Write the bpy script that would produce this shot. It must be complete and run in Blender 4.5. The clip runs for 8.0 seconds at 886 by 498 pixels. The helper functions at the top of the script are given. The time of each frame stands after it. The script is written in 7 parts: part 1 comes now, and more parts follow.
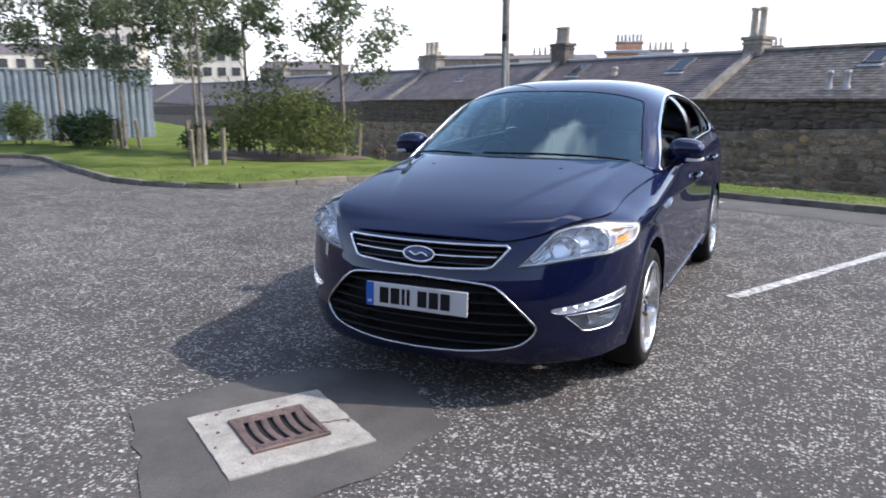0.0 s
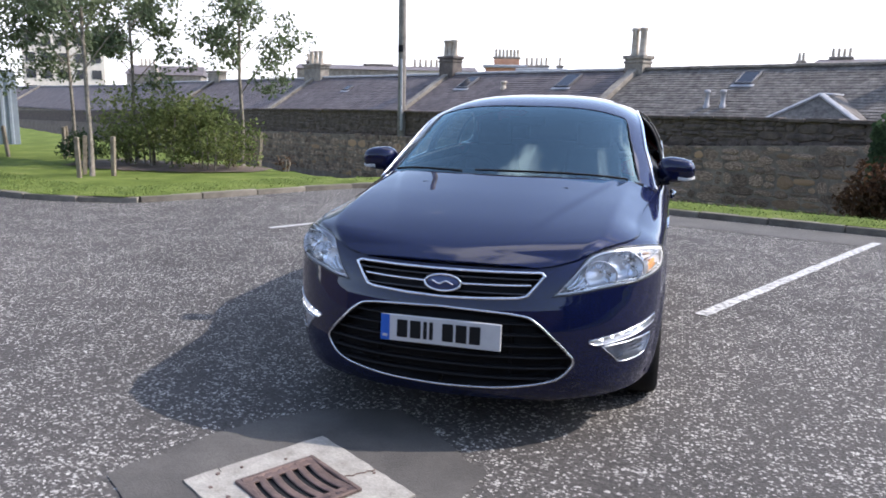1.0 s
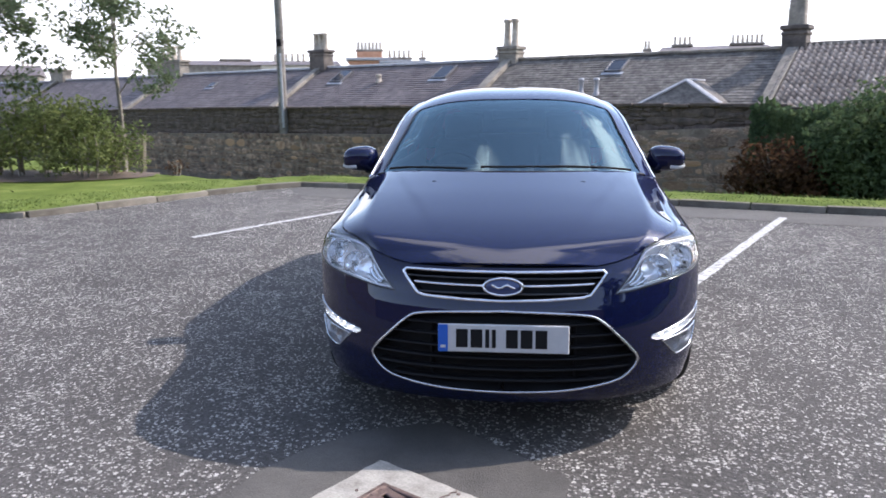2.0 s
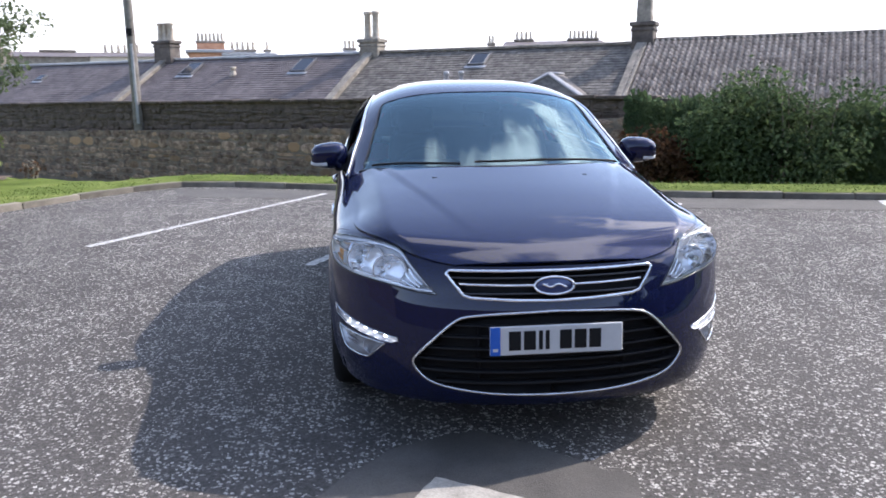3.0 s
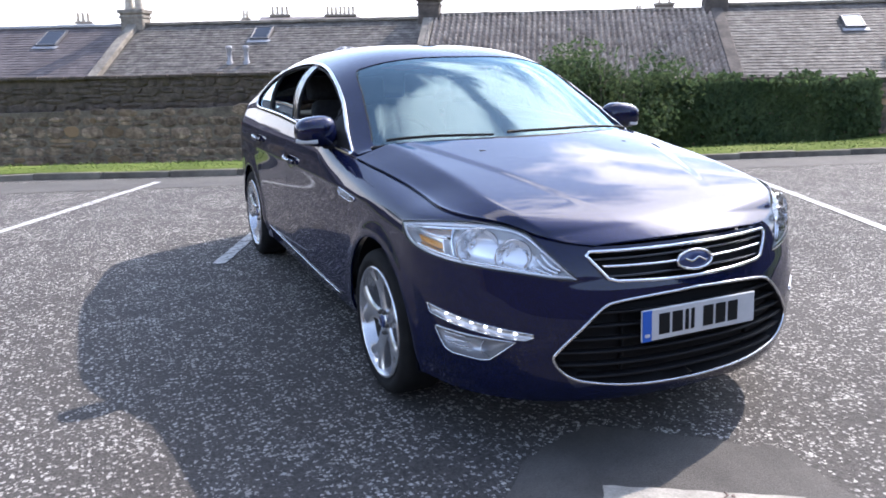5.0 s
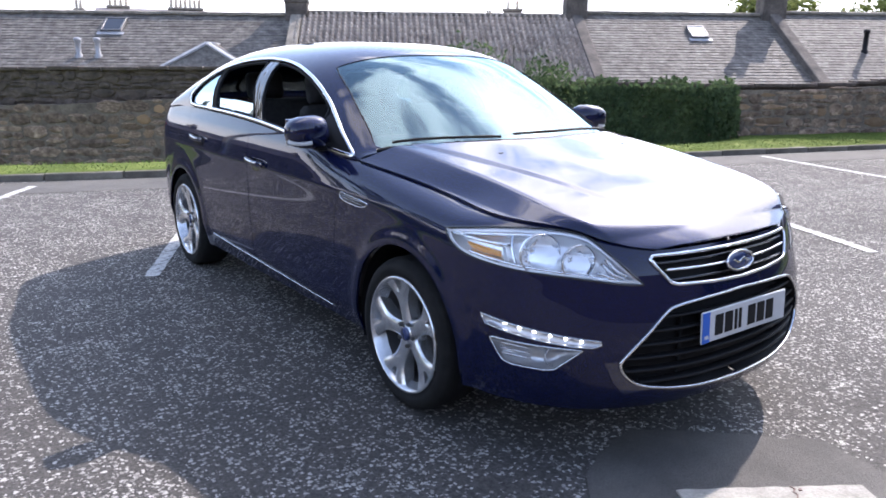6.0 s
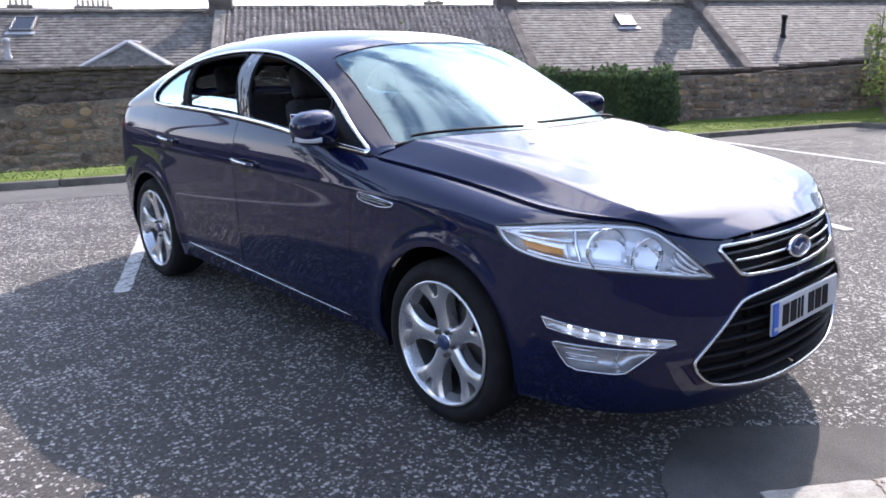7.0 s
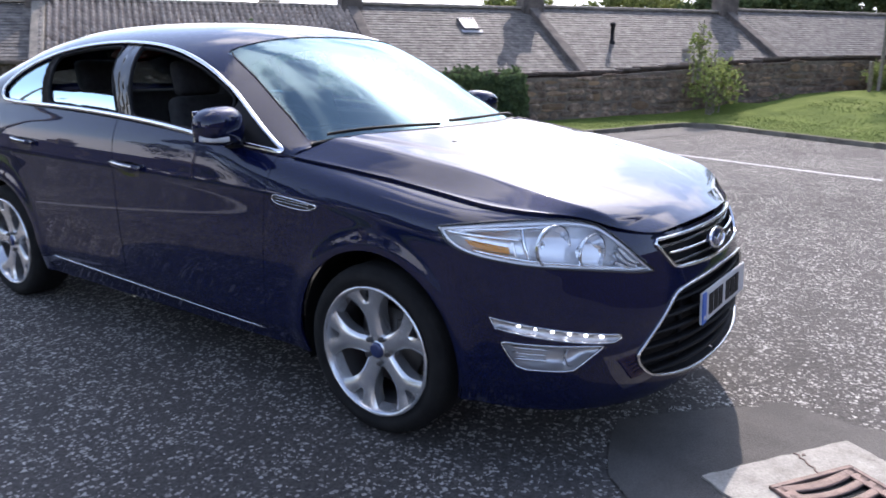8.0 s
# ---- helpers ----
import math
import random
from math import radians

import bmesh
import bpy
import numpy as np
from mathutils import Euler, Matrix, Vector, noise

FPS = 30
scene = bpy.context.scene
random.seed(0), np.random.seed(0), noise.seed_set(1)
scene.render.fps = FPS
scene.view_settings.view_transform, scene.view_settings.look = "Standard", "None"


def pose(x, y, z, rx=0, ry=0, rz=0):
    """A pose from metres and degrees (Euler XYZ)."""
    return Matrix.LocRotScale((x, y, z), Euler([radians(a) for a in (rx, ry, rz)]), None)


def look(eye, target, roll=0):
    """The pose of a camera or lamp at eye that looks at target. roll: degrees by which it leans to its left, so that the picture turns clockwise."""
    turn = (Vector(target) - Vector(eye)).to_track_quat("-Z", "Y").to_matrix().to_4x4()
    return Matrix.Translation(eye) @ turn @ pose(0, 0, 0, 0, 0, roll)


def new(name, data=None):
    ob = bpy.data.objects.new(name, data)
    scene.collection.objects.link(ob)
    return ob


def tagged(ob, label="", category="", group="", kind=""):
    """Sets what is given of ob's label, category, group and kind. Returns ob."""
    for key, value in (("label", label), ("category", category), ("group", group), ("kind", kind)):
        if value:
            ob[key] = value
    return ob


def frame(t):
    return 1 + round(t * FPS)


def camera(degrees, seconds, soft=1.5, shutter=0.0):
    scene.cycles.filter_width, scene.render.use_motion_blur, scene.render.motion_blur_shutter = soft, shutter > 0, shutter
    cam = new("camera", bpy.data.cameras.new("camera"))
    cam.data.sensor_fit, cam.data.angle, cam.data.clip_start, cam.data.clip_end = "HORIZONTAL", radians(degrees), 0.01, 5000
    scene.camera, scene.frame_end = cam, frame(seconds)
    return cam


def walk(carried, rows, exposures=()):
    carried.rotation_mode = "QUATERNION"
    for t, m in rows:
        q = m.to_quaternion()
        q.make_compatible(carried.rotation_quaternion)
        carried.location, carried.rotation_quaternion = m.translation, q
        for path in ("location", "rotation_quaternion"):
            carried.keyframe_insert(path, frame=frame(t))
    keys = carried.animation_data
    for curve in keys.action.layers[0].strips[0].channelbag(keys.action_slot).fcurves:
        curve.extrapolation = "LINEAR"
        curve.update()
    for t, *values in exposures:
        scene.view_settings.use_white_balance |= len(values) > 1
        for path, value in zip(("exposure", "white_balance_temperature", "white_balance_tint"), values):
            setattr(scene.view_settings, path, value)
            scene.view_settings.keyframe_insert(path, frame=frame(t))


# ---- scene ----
cam = camera(60.9, 8.0, soft=1.7, shutter=0.3)
METRES, EYE, TILT, LEAN, TURN = 5.6175, 1.4775, 0.0, 0.0, 26.9
ROWS = [
    (0.0, 0.0, 0.0, 0.0, -0.04, -11.83, 0.19),
    (0.5, -0.0525, 0.0252, 0.0012, -6.37, -12.25, -0.88),
    (1.0, -0.1182, 0.0678, 0.0014, -9.43, -10.98, -1.06),
    (1.5, -0.1862, 0.0987, 0.0029, -14.15, -11.06, -0.18),
    (3.0, -0.3706, 0.2289, 0.004, -31.96, -12.05, 0.62),
    (3.5, -0.415, 0.2852, -0.0018, -36.77, -12.4, 0.48),
    (4.0, -0.4543, 0.3422, -0.003, -41.5, -13.19, 0.7),
    (5.5, -0.5355, 0.52, -0.0072, -56.25, -13.88, 0.26),
    (6.0, -0.5621, 0.5844, -0.0072, -62.01, -13.91, -0.46),
    (6.5, -0.5654, 0.6281, -0.0114, -64.67, -14.43, 0.51),
    (7.0, -0.5569, 0.6745, -0.013, -68.02, -14.35, 0.83),
    (7.5, -0.5556, 0.7055, -0.014, -73.73, -14.19, -0.26),
    (8.0, -0.5549, 0.7382, -0.0173, -80.06, -14.3, -0.11),
]
walk(cam, [(t, pose(0, 0, EYE, TILT, LEAN, TURN) @ pose(METRES * x, METRES * y, METRES * z, 90 + pitch, roll, yaw)) for t, x, y, z, yaw, pitch, roll in ROWS],
     exposures=((0.0, 1.02, 6420, 15), (1.5, 1.20, 6420, 16), (3.5, 1.34, 6450, 16), (5.5, 1.57, 6450, 17), (6.5, 1.56, 6450, 18), (7.3, 1.48, 6450, 18), (8.0, 1.27, 6450, 19)))

# ---- sky and sun ----
SUN_WAY = Vector((1.04, 0.38, 1.0)).normalized()
world = bpy.data.worlds.new("sky")
scene.world = world
world.use_nodes = True
wn, wl = world.node_tree.nodes, world.node_tree.links
wn.clear()
w_out = wn.new("ShaderNodeOutputWorld")
w_bg = wn.new("ShaderNodeBackground")
w_bg.inputs["Strength"].default_value = 0.15
w_sky = wn.new("ShaderNodeTexSky")
w_sky.sky_type = "NISHITA"
w_sky.sun_disc = False
w_sky.dust_density = 0.2
w_sky.ozone_density = 1.6
w_sky.sun_elevation = math.asin(SUN_WAY.z)
w_sky.sun_rotation = math.atan2(SUN_WAY.x, SUN_WAY.y)
w_tc = wn.new("ShaderNodeTexCoord")
w_map = wn.new("ShaderNodeMapping")
w_map.inputs["Scale"].default_value = (1.0, 1.0, 2.2)
w_map.inputs["Location"].default_value = (15.82, -1.23, 14.04)
w_noise = wn.new("ShaderNodeTexNoise")
w_noise.inputs["Scale"].default_value = 1.6
w_noise.inputs["Detail"].default_value = 7
w_noise.inputs["Roughness"].default_value = 0.6
w_ramp = wn.new("ShaderNodeValToRGB")
w_ramp.color_ramp.elements[0].position = 0.72
w_ramp.color_ramp.elements[1].position = 0.79
w_sep = wn.new("ShaderNodeSeparateXYZ")
w_haze = wn.new("ShaderNodeMapRange")
w_haze.inputs["From Min"].default_value = 0.10
w_haze.inputs["From Max"].default_value = 0.19
w_haze.inputs["To Min"].default_value = 0.92
w_haze.inputs["To Max"].default_value = 0.0
w_max = wn.new("ShaderNodeMath")
w_max.operation = "MAXIMUM"
w_mix = wn.new("ShaderNodeMix")
w_mix.data_type = "RGBA"
# clouds grow brighter towards the sun
w_dot = wn.new("ShaderNodeVectorMath")
w_dot.operation = "DOT_PRODUCT"
w_dot.inputs[1].default_value = SUN_WAY
w_pos = wn.new("ShaderNodeMath")
w_pos.operation = "MAXIMUM"
w_pos.inputs[1].default_value = 0.0
w_pow = wn.new("ShaderNodeMath")
w_pow.operation = "POWER"
w_pow.inputs[1].default_value = 3.0
w_gain = wn.new("ShaderNodeMath")
w_gain.operation = "MULTIPLY_ADD"
w_gain.inputs[1].default_value = 6.5
w_gain.inputs[2].default_value = 6.2
w_pow2 = wn.new("ShaderNodeMath")
w_pow2.operation = "POWER"
w_pow2.inputs[1].default_value = 120.0
w_near = wn.new("ShaderNodeMath")
w_near.operation = "MULTIPLY_ADD"
w_near.inputs[1].default_value = 30.0
wl.new(w_pos.outputs["Value"], w_pow2.inputs[0])
wl.new(w_pow2.outputs["Value"], w_near.inputs[0])
w_near.inputs[2].default_value = 0.0
w_glow = wn.new("ShaderNodeMix")
w_glow.data_type = "RGBA"
w_glow.blend_type = "ADD"
w_glow.inputs[0].default_value = 1.0
w_cloud = wn.new("ShaderNodeCombineColor")
wl.new(w_tc.outputs["Generated"], w_dot.inputs[0])
wl.new(w_dot.outputs["Value"], w_pos.inputs[0])
wl.new(w_pos.outputs["Value"], w_pow.inputs[0])
wl.new(w_pow.outputs["Value"], w_gain.inputs[0])
for c, tone in (("Red", 0.95), ("Green", 0.985), ("Blue", 1.06)):
    w_tone = wn.new("ShaderNodeMath")
    w_tone.operation = "MULTIPLY"
    w_tone.inputs[1].default_value = tone
    wl.new(w_gain.outputs["Value"], w_tone.inputs[0])
    wl.new(w_tone.outputs["Value"], w_cloud.inputs[c])
wl.new(w_cloud.outputs["Color"], w_mix.inputs[7])
wl.new(w_tc.outputs["Generated"], w_map.inputs["Vector"])
wl.new(w_map.outputs["Vector"], w_noise.inputs["Vector"])
# and lie thicker there
w_more = wn.new("ShaderNodeMath")
w_more.operation = "MULTIPLY_ADD"
w_more.inputs[1].default_value = 0.26
wl.new(w_dot.outputs["Value"], w_more.inputs[0])
wl.new(w_noise.outputs["Fac"], w_more.inputs[2])
wl.new(w_more.outputs["Value"], w_ramp.inputs["Fac"])
wl.new(w_tc.outputs["Generated"], w_sep.inputs["Vector"])
wl.new(w_sep.outputs["Z"], w_haze.inputs["Value"])
wl.new(w_ramp.outputs["Color"], w_max.inputs[0])
wl.new(w_haze.outputs["Result"], w_max.inputs[1])
wl.new(w_max.outputs["Value"], w_mix.inputs[0])
w_hue = wn.new("ShaderNodeHueSaturation")
w_hue.inputs["Saturation"].default_value = 0.83
w_hue.inputs["Value"].default_value = 1.15
wl.new(w_sky.outputs["Color"], w_hue.inputs["Color"])
wl.new(w_hue.outputs["Color"], w_mix.inputs[6])
wl.new(w_mix.outputs[2], w_glow.inputs[6])
wl.new(w_near.outputs["Value"], w_glow.inputs[7])
wl.new(w_glow.outputs[2], w_bg.inputs["Color"])
wl.new(w_bg.outputs["Background"], w_out.inputs["Surface"])

sun_data = bpy.data.lights.new("sun", "SUN")
sun_data.energy = 2.5
sun_data.angle = radians(0.53)
sun_data.color = (1.0, 0.93, 0.85)
sun = new("sun", sun_data)
sun.matrix_world = look(SUN_WAY * 60, (0, 0, 0))


# ---- materials ----
def material(name, color, rough=0.6, metal=0.0, coat=0.0, spec=0.5):
    m = bpy.data.materials.new(name)
    m.use_nodes = True
    b = m.node_tree.nodes["Principled BSDF"]
    b.inputs["Base Color"].default_value = (*color, 1)
    b.inputs["Roughness"].default_value = rough
    b.inputs["Metallic"].default_value = metal
    b.inputs["Coat Weight"].default_value = coat
    b.inputs["Coat Roughness"].default_value = 0.03
    b.inputs["Specular IOR Level"].default_value = spec
    return m


def nodes_of(m):
    return m.node_tree.nodes, m.node_tree.links, m.node_tree.nodes["Principled BSDF"]


def ramp_node(ns, stops):
    r = ns.new("ShaderNodeValToRGB")
    e = r.color_ramp.elements
    while len(e) < len(stops):
        e.new(0.5)
    for i, (p, c) in enumerate(stops):
        e[i].position = p
        e[i].color = (*c, 1) if len(c) == 3 else c
    return r


def varied(m, stops, scale, detail=6, fine=0.0, bump=0.0, bump_scale=None, space="Object", random_tint=0.0, island=False, odd=None):
    """Noise-driven colour at one scale, finer grain at another, and relief."""
    ns, ls, b = nodes_of(m)
    tc = ns.new("ShaderNodeTexCoord")
    n1 = ns.new("ShaderNodeTexNoise")
    n1.inputs["Scale"].default_value = scale
    n1.inputs["Detail"].default_value = detail
    n1.inputs["Roughness"].default_value = 0.62
    ls.new(tc.outputs[space], n1.inputs["Vector"])
    r = ramp_node(ns, stops)
    ls.new(n1.outputs["Fac"], r.inputs["Fac"])
    col = r.outputs["Color"]
    n2 = ns.new("ShaderNodeTexNoise")
    n2.inputs["Scale"].default_value = bump_scale or scale * 9
    n2.inputs["Detail"].default_value = 4
    ls.new(tc.outputs[space], n2.inputs["Vector"])
    if fine:
        mx = ns.new("ShaderNodeMix")
        mx.data_type = "RGBA"
        mx.blend_type = "OVERLAY"
        mx.inputs[0].default_value = fine
        ls.new(col, mx.inputs[6])
        ls.new(n2.outputs["Fac"], mx.inputs[7])
        col = mx.outputs[2]
    if random_tint:
        src = ns.new("ShaderNodeNewGeometry").outputs["Random Per Island"] if island else ns.new("ShaderNodeObjectInfo").outputs["Random"]
        mr = ns.new("ShaderNodeMapRange")
        mr.inputs["To Min"].default_value = 1 - random_tint
        mr.inputs["To Max"].default_value = 1 + random_tint
        ls.new(src, mr.inputs["Value"])
        if odd:
            # a share of the pieces has another colour
            pick = ns.new("ShaderNodeMath")
            pick.operation = "FRACT"
            times = ns.new("ShaderNodeMath")
            times.operation = "MULTIPLY"
            times.inputs[1].default_value = 37.0
            ls.new(src, times.inputs[0])
            ls.new(times.outputs["Value"], pick.inputs[0])
            some = ns.new("ShaderNodeMapRange")
            some.inputs["From Min"].default_value = 1 - odd[1]
            ls.new(pick.outputs["Value"], some.inputs["Value"])
            om = ns.new("ShaderNodeMix")
            om.data_type = "RGBA"
            om.inputs[7].default_value = (*odd[0], 1)
            ls.new(some.outputs["Result"], om.inputs[0])
            ls.new(col, om.inputs[6])
            col = om.outputs[2]
        hs = ns.new("ShaderNodeHueSaturation")
        ls.new(mr.outputs["Result"], hs.inputs["Value"])
        ls.new(col, hs.inputs["Color"])
        col = hs.outputs["Color"]
    ls.new(col, b.inputs["Base Color"])
    if bump:
        bp = ns.new("ShaderNodeBump")
        bp.inputs["Strength"].default_value = bump
        bp.inputs["Distance"].default_value = 0.01
        ls.new(n2.outputs["Fac"], bp.inputs["Height"])
        ls.new(bp.outputs["Normal"], b.inputs["Normal"])
    return m


def chip_asphalt():
    """Worn surface dressing: grey binder with single pale stone chips, strewn more thickly in some patches."""
    m = material("chipped_asphalt", (0.12, 0.115, 0.11), 0.88, spec=0.3)
    ns, ls, b = nodes_of(m)
    tc = ns.new("ShaderNodeTexCoord")

    def noise_at(scale, detail, rough=0.55):
        n = ns.new("ShaderNodeTexNoise")
        n.inputs["Scale"].default_value = scale
        n.inputs["Detail"].default_value = detail
        n.inputs["Roughness"].default_value = rough
        ls.new(tc.outputs["Object"], n.inputs["Vector"])
        return n

    def math_of(kind, x, y, clamp=False):
        q = ns.new("ShaderNodeMath")
        q.operation = kind
        q.use_clamp = clamp
        for i, v in enumerate((x, y)):
            if isinstance(v, (int, float)):
                q.inputs[i].default_value = v
            else:
                ls.new(v, q.inputs[i])
        return q.outputs["Value"]

    def spread(v, a, c, lo, hi):
        q = ns.new("ShaderNodeMapRange")
        for nm, val in (("From Min", a), ("From Max", c), ("To Min", lo), ("To Max", hi)):
            q.inputs[nm].default_value = val
        ls.new(v, q.inputs["Value"])
        return q.outputs["Result"]

    warp = noise_at(70, 2)
    add = ns.new("ShaderNodeVectorMath")
    add.operation = "MULTIPLY_ADD"
    add.inputs[1].default_value = (0.030, 0.030, 0.0)
    ls.new(warp.outputs["Color"], add.inputs[0])
    ls.new(tc.outputs["Object"], add.inputs[2])
    patch = noise_at(2.8, 5, 0.65)
    heights = []
    cover = None
    # two sizes of chip, each stone with its own chance, tone and outline
    for scale, base, most in ((42.0, 0.74, 0.34), (62.0, 0.74, 0.36)):
        vor = ns.new("ShaderNodeTexVoronoi")
        vor.inputs["Scale"].default_value = scale
        vor.voronoi_dimensions = "2D"
        ls.new(add.outputs["Vector"], vor.inputs["Vector"])
        sep = ns.new("ShaderNodeSeparateColor")
        ls.new(vor.outputs["Color"], sep.inputs["Color"])
        chance = spread(patch.outputs["Fac"], 0.32, 0.68, base + 0.18, base - 0.22)
        there = spread(math_of("SUBTRACT", sep.outputs["Red"], chance), -0.015, 0.015, 0.0, 1.0)
        size = spread(sep.outputs["Blue"], 0.0, 1.0, 0.20, most + 0.10)
        rim = spread(math_of("SUBTRACT", size, vor.outputs["Distance"]), -0.03, 0.05, 0.0, 1.0)
        body = math_of("MULTIPLY", there, rim)
        toned = math_of("MULTIPLY", body, spread(sep.outputs["Green"], 0.0, 1.0, 0.30, 1.0))
        cover = toned if cover is None else math_of("MAXIMUM", cover, toned)
        heights.append(body)
    binder = ramp_node(ns, [(0.30, (0.036, 0.033, 0.031)), (0.50, (0.078, 0.073, 0.068)), (0.70, (0.135, 0.127, 0.118))])
    grit = noise_at(62, 4, 0.7)
    ls.new(grit.outputs["Fac"], binder.inputs["Fac"])
    mx = ns.new("ShaderNodeMix")
    mx.data_type = "RGBA"
    mx.inputs[7].default_value = (0.60, 0.58, 0.54, 1)
    ls.new(cover, mx.inputs[0])
    ls.new(binder.outputs["Color"], mx.inputs[6])
    stain = noise_at(0.35, 6)
    st = ramp_node(ns, [(0.30, (0.62, 0.61, 0.60)), (0.48, (0.86, 0.85, 0.84)), (0.66, (1.0, 0.985, 0.97))])
    ls.new(stain.outputs["Fac"], st.inputs["Fac"])
    mul = ns.new("ShaderNodeMix")
    mul.data_type = "RGBA"
    mul.blend_type = "MULTIPLY"
    mul.inputs[0].default_value = 1.0
    ls.new(mx.outputs[2], mul.inputs[6])
    ls.new(st.outputs["Color"], mul.inputs[7])
    ls.new(mul.outputs[2], b.inputs["Base Color"])
    bp = ns.new("ShaderNodeBump")
    bp.inputs["Strength"].default_value = 1.0
    bp.inputs["Distance"].default_value = 0.014
    rise = math_of("ADD", math_of("MAXIMUM", heights[0], heights[1]), math_of("MULTIPLY", grit.outputs["Fac"], 0.5))
    ls.new(rise, bp.inputs["Height"])
    ls.new(bp.outputs["Normal"], b.inputs["Normal"])
    return m


def car_paint():
    m = material("navy_metallic_paint", (0.004, 0.005, 0.024), 0.58, 0.4, 1.0, 0.0)
    m.node_tree.nodes["Principled BSDF"].inputs["Coat IOR"].default_value = 1.5
    ns, ls, b = nodes_of(m)
    tc = ns.new("ShaderNodeTexCoord")
    fl = ns.new("ShaderNodeTexVoronoi")
    fl.inputs["Scale"].default_value = 900
    ls.new(tc.outputs["Object"], fl.inputs["Vector"])
    r = ramp_node(ns, [(0.0, (0.0024, 0.0044, 0.024)), (0.8, (0.0032, 0.0062, 0.033)), (1.0, (0.009, 0.015, 0.075))])
    sep = ns.new("ShaderNodeSeparateColor")
    ls.new(fl.outputs["Color"], sep.inputs["Color"])
    ls.new(sep.outputs["Red"], r.inputs["Fac"])
    ls.new(r.outputs["Color"], b.inputs["Base Color"])
    # road dust: slightly duller film in soft patches
    du = ns.new("ShaderNodeTexNoise")
    du.inputs["Scale"].default_value = 3.0
    du.inputs["Detail"].default_value = 6
    ls.new(tc.outputs["Object"], du.inputs["Vector"])
    dr = ns.new("ShaderNodeMapRange")
    dr.inputs["From Min"].default_value = 0.4
    dr.inputs["From Max"].default_value = 0.75
    dr.inputs["To Min"].default_value = 0.018
    dr.inputs["To Max"].default_value = 0.045
    ls.new(du.outputs["Fac"], dr.inputs["Value"])
    ls.new(dr.outputs["Result"], b.inputs["Coat Roughness"])
    return m


def thin_glass(name, tint, gloss=0.02, ior=1.5, coating=(1, 1, 1)):
    """A single clear pane: tinted see-through with Fresnel gloss."""
    m = bpy.data.materials.new(name)
    m.use_nodes = True
    ns, ls = m.node_tree.nodes, m.node_tree.links
    ns.clear()
    out = ns.new("ShaderNodeOutputMaterial")
    tr = ns.new("ShaderNodeBsdfTransparent")
    tr.inputs["Color"].default_value = (*tint, 1)
    gl = ns.new("ShaderNodeBsdfGlossy")
    gl.inputs["Roughness"].default_value = gloss
    gl.inputs["Color"].default_value = (*coating, 1)
    fr = ns.new("ShaderNodeFresnel")
    fr.inputs["IOR"].default_value = ior
    mx = ns.new("ShaderNodeMixShader")
    ls.new(fr.outputs["Fac"], mx.inputs[0])
    ls.new(tr.outputs["BSDF"], mx.inputs[1])
    ls.new(gl.outputs["BSDF"], mx.inputs[2])
    ls.new(mx.outputs["Shader"], out.inputs["Surface"])
    return m


def glow(name, color, strength):
    m = material(name, (0.9, 0.9, 0.9), 0.3)
    b = m.node_tree.nodes["Principled BSDF"]
    b.inputs["Emission Color"].default_value = (*color, 1)
    b.inputs["Emission Strength"].default_value = strength
    return m


M_ASPHALT = chip_asphalt()
M_SMOOTH = varied(material("smooth_tarmac", (0.09, 0.09, 0.09), 0.9), [(0.3, (0.060, 0.056, 0.050)), (0.7, (0.098, 0.091, 0.082))], 2.0, fine=0.5, bump=0.35, bump_scale=160)
M_PATCH = varied(material("dark_repair_tarmac", (0.06, 0.056, 0.05), 0.9), [(0.3, (0.056, 0.052, 0.047)), (0.7, (0.102, 0.095, 0.085))], 2.6, fine=0.6, bump=0.5, bump_scale=150)
M_LINE = varied(material("worn_white_paint", (0.6, 0.6, 0.6), 0.8), [(0.36, (0.13, 0.125, 0.115)), (0.50, (0.42, 0.415, 0.395)), (0.72, (0.62, 0.615, 0.59))], 22, fine=0.35, bump=0.3, bump_scale=120)
M_CONCRETE = varied(material("pale_concrete", (0.5, 0.48, 0.45), 0.9), [(0.27, (0.13, 0.12, 0.10)), (0.38, (0.25, 0.235, 0.205)), (0.7, (0.37, 0.35, 0.31))], 9, fine=0.4, bump=0.3, bump_scale=90)
M_KERB = varied(material("kerb_concrete", (0.25, 0.24, 0.22), 0.9), [(0.3, (0.095, 0.083, 0.064)), (0.7, (0.22, 0.195, 0.155))], 4, fine=0.4, bump=0.3, bump_scale=60, random_tint=0.18)
M_IRON = varied(material("rusty_cast_iron", (0.13, 0.09, 0.08), 0.65, 0.4), [(0.35, (0.10, 0.07, 0.062)), (0.7, (0.19, 0.13, 0.11))], 14, fine=0.3, bump=0.3, bump_scale=90)
M_DRAIN_SHADE = material("drain_shade", (0.006, 0.006, 0.006), 0.9)
M_GRASS = varied(material("lawn", (0.1, 0.16, 0.03), 0.95, spec=0.05), [(0.3, (0.066, 0.094, 0.021)), (0.55, (0.114, 0.148, 0.036)), (0.75, (0.180, 0.196, 0.066))], 1.3, fine=0.6, bump=0.6, bump_scale=45)
M_BLADE = varied(material("grass_blades", (0.1, 0.17, 0.03), 0.8), [(0.3, (0.080, 0.125, 0.024)), (0.7, (0.188, 0.235, 0.056))], 2.2, random_tint=0.3, island=True)
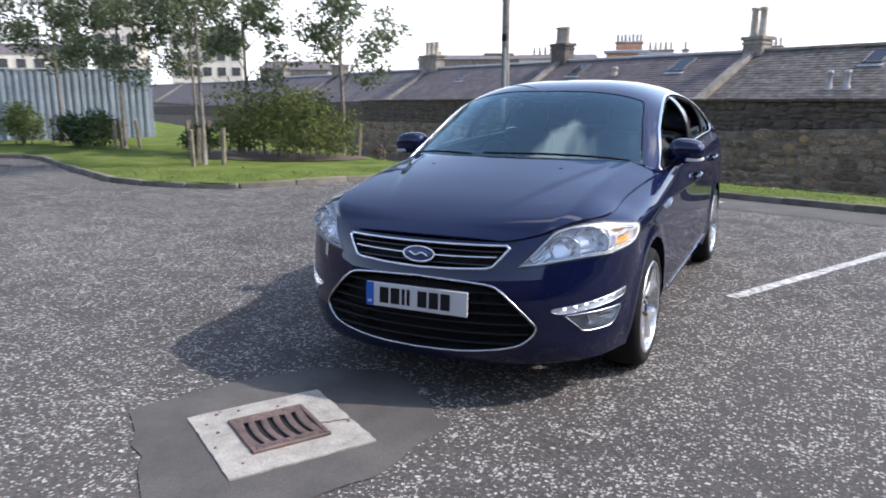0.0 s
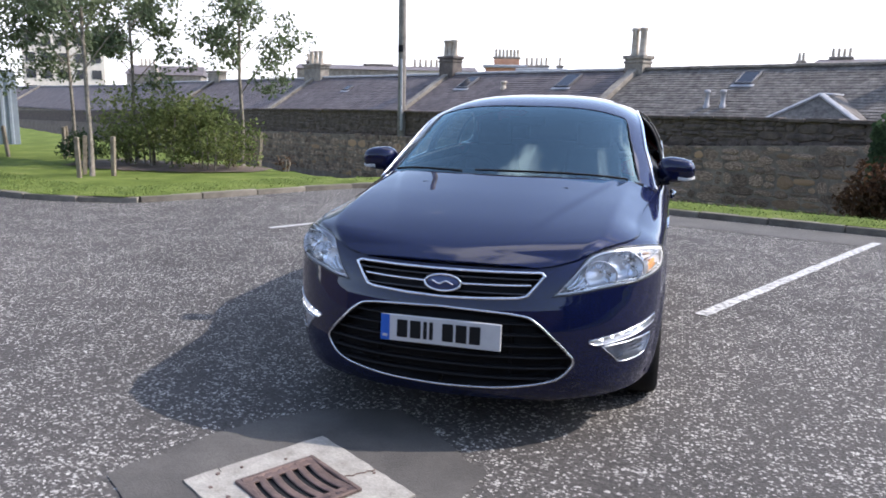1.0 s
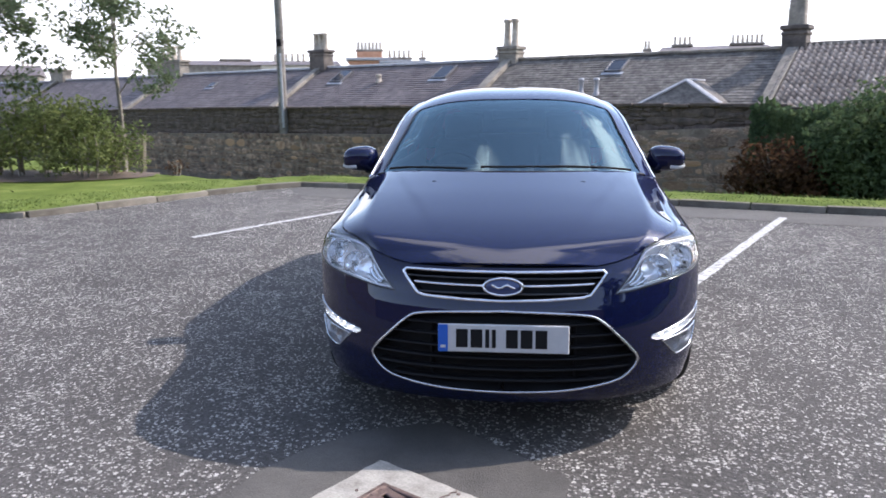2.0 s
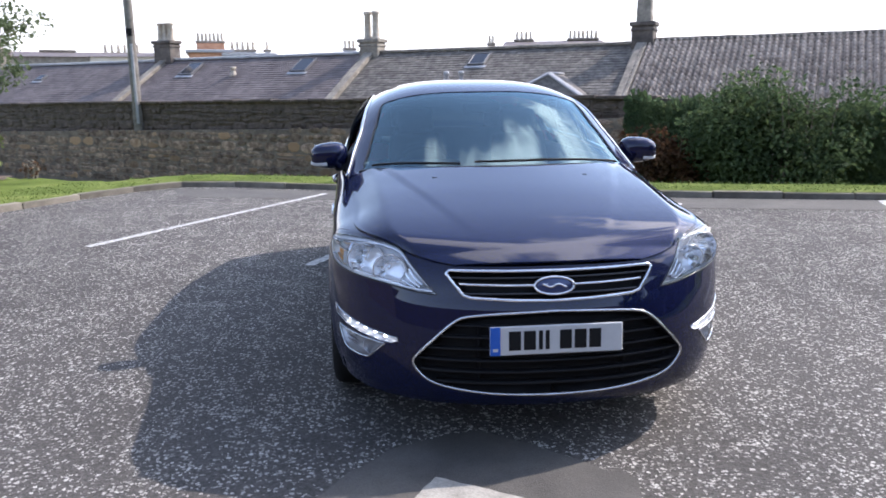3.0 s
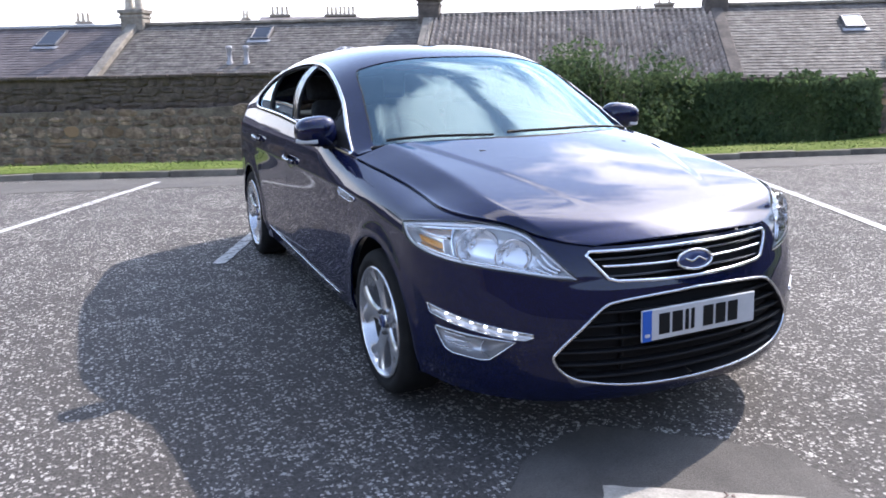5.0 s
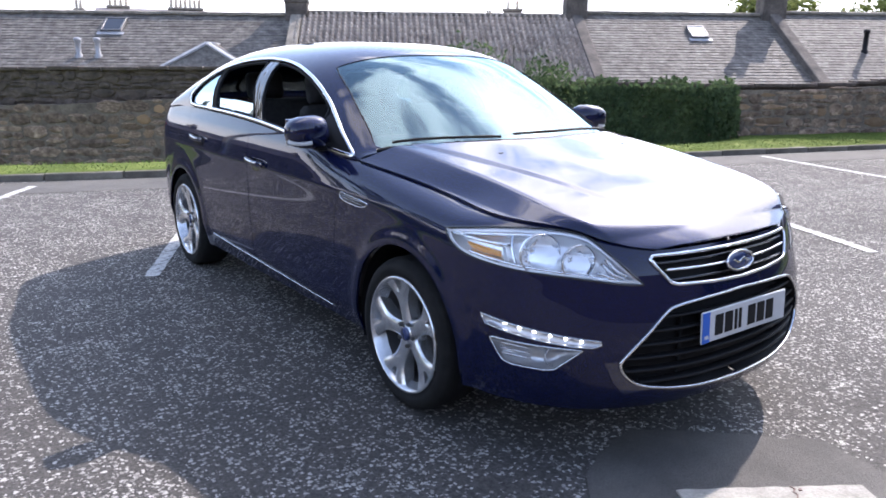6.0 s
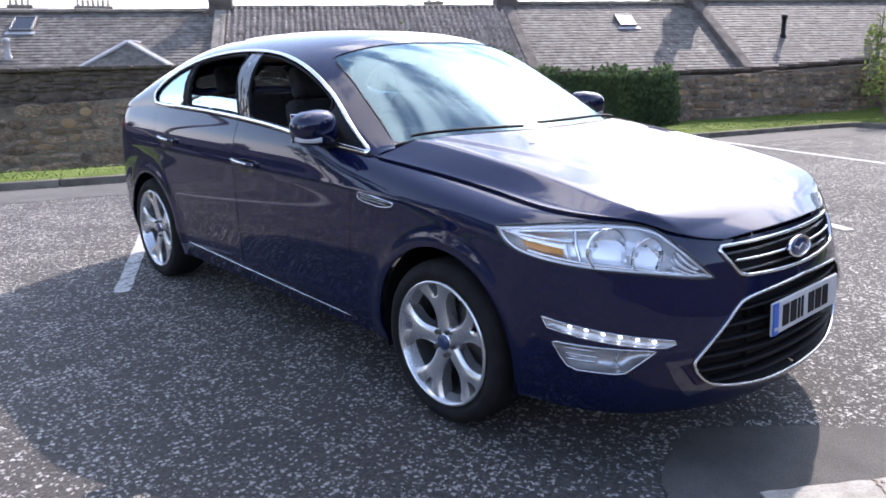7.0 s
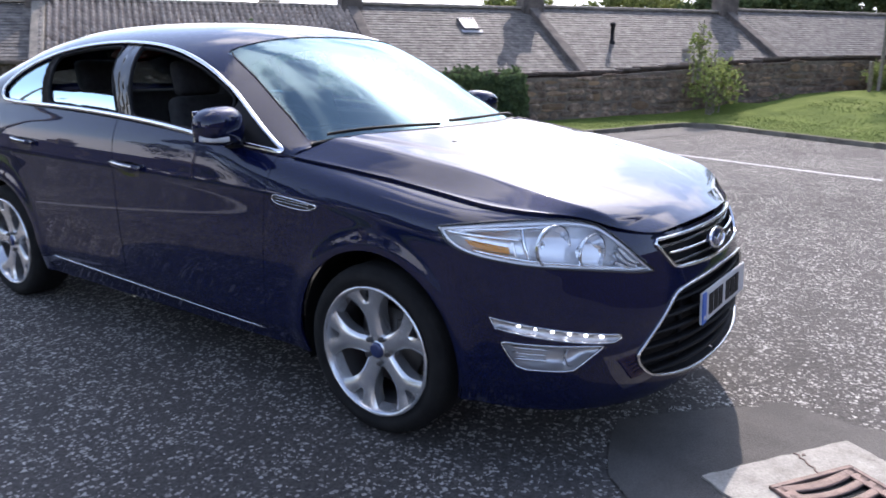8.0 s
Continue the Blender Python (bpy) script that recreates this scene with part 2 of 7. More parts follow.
M_SOIL = varied(material("bare_soil", (0.1, 0.07, 0.05), 0.95), [(0.3, (0.06, 0.043, 0.03)), (0.7, (0.15, 0.11, 0.08))], 4, fine=0.5, bump=0.7, bump_scale=40)
M_EARTH = varied(material("rough_ground", (0.09, 0.1, 0.04), 0.95), [(0.3, (0.06, 0.08, 0.025)), (0.7, (0.13, 0.12, 0.06))], 0.6, fine=0.4, bump=0.4, bump_scale=20)
M_STONE = varied(material("rubble_stone", (0.15, 0.13, 0.11), 0.95), [(0.30, (0.080, 0.053, 0.038)), (0.5, (0.20, 0.138, 0.100)), (0.70, (0.40, 0.288, 0.208))], 6.5, fine=0.5, bump=0.7, bump_scale=24, random_tint=0.42, odd=((0.30, 0.185, 0.105), 0.20))
M_STONE_J = varied(material("rubble_stone_far", (0.15, 0.13, 0.11), 0.95), [(0.30, (0.080, 0.053, 0.038)), (0.5, (0.20, 0.138, 0.100)), (0.70, (0.40, 0.288, 0.208))], 6.5, fine=0.5, bump=0.7, bump_scale=24, random_tint=0.42, island=True, odd=((0.30, 0.185, 0.105), 0.20))
M_SOOT = varied(material("soot_dark_masonry", (0.055, 0.046, 0.042), 0.95), [(0.3, (0.050, 0.038, 0.031)), (0.7, (0.145, 0.110, 0.088))], 4.5, fine=0.5, bump=0.8, bump_scale=14)
M_SLATE = varied(material("roof_slate", (0.2, 0.19, 0.19), 0.75, spec=0.2), [(0.32, (0.080, 0.072, 0.064)), (0.5, (0.132, 0.120, 0.107)), (0.68, (0.195, 0.178, 0.159))], 5.0, fine=0.6, bump=0.6, bump_scale=26, random_tint=0.22, island=True)
M_MORTAR = varied(material("lime_mortar", (0.1, 0.088, 0.075), 0.95), [(0.3, (0.10, 0.078, 0.062)), (0.7, (0.25, 0.20, 0.158))], 3.0, fine=0.5, bump=0.6, bump_scale=25)
M_SLATE_P = varied(material("purple_slate", (0.1, 0.085, 0.095), 0.7), [(0.3, (0.076, 0.062, 0.061)), (0.7, (0.15, 0.126, 0.122))], 1.2, fine=0.4, bump=0.4, bump_scale=30, random_tint=0.2, island=True)
M_PANTILE = varied(material("weathered_pantile", (0.2, 0.15, 0.12), 0.85), [(0.3, (0.25, 0.20, 0.165)), (0.7, (0.48, 0.40, 0.335))], 3.0, fine=0.5, bump=0.4, bump_scale=30, random_tint=0.25)
M_PANTILE_J = varied(material("weathered_pantile_rest", (0.2, 0.15, 0.12), 0.85), [(0.3, (0.25, 0.20, 0.165)), (0.7, (0.48, 0.40, 0.335))], 3.0, fine=0.5, bump=0.4, bump_scale=30, random_tint=0.25, island=True)
M_SANDSTONE = varied(material("grey_sandstone", (0.25, 0.22, 0.18), 0.95), [(0.3, (0.13, 0.115, 0.095)), (0.7, (0.31, 0.275, 0.225))], 2.5, fine=0.5, bump=0.6, bump_scale=18)
M_DARKSTONE = varied(material("sooty_sandstone", (0.1, 0.085, 0.075), 0.95), [(0.3, (0.055, 0.047, 0.042)), (0.7, (0.15, 0.125, 0.105))], 2.5, fine=0.5, bump=0.6, bump_scale=18)
M_CLAY = varied(material("clay_pot", (0.4, 0.34, 0.27), 0.85), [(0.3, (0.30, 0.25, 0.19)), (0.7, (0.50, 0.44, 0.36))], 5, fine=0.3)
M_ORANGE = varied(material("orange_brick", (0.42, 0.17, 0.08), 0.9), [(0.3, (0.38, 0.19, 0.11)), (0.7, (0.54, 0.30, 0.19))], 3, fine=0.4)
M_RENDER = varied(material("cream_render", (0.6, 0.55, 0.47), 0.9), [(0.3, (0.50, 0.455, 0.38)), (0.7, (0.66, 0.61, 0.53))], 0.5, fine=0.2)
M_ROOFLEAD = varied(material("lead_flashing", (0.33, 0.33, 0.34), 0.6), [(0.3, (0.26, 0.26, 0.27)), (0.7, (0.42, 0.42, 0.43))], 4)
M_BARK = varied(material("sapling_bark", (0.2, 0.17, 0.13), 0.9), [(0.3, (0.11, 0.095, 0.075)), (0.7, (0.28, 0.245, 0.19))], 14, fine=0.4, bump=0.4, bump_scale=80)
M_STAKE = varied(material("weathered_timber", (0.2, 0.16, 0.12), 0.9), [(0.3, (0.13, 0.105, 0.075)), (0.7, (0.27, 0.225, 0.165))], 12, fine=0.4, bump=0.3)
M_POLE = varied(material("pole_timber", (0.16, 0.14, 0.12), 0.85), [(0.3, (0.10, 0.088, 0.075)), (0.7, (0.24, 0.215, 0.185))], 5, fine=0.4, bump=0.3, bump_scale=40)
M_FENCE = varied(material("blue_grey_sheet", (0.28, 0.34, 0.38), 0.5, 0.2), [(0.3, (0.22, 0.255, 0.29)), (0.7, (0.33, 0.37, 0.41))], 1.0, fine=0.2)


def leaf_material(name, stops, rough=0.6):
    m = varied(material(name, stops[1][1], 0.75, spec=0.15), stops, 1.7, random_tint=0.35, island=True)
    # sunlight shows through the blades
    ns, ls, b = nodes_of(m)
    tl = ns.new("ShaderNodeBsdfTranslucent")
    ls.new(b.inputs["Base Color"].links[0].from_socket, tl.inputs["Color"])
    mx = ns.new("ShaderNodeMixShader")
    mx.inputs[0].default_value = 0.42
    ls.new(b.outputs["BSDF"], mx.inputs[1])
    ls.new(tl.outputs["BSDF"], mx.inputs[2])
    ls.new(mx.outputs["Shader"], ns["Material Output"].inputs["Surface"])
    return m


M_LEAF = leaf_material("tree_leaves", [(0.3, (0.075, 0.10, 0.05)), (0.7, (0.18, 0.215, 0.12))])
M_LEAF_BUSH = leaf_material("shrub_leaves", [(0.3, (0.085, 0.11, 0.032)), (0.7, (0.21, 0.235, 0.085))])
M_LEAF_IVY = leaf_material("ivy_leaves", [(0.3, (0.036, 0.064, 0.030)), (0.7, (0.115, 0.155, 0.068))], 0.45)
M_LEAF_LIGHT = leaf_material("pale_shrub_leaves", [(0.3, (0.13, 0.17, 0.05)), (0.7, (0.30, 0.34, 0.13))])
M_LEAF_RED = leaf_material("russet_leaves", [(0.3, (0.05, 0.032, 0.02)), (0.7, (0.14, 0.07, 0.035))])

M_PAINT = car_paint()
M_CHROME = material("chrome", (0.82, 0.82, 0.84), 0.07, 1.0)
M_SATIN = material("satin_silver", (0.62, 0.63, 0.65), 0.22, 1.0)
M_ALLOY = varied(material("silver_alloy", (0.6, 0.6, 0.61), 0.22, 0.8, 0.6), [(0.3, (0.56, 0.565, 0.575)), (0.7, (0.68, 0.685, 0.695))], 6)
M_TYRE = varied(material("tyre_rubber", (0.012, 0.012, 0.012), 0.9, spec=0.2), [(0.3, (0.008, 0.008, 0.008)), (0.7, (0.018, 0.0175, 0.017))], 8, bump=0.3, bump_scale=90)
M_BLACK = material("black_plastic", (0.008, 0.008, 0.009), 0.6, spec=0.2)
M_GLOSSBLACK = material("gloss_black", (0.008, 0.008, 0.009), 0.12, 0.0, 0.5)
M_SEAT = varied(material("charcoal_cloth", (0.03, 0.03, 0.032), 0.95), [(0.3, (0.022, 0.022, 0.024)), (0.7, (0.045, 0.044, 0.046))], 30, bump=0.3)
M_DASH = varied(material("dash_plastic", (0.02, 0.02, 0.021), 0.75), [(0.3, (0.016, 0.016, 0.017)), (0.7, (0.03, 0.03, 0.031))], 12, bump=0.3)
M_SCREEN = thin_glass("windscreen_glass", (0.55, 0.72, 0.73), 0.0, 2.1, (0.66, 0.92, 1.0))
M_SIDEGLASS = thin_glass("side_glass", (0.55, 0.66, 0.66), 0.0, 1.34, (0.5, 0.64, 0.70))
M_LENS = thin_glass("clear_lens", (0.98, 0.985, 0.99), 0.0, 1.28)
M_REFLECTOR = material("lamp_reflector", (0.92, 0.93, 0.94), 0.14, 1.0)
M_LAMPSILVER = material("lamp_bezel", (0.90, 0.905, 0.915), 0.2, 0.5)
M_FOGSILVER = material("fog_lamp_bowl", (0.52, 0.53, 0.55), 0.25, 0.6)
M_AMBER = material("amber_lens", (0.66, 0.27, 0.03), 0.3, 0.0, 0.3)
M_RED = material("red_lens", (0.35, 0.01, 0.01), 0.15, 0.0, 0.7)
M_LED = glow("led_white", (0.95, 0.97, 1.0), 5)
M_PLATE = varied(material("white_plate", (0.66, 0.66, 0.65), 0.35), [(0.3, (0.46, 0.46, 0.455)), (0.7, (0.55, 0.55, 0.545))], 9)
M_PLATEBLUE = material("blue_band", (0.01, 0.10, 0.45), 0.4)
M_BADGE = material("badge_blue", (0.03, 0.045, 0.12), 0.2, 0.2, 0.6)
M_DISC = material("brake_disc_steel", (0.07, 0.066, 0.062), 0.5, 0.6)
M_BARREL = material("dark_rim_barrel", (0.06, 0.06, 0.062), 0.5, 0.4)
M_WINDOW = material("dark_window", (0.02, 0.024, 0.03), 0.08)
M_SKYLIGHT = material("skylight_glass", (0.03, 0.035, 0.045), 0.12, 0.0, 0.0, 0.35)
# same glass with the bright sky reflection painted in as a pale base colour
M_SKYLIGHT_LIT = material("skylight_glass_glare", (0.55, 0.58, 0.60), 0.15)
M_FRAME = material("dark_roof_frame", (0.10, 0.10, 0.105), 0.5)
M_MIRROR = material("mirror_silver", (0.85, 0.86, 0.87), 0.02, 1.0)


# ---- mesh helpers ----
def link_mesh(name, verts, faces, mat, parent=None, smooth=False):
    me = bpy.data.meshes.new(name)
    me.from_pydata([tuple(map(float, v)) for v in verts], [], [tuple(map(int, f)) for f in faces])
    me.update()
    if smooth:
        me.polygons.foreach_set("use_smooth", [True] * len(me.polygons))
    if mat:
        me.materials.append(mat)
    ob = new(name, me)
    if parent:
        ob.parent = parent
    return ob


def part(name, bm, mat, parent, label="", smooth=False, kind=""):
    me = bpy.data.meshes.new(name)
    bm.to_mesh(me)
    bm.free()
    if smooth:
        me.polygons.foreach_set("use_smooth", [True] * len(me.polygons))
    me.materials.append(mat)
    ob = new(name, me)
    if parent:
        ob.parent = parent
    return tagged(ob, label, "", "", kind)


def thing(name, m, label, category, group="", kind=""):
    ob = new(name)
    ob.matrix_world = m
    ob.empty_display_size = 0.1
    return tagged(ob, label, category, group, kind)


def box_bm(size, centre=(0, 0, 0), bevel=0.0, taper=(1, 1), turn=0.0, segments=1):
    bm = bmesh.new()
    bmesh.ops.create_cube(bm, size=1)
    for v in bm.verts:
        k = (taper[0], taper[1]) if v.co.z > 0 else (1, 1)
        v.co = Vector((v.co.x * size[0] * k[0], v.co.y * size[1] * k[1], v.co.z * size[2]))
    if bevel:
        bmesh.ops.bevel(bm, geom=list(bm.edges), offset=bevel, segments=segments, affect="EDGES", profile=0.6)
    bmesh.ops.transform(bm, matrix=pose(*centre, 0, 0, turn), verts=bm.verts)
    return bm


def lathe(profile, n=40, axis="Z"):
    """Turn a profile of (radius, height) about an axis."""
    verts, faces = [], []
    k = len(profile)
    for i in range(n):
        a = 2 * math.pi * i / n
        for r, h in profile:
            p = (r * math.cos(a), r * math.sin(a), h)
            verts.append(p if axis == "Z" else (p[2], p[0], p[1]))
    for i in range(n):
        j = (i + 1) % n
        for q in range(k - 1):
            faces.append((i * k + q, j * k + q, j * k + q + 1, i * k + q + 1))
    return verts, faces


def sweep(path, width, height, up=None, closed=False, n=8, taper=None):
    """A rounded bar along a path. up: normals along it (height goes along them)."""
    p = np.array(path, float)
    m = len(p)
    t = np.roll(p, -1, 0) - np.roll(p, 1, 0)
    if not closed:
        t[0], t[-1] = p[1] - p[0], p[-1] - p[-2]
    t /= np.linalg.norm(t, axis=1)[:, None] + 1e-12
    u = np.tile((0.0, 0.0, 1.0), (m, 1)) if up is None else np.broadcast_to(np.array(up, float), (m, 3)).copy()
    if up is None:
        u[np.abs(t[:, 2]) > 0.95] = (1.0, 0.0, 0.0)
    side = np.cross(t, u)
    side /= np.linalg.norm(side, axis=1)[:, None] + 1e-12
    u = np.cross(side, t)
    k = np.ones(m) if taper is None else np.array(taper, float)
    verts, faces = [], []
    for i in range(m):
        for j in range(n):
            a = 2 * math.pi * (j + 0.5) / n
            c, s = math.cos(a), math.sin(a)
            c, s = math.copysign(abs(c) ** 0.6, c), math.copysign(abs(s) ** 0.6, s)
            verts.append(p[i] + side[i] * c * width * 0.5 * k[i] + u[i] * s * height * 0.5 * k[i])
    for i in range(m if closed else m - 1):
        q = (i + 1) % m
        for j in range(n):
            r = (j + 1) % n
            faces.append((i * n + j, i * n + r, q * n + r, q * n + j))
    if not closed:
        faces.append(tuple(range(n)))
        faces.append(tuple((m - 1) * n + j for j in reversed(range(n))))
    return verts, faces


def joined(pieces):
    """Several (verts, faces) as one."""
    verts, faces = [], []
    for v, f in pieces:
        o = len(verts)
        verts.extend(v)
        faces.extend(tuple(i + o for i in q) for q in f)
    return verts, faces


def smooth_loop(points, n=6, closed=True):
    """A rounded line through knots (Catmull-Rom)."""
    p = np.array(points, float)
    m = len(p)
    out = []
    for i in range(m if closed else m - 1):
        if closed:
            a, b, c, d = p[i - 1], p[i], p[(i + 1) % m], p[(i + 2) % m]
        else:
            a, b, c, d = p[max(i - 1, 0)], p[i], p[i + 1], p[min(i + 2, m - 1)]
        for k in range(n):
            t = k / n
            out.append(0.5 * ((2 * b) + (c - a) * t + (2 * a - 5 * b + 4 * c - d) * t * t + (3 * b - a - 3 * c + d) * t ** 3))
    if not closed:
        out.append(p[-1])
    return np.array(out)


def dense(points, step=0.01, closed=True):
    p = np.array(points, float)
    out = []
    for i in range(len(p) if closed else len(p) - 1):
        a, b = p[i], p[(i + 1) % len(p)]
        k = max(1, int(np.linalg.norm(b - a) / step))
        out.extend(a + (b - a) * j / k for j in range(k))
    if not closed:
        out.append(p[-1])
    return np.array(out)


def inside(px, py, poly):
    px, py = np.asarray(px), np.asarray(py)
    r = np.zeros(px.shape, bool)
    n = len(poly)
    for i in range(n):
        x1, y1 = poly[i]
        x2, y2 = poly[(i + 1) % n]
        if y1 == y2:
            continue
        hit = ((y1 > py) != (y2 > py)) & (px < (x2 - x1) * (py - y1) / (y2 - y1) + x1)
        r ^= hit
    return r


# ---- the car's surfaces: lateral x, rearward y from the nose, z up ----
def spline(xs, ys, soft=0.012):
    """A soft curve along a few knots: monotone cubic, then eased so that highlights run on."""
    xs, ys = np.array(xs, float), np.array(ys, float)
    h = np.diff(xs)
    d = np.diff(ys) / h
    m = np.zeros(len(xs))
    m[0], m[-1] = d[0], d[-1]
    for i in range(1, len(xs) - 1):
        if d[i - 1] * d[i] > 0:
            a, b = 2 * h[i] + h[i - 1], h[i] + 2 * h[i - 1]
            m[i] = (a + b) / (a / d[i - 1] + b / d[i])

    def at(x):
        x = np.clip(np.asarray(x, float), xs[0], xs[-1])
        i = np.clip(np.searchsorted(xs, x) - 1, 0, len(xs) - 2)
        t = (x - xs[i]) / h[i]
        return (ys[i] * (1 + 2 * t) * (1 - t) ** 2 + h[i] * m[i] * t * (1 - t) ** 2
                + ys[i + 1] * t * t * (3 - 2 * t) + h[i] * m[i + 1] * t * t * (t - 1))
    n = 1600
    fine = np.linspace(xs[0], xs[-1], n)
    row = at(fine)
    w = max(1, int(3 * soft * n))
    k = np.exp(-0.5 * (np.arange(-w, w + 1) / (soft * n)) ** 2)
    # the ends run on straight, so that they stay where they are
    ahead = 2 * row[0] - row[1:w + 1][::-1]
    after = 2 * row[-1] - row[-w - 1:-1][::-1]
    eased = np.convolve(np.concatenate([ahead, row, after]), k / k.sum(), "valid")
    return lambda x: np.interp(x, fine, eased)


def plan_outline():
    """Half outline of the car at bumper height, front centre to rear centre, by arc length."""
    a = np.linspace(0, 1, 900)
    side = spline((0.0, 0.72, 1.3, 2.4, 3.5, 4.1, 4.78), (0.935, 0.937, 0.943, 0.947, 0.945, 0.935, 0.92))
    th = a * math.pi / 2
    p, q = 2.3, 2.6
    fx, fy = np.sin(th) ** (2 / p), 0.72 * (1 - np.cos(th) ** (2 / p))
    fx = fx * side(fy)
    ry = 4.78 - 0.55 * (1 - np.cos(th) ** (2 / q))
    rx = np.sin(th) ** (2 / q) * side(ry)
    my = np.linspace(0.72, 4.23, 900)
    x = np.concatenate([fx, side(my)[1:-1], rx[::-1]])
    y = np.concatenate([fy, my[1:-1], ry[::-1]])
    s = np.concatenate([[0], np.cumsum(np.hypot(np.diff(x), np.diff(y)))])
    keep = np.concatenate([[True], np.diff(s) > 1e-7])
    return s[keep], x[keep], y[keep]


OUT_S, OUT_X, OUT_Y = plan_outline()
S_END = OUT_S[-1]
GRID_S = np.linspace(0, S_END, 700)
GX, GY = np.interp(GRID_S, OUT_S, OUT_X), np.interp(GRID_S, OUT_S, OUT_Y)
NX, NY = np.gradient(GY, GRID_S), -np.gradient(GX, GRID_S)
NX[0], NY[0], NX[-1], NY[-1] = 0, -1, 0, 1
for _ in range(3):
    NX[1:-1], NY[1:-1] = (NX[:-2] + 2 * NX[1:-1] + NX[2:]) / 4, (NY[:-2] + 2 * NY[1:-1] + NY[2:]) / 4
NL = np.hypot(NX, NY)
NX, NY = NX / NL, NY / NL

TOP = spline((0.0, 0.42, 0.55, 0.63, 0.70, 0.76, 0.85, 1.0, 1.3, 1.6, 1.85, 2.1, 2.6, 3.2, 3.8, 4.5, 5.0, 5.4, S_END),
             (0.775, 0.775, 0.788, 0.805, 0.832, 0.849, 0.861, 0.869, 0.891, 0.929, 0.959, 0.985, 1.04, 1.085, 1.11, 1.122, 1.085, 1.035, 1.01))
BOTTOM = spline((0.0, 0.7, 1.2, 2.0, 4.2, 5.0, S_END), (0.185, 0.19, 0.2, 0.205, 0.205, 0.22, 0.25))
NOSE = spline((0.18, 0.22, 0.3, 0.4, 0.5, 0.6, 0.66, 0.7, 0.76, 0.8, 0.85, 0.9), (0.05, 0.02, 0.0, -0.006, 0.0, 0.023, 0.044, 0.058, 0.086, 0.113, 0.158, 0.22))
FLANK = spline((0.18, 0.22, 0.3, 0.45, 0.62, 0.8, 0.9, 0.98, 1.03, 1.09, 1.15), (0.05, 0.042, 0.022, 0.006, 0.0, 0.002, 0.007, 0.018, 0.033, 0.060, 0.084))
TAIL = spline((0.18, 0.3, 0.5, 0.7, 0.9, 1.1, 1.15), (0.1, 0.03, 0.0, 0.02, 0.06, 0.1, 0.12))
FENDER = spline((0.0, 0.45, 0.8, 1.3, 1.9, 2.2, 2.6, S_END), (0.0, 0.0, 0.03, 0.075, 0.085, 0.07, 0.0, 0.0))
WING = spline((0.0, 0.85, 1.05, 1.3, 1.6, 1.85, 2.05, 2.3, S_END), (0.0, 0.0, 0.035, 0.085, 0.08, 0.04, 0.0, 0.0, 0.0), 0.03)


def shell(s, z):
    """A point of the flank and bumpers, at arc length s round the car and height z."""
    s, z = np.asarray(s, float), np.asarray(z, float)
    x, y = np.interp(s, GRID_S, GX), np.interp(s, GRID_S, GY)
    nx, ny = np.interp(s, GRID_S, NX), np.interp(s, GRID_S, NY)
    wf = np.clip(-ny, 0, 1) ** 2
    wr = np.clip(ny, 0, 1) ** 2
    inset = wf * NOSE(z) + wr * TAIL(z) + (1 - wf - wr) * FLANK(z)
    top = TOP(s)
    q = np.clip((z - (top - 0.17)) / 0.175, 0, 1)
    inset = inset + FENDER(s) * (1 - np.sqrt(np.maximum(1 - q * q, 0)))
    # the front wings lie nearly flat along the bonnet's shut line
    inset = inset + np.maximum(WING(s), 0) * q ** 6
    # flared lips round the wheels, a soft waist crease and a lower door crease
    for wy in (WHEEL_F, WHEEL_R):
        r = np.hypot(y - wy, z - 0.312)
        inset = inset - 0.014 * np.exp(-((r - 0.395) / 0.045) ** 2) * (np.abs(nx) > 0.5)
    side = np.clip((s - 1.3) / 0.6, 0, 1) * np.clip((S_END - 0.8 - s) / 0.5, 0, 1)
    crease = 0.845 + 0.03 * (y - 1.0) / 3
    inset = inset - side * 0.006 * np.exp(-np.abs(z - crease) / 0.035)
    inset = inset - side * 0.008 * np.exp(-((z - 0.33 - 0.03 * (y - 2.4)) / 0.07) ** 2)
    return np.stack([x - nx * inset, y - ny * inset, z + 0 * s], -1)


WHEEL_F, WHEEL_R = 1.008, 3.862
S_HOOD0, S_HOOD1 = 0.43, 2.1
HOOD_BOW = spline((0.43, 0.6, 1.0, 1.5, 2.1), (0.0, 0.03, 0.12, 0.22, 0.33), 0.06)
HOOD_MID = spline((0.07, 0.10, 0.16, 0.25, 0.4, 0.6, 0.8, 1.0, 1.19, 1.5), (0.770, 0.789, 0.824, 0.862, 0.909, 0.956, 0.998, 1.036, 1.072, 1.125), 0.035)


HOOD_EDGE = spline((0.09, 0.16, 0.24, 0.34, 0.48, 0.70, 0.95, 1.23, 1.48), (0.44, 0.505, 0.578, 0.642, 0.668, 0.677, 0.690, 0.700, 0.740), 0.03)
HOOD_BAND = spline((0.2, 0.35, 0.5, 0.75, 1.0, 1.3), (1.0, 0.96, 0.90, 0.88, 0.95, 1.0), 0.05)
HOOD_CREASE = spline((0.07, 0.3, 0.45, 0.65, 0.85, 1.1, 1.3), (0.20, 0.285, 0.355, 0.42, 0.49, 0.565, 0.62), 0.05)
HOOD_CROWN = spline((0.1, 0.5, 0.8, 1.1, 1.5), (0.2, 0.20, 0.27, 0.40, 0.58), 0.05)
HOOD_RISE = spline((0.07, 0.3, 0.45, 0.8, 1.05, 1.3), (0.0, 0.0008, 0.0026, 0.0048, 0.0052, 0.005), 0.05)


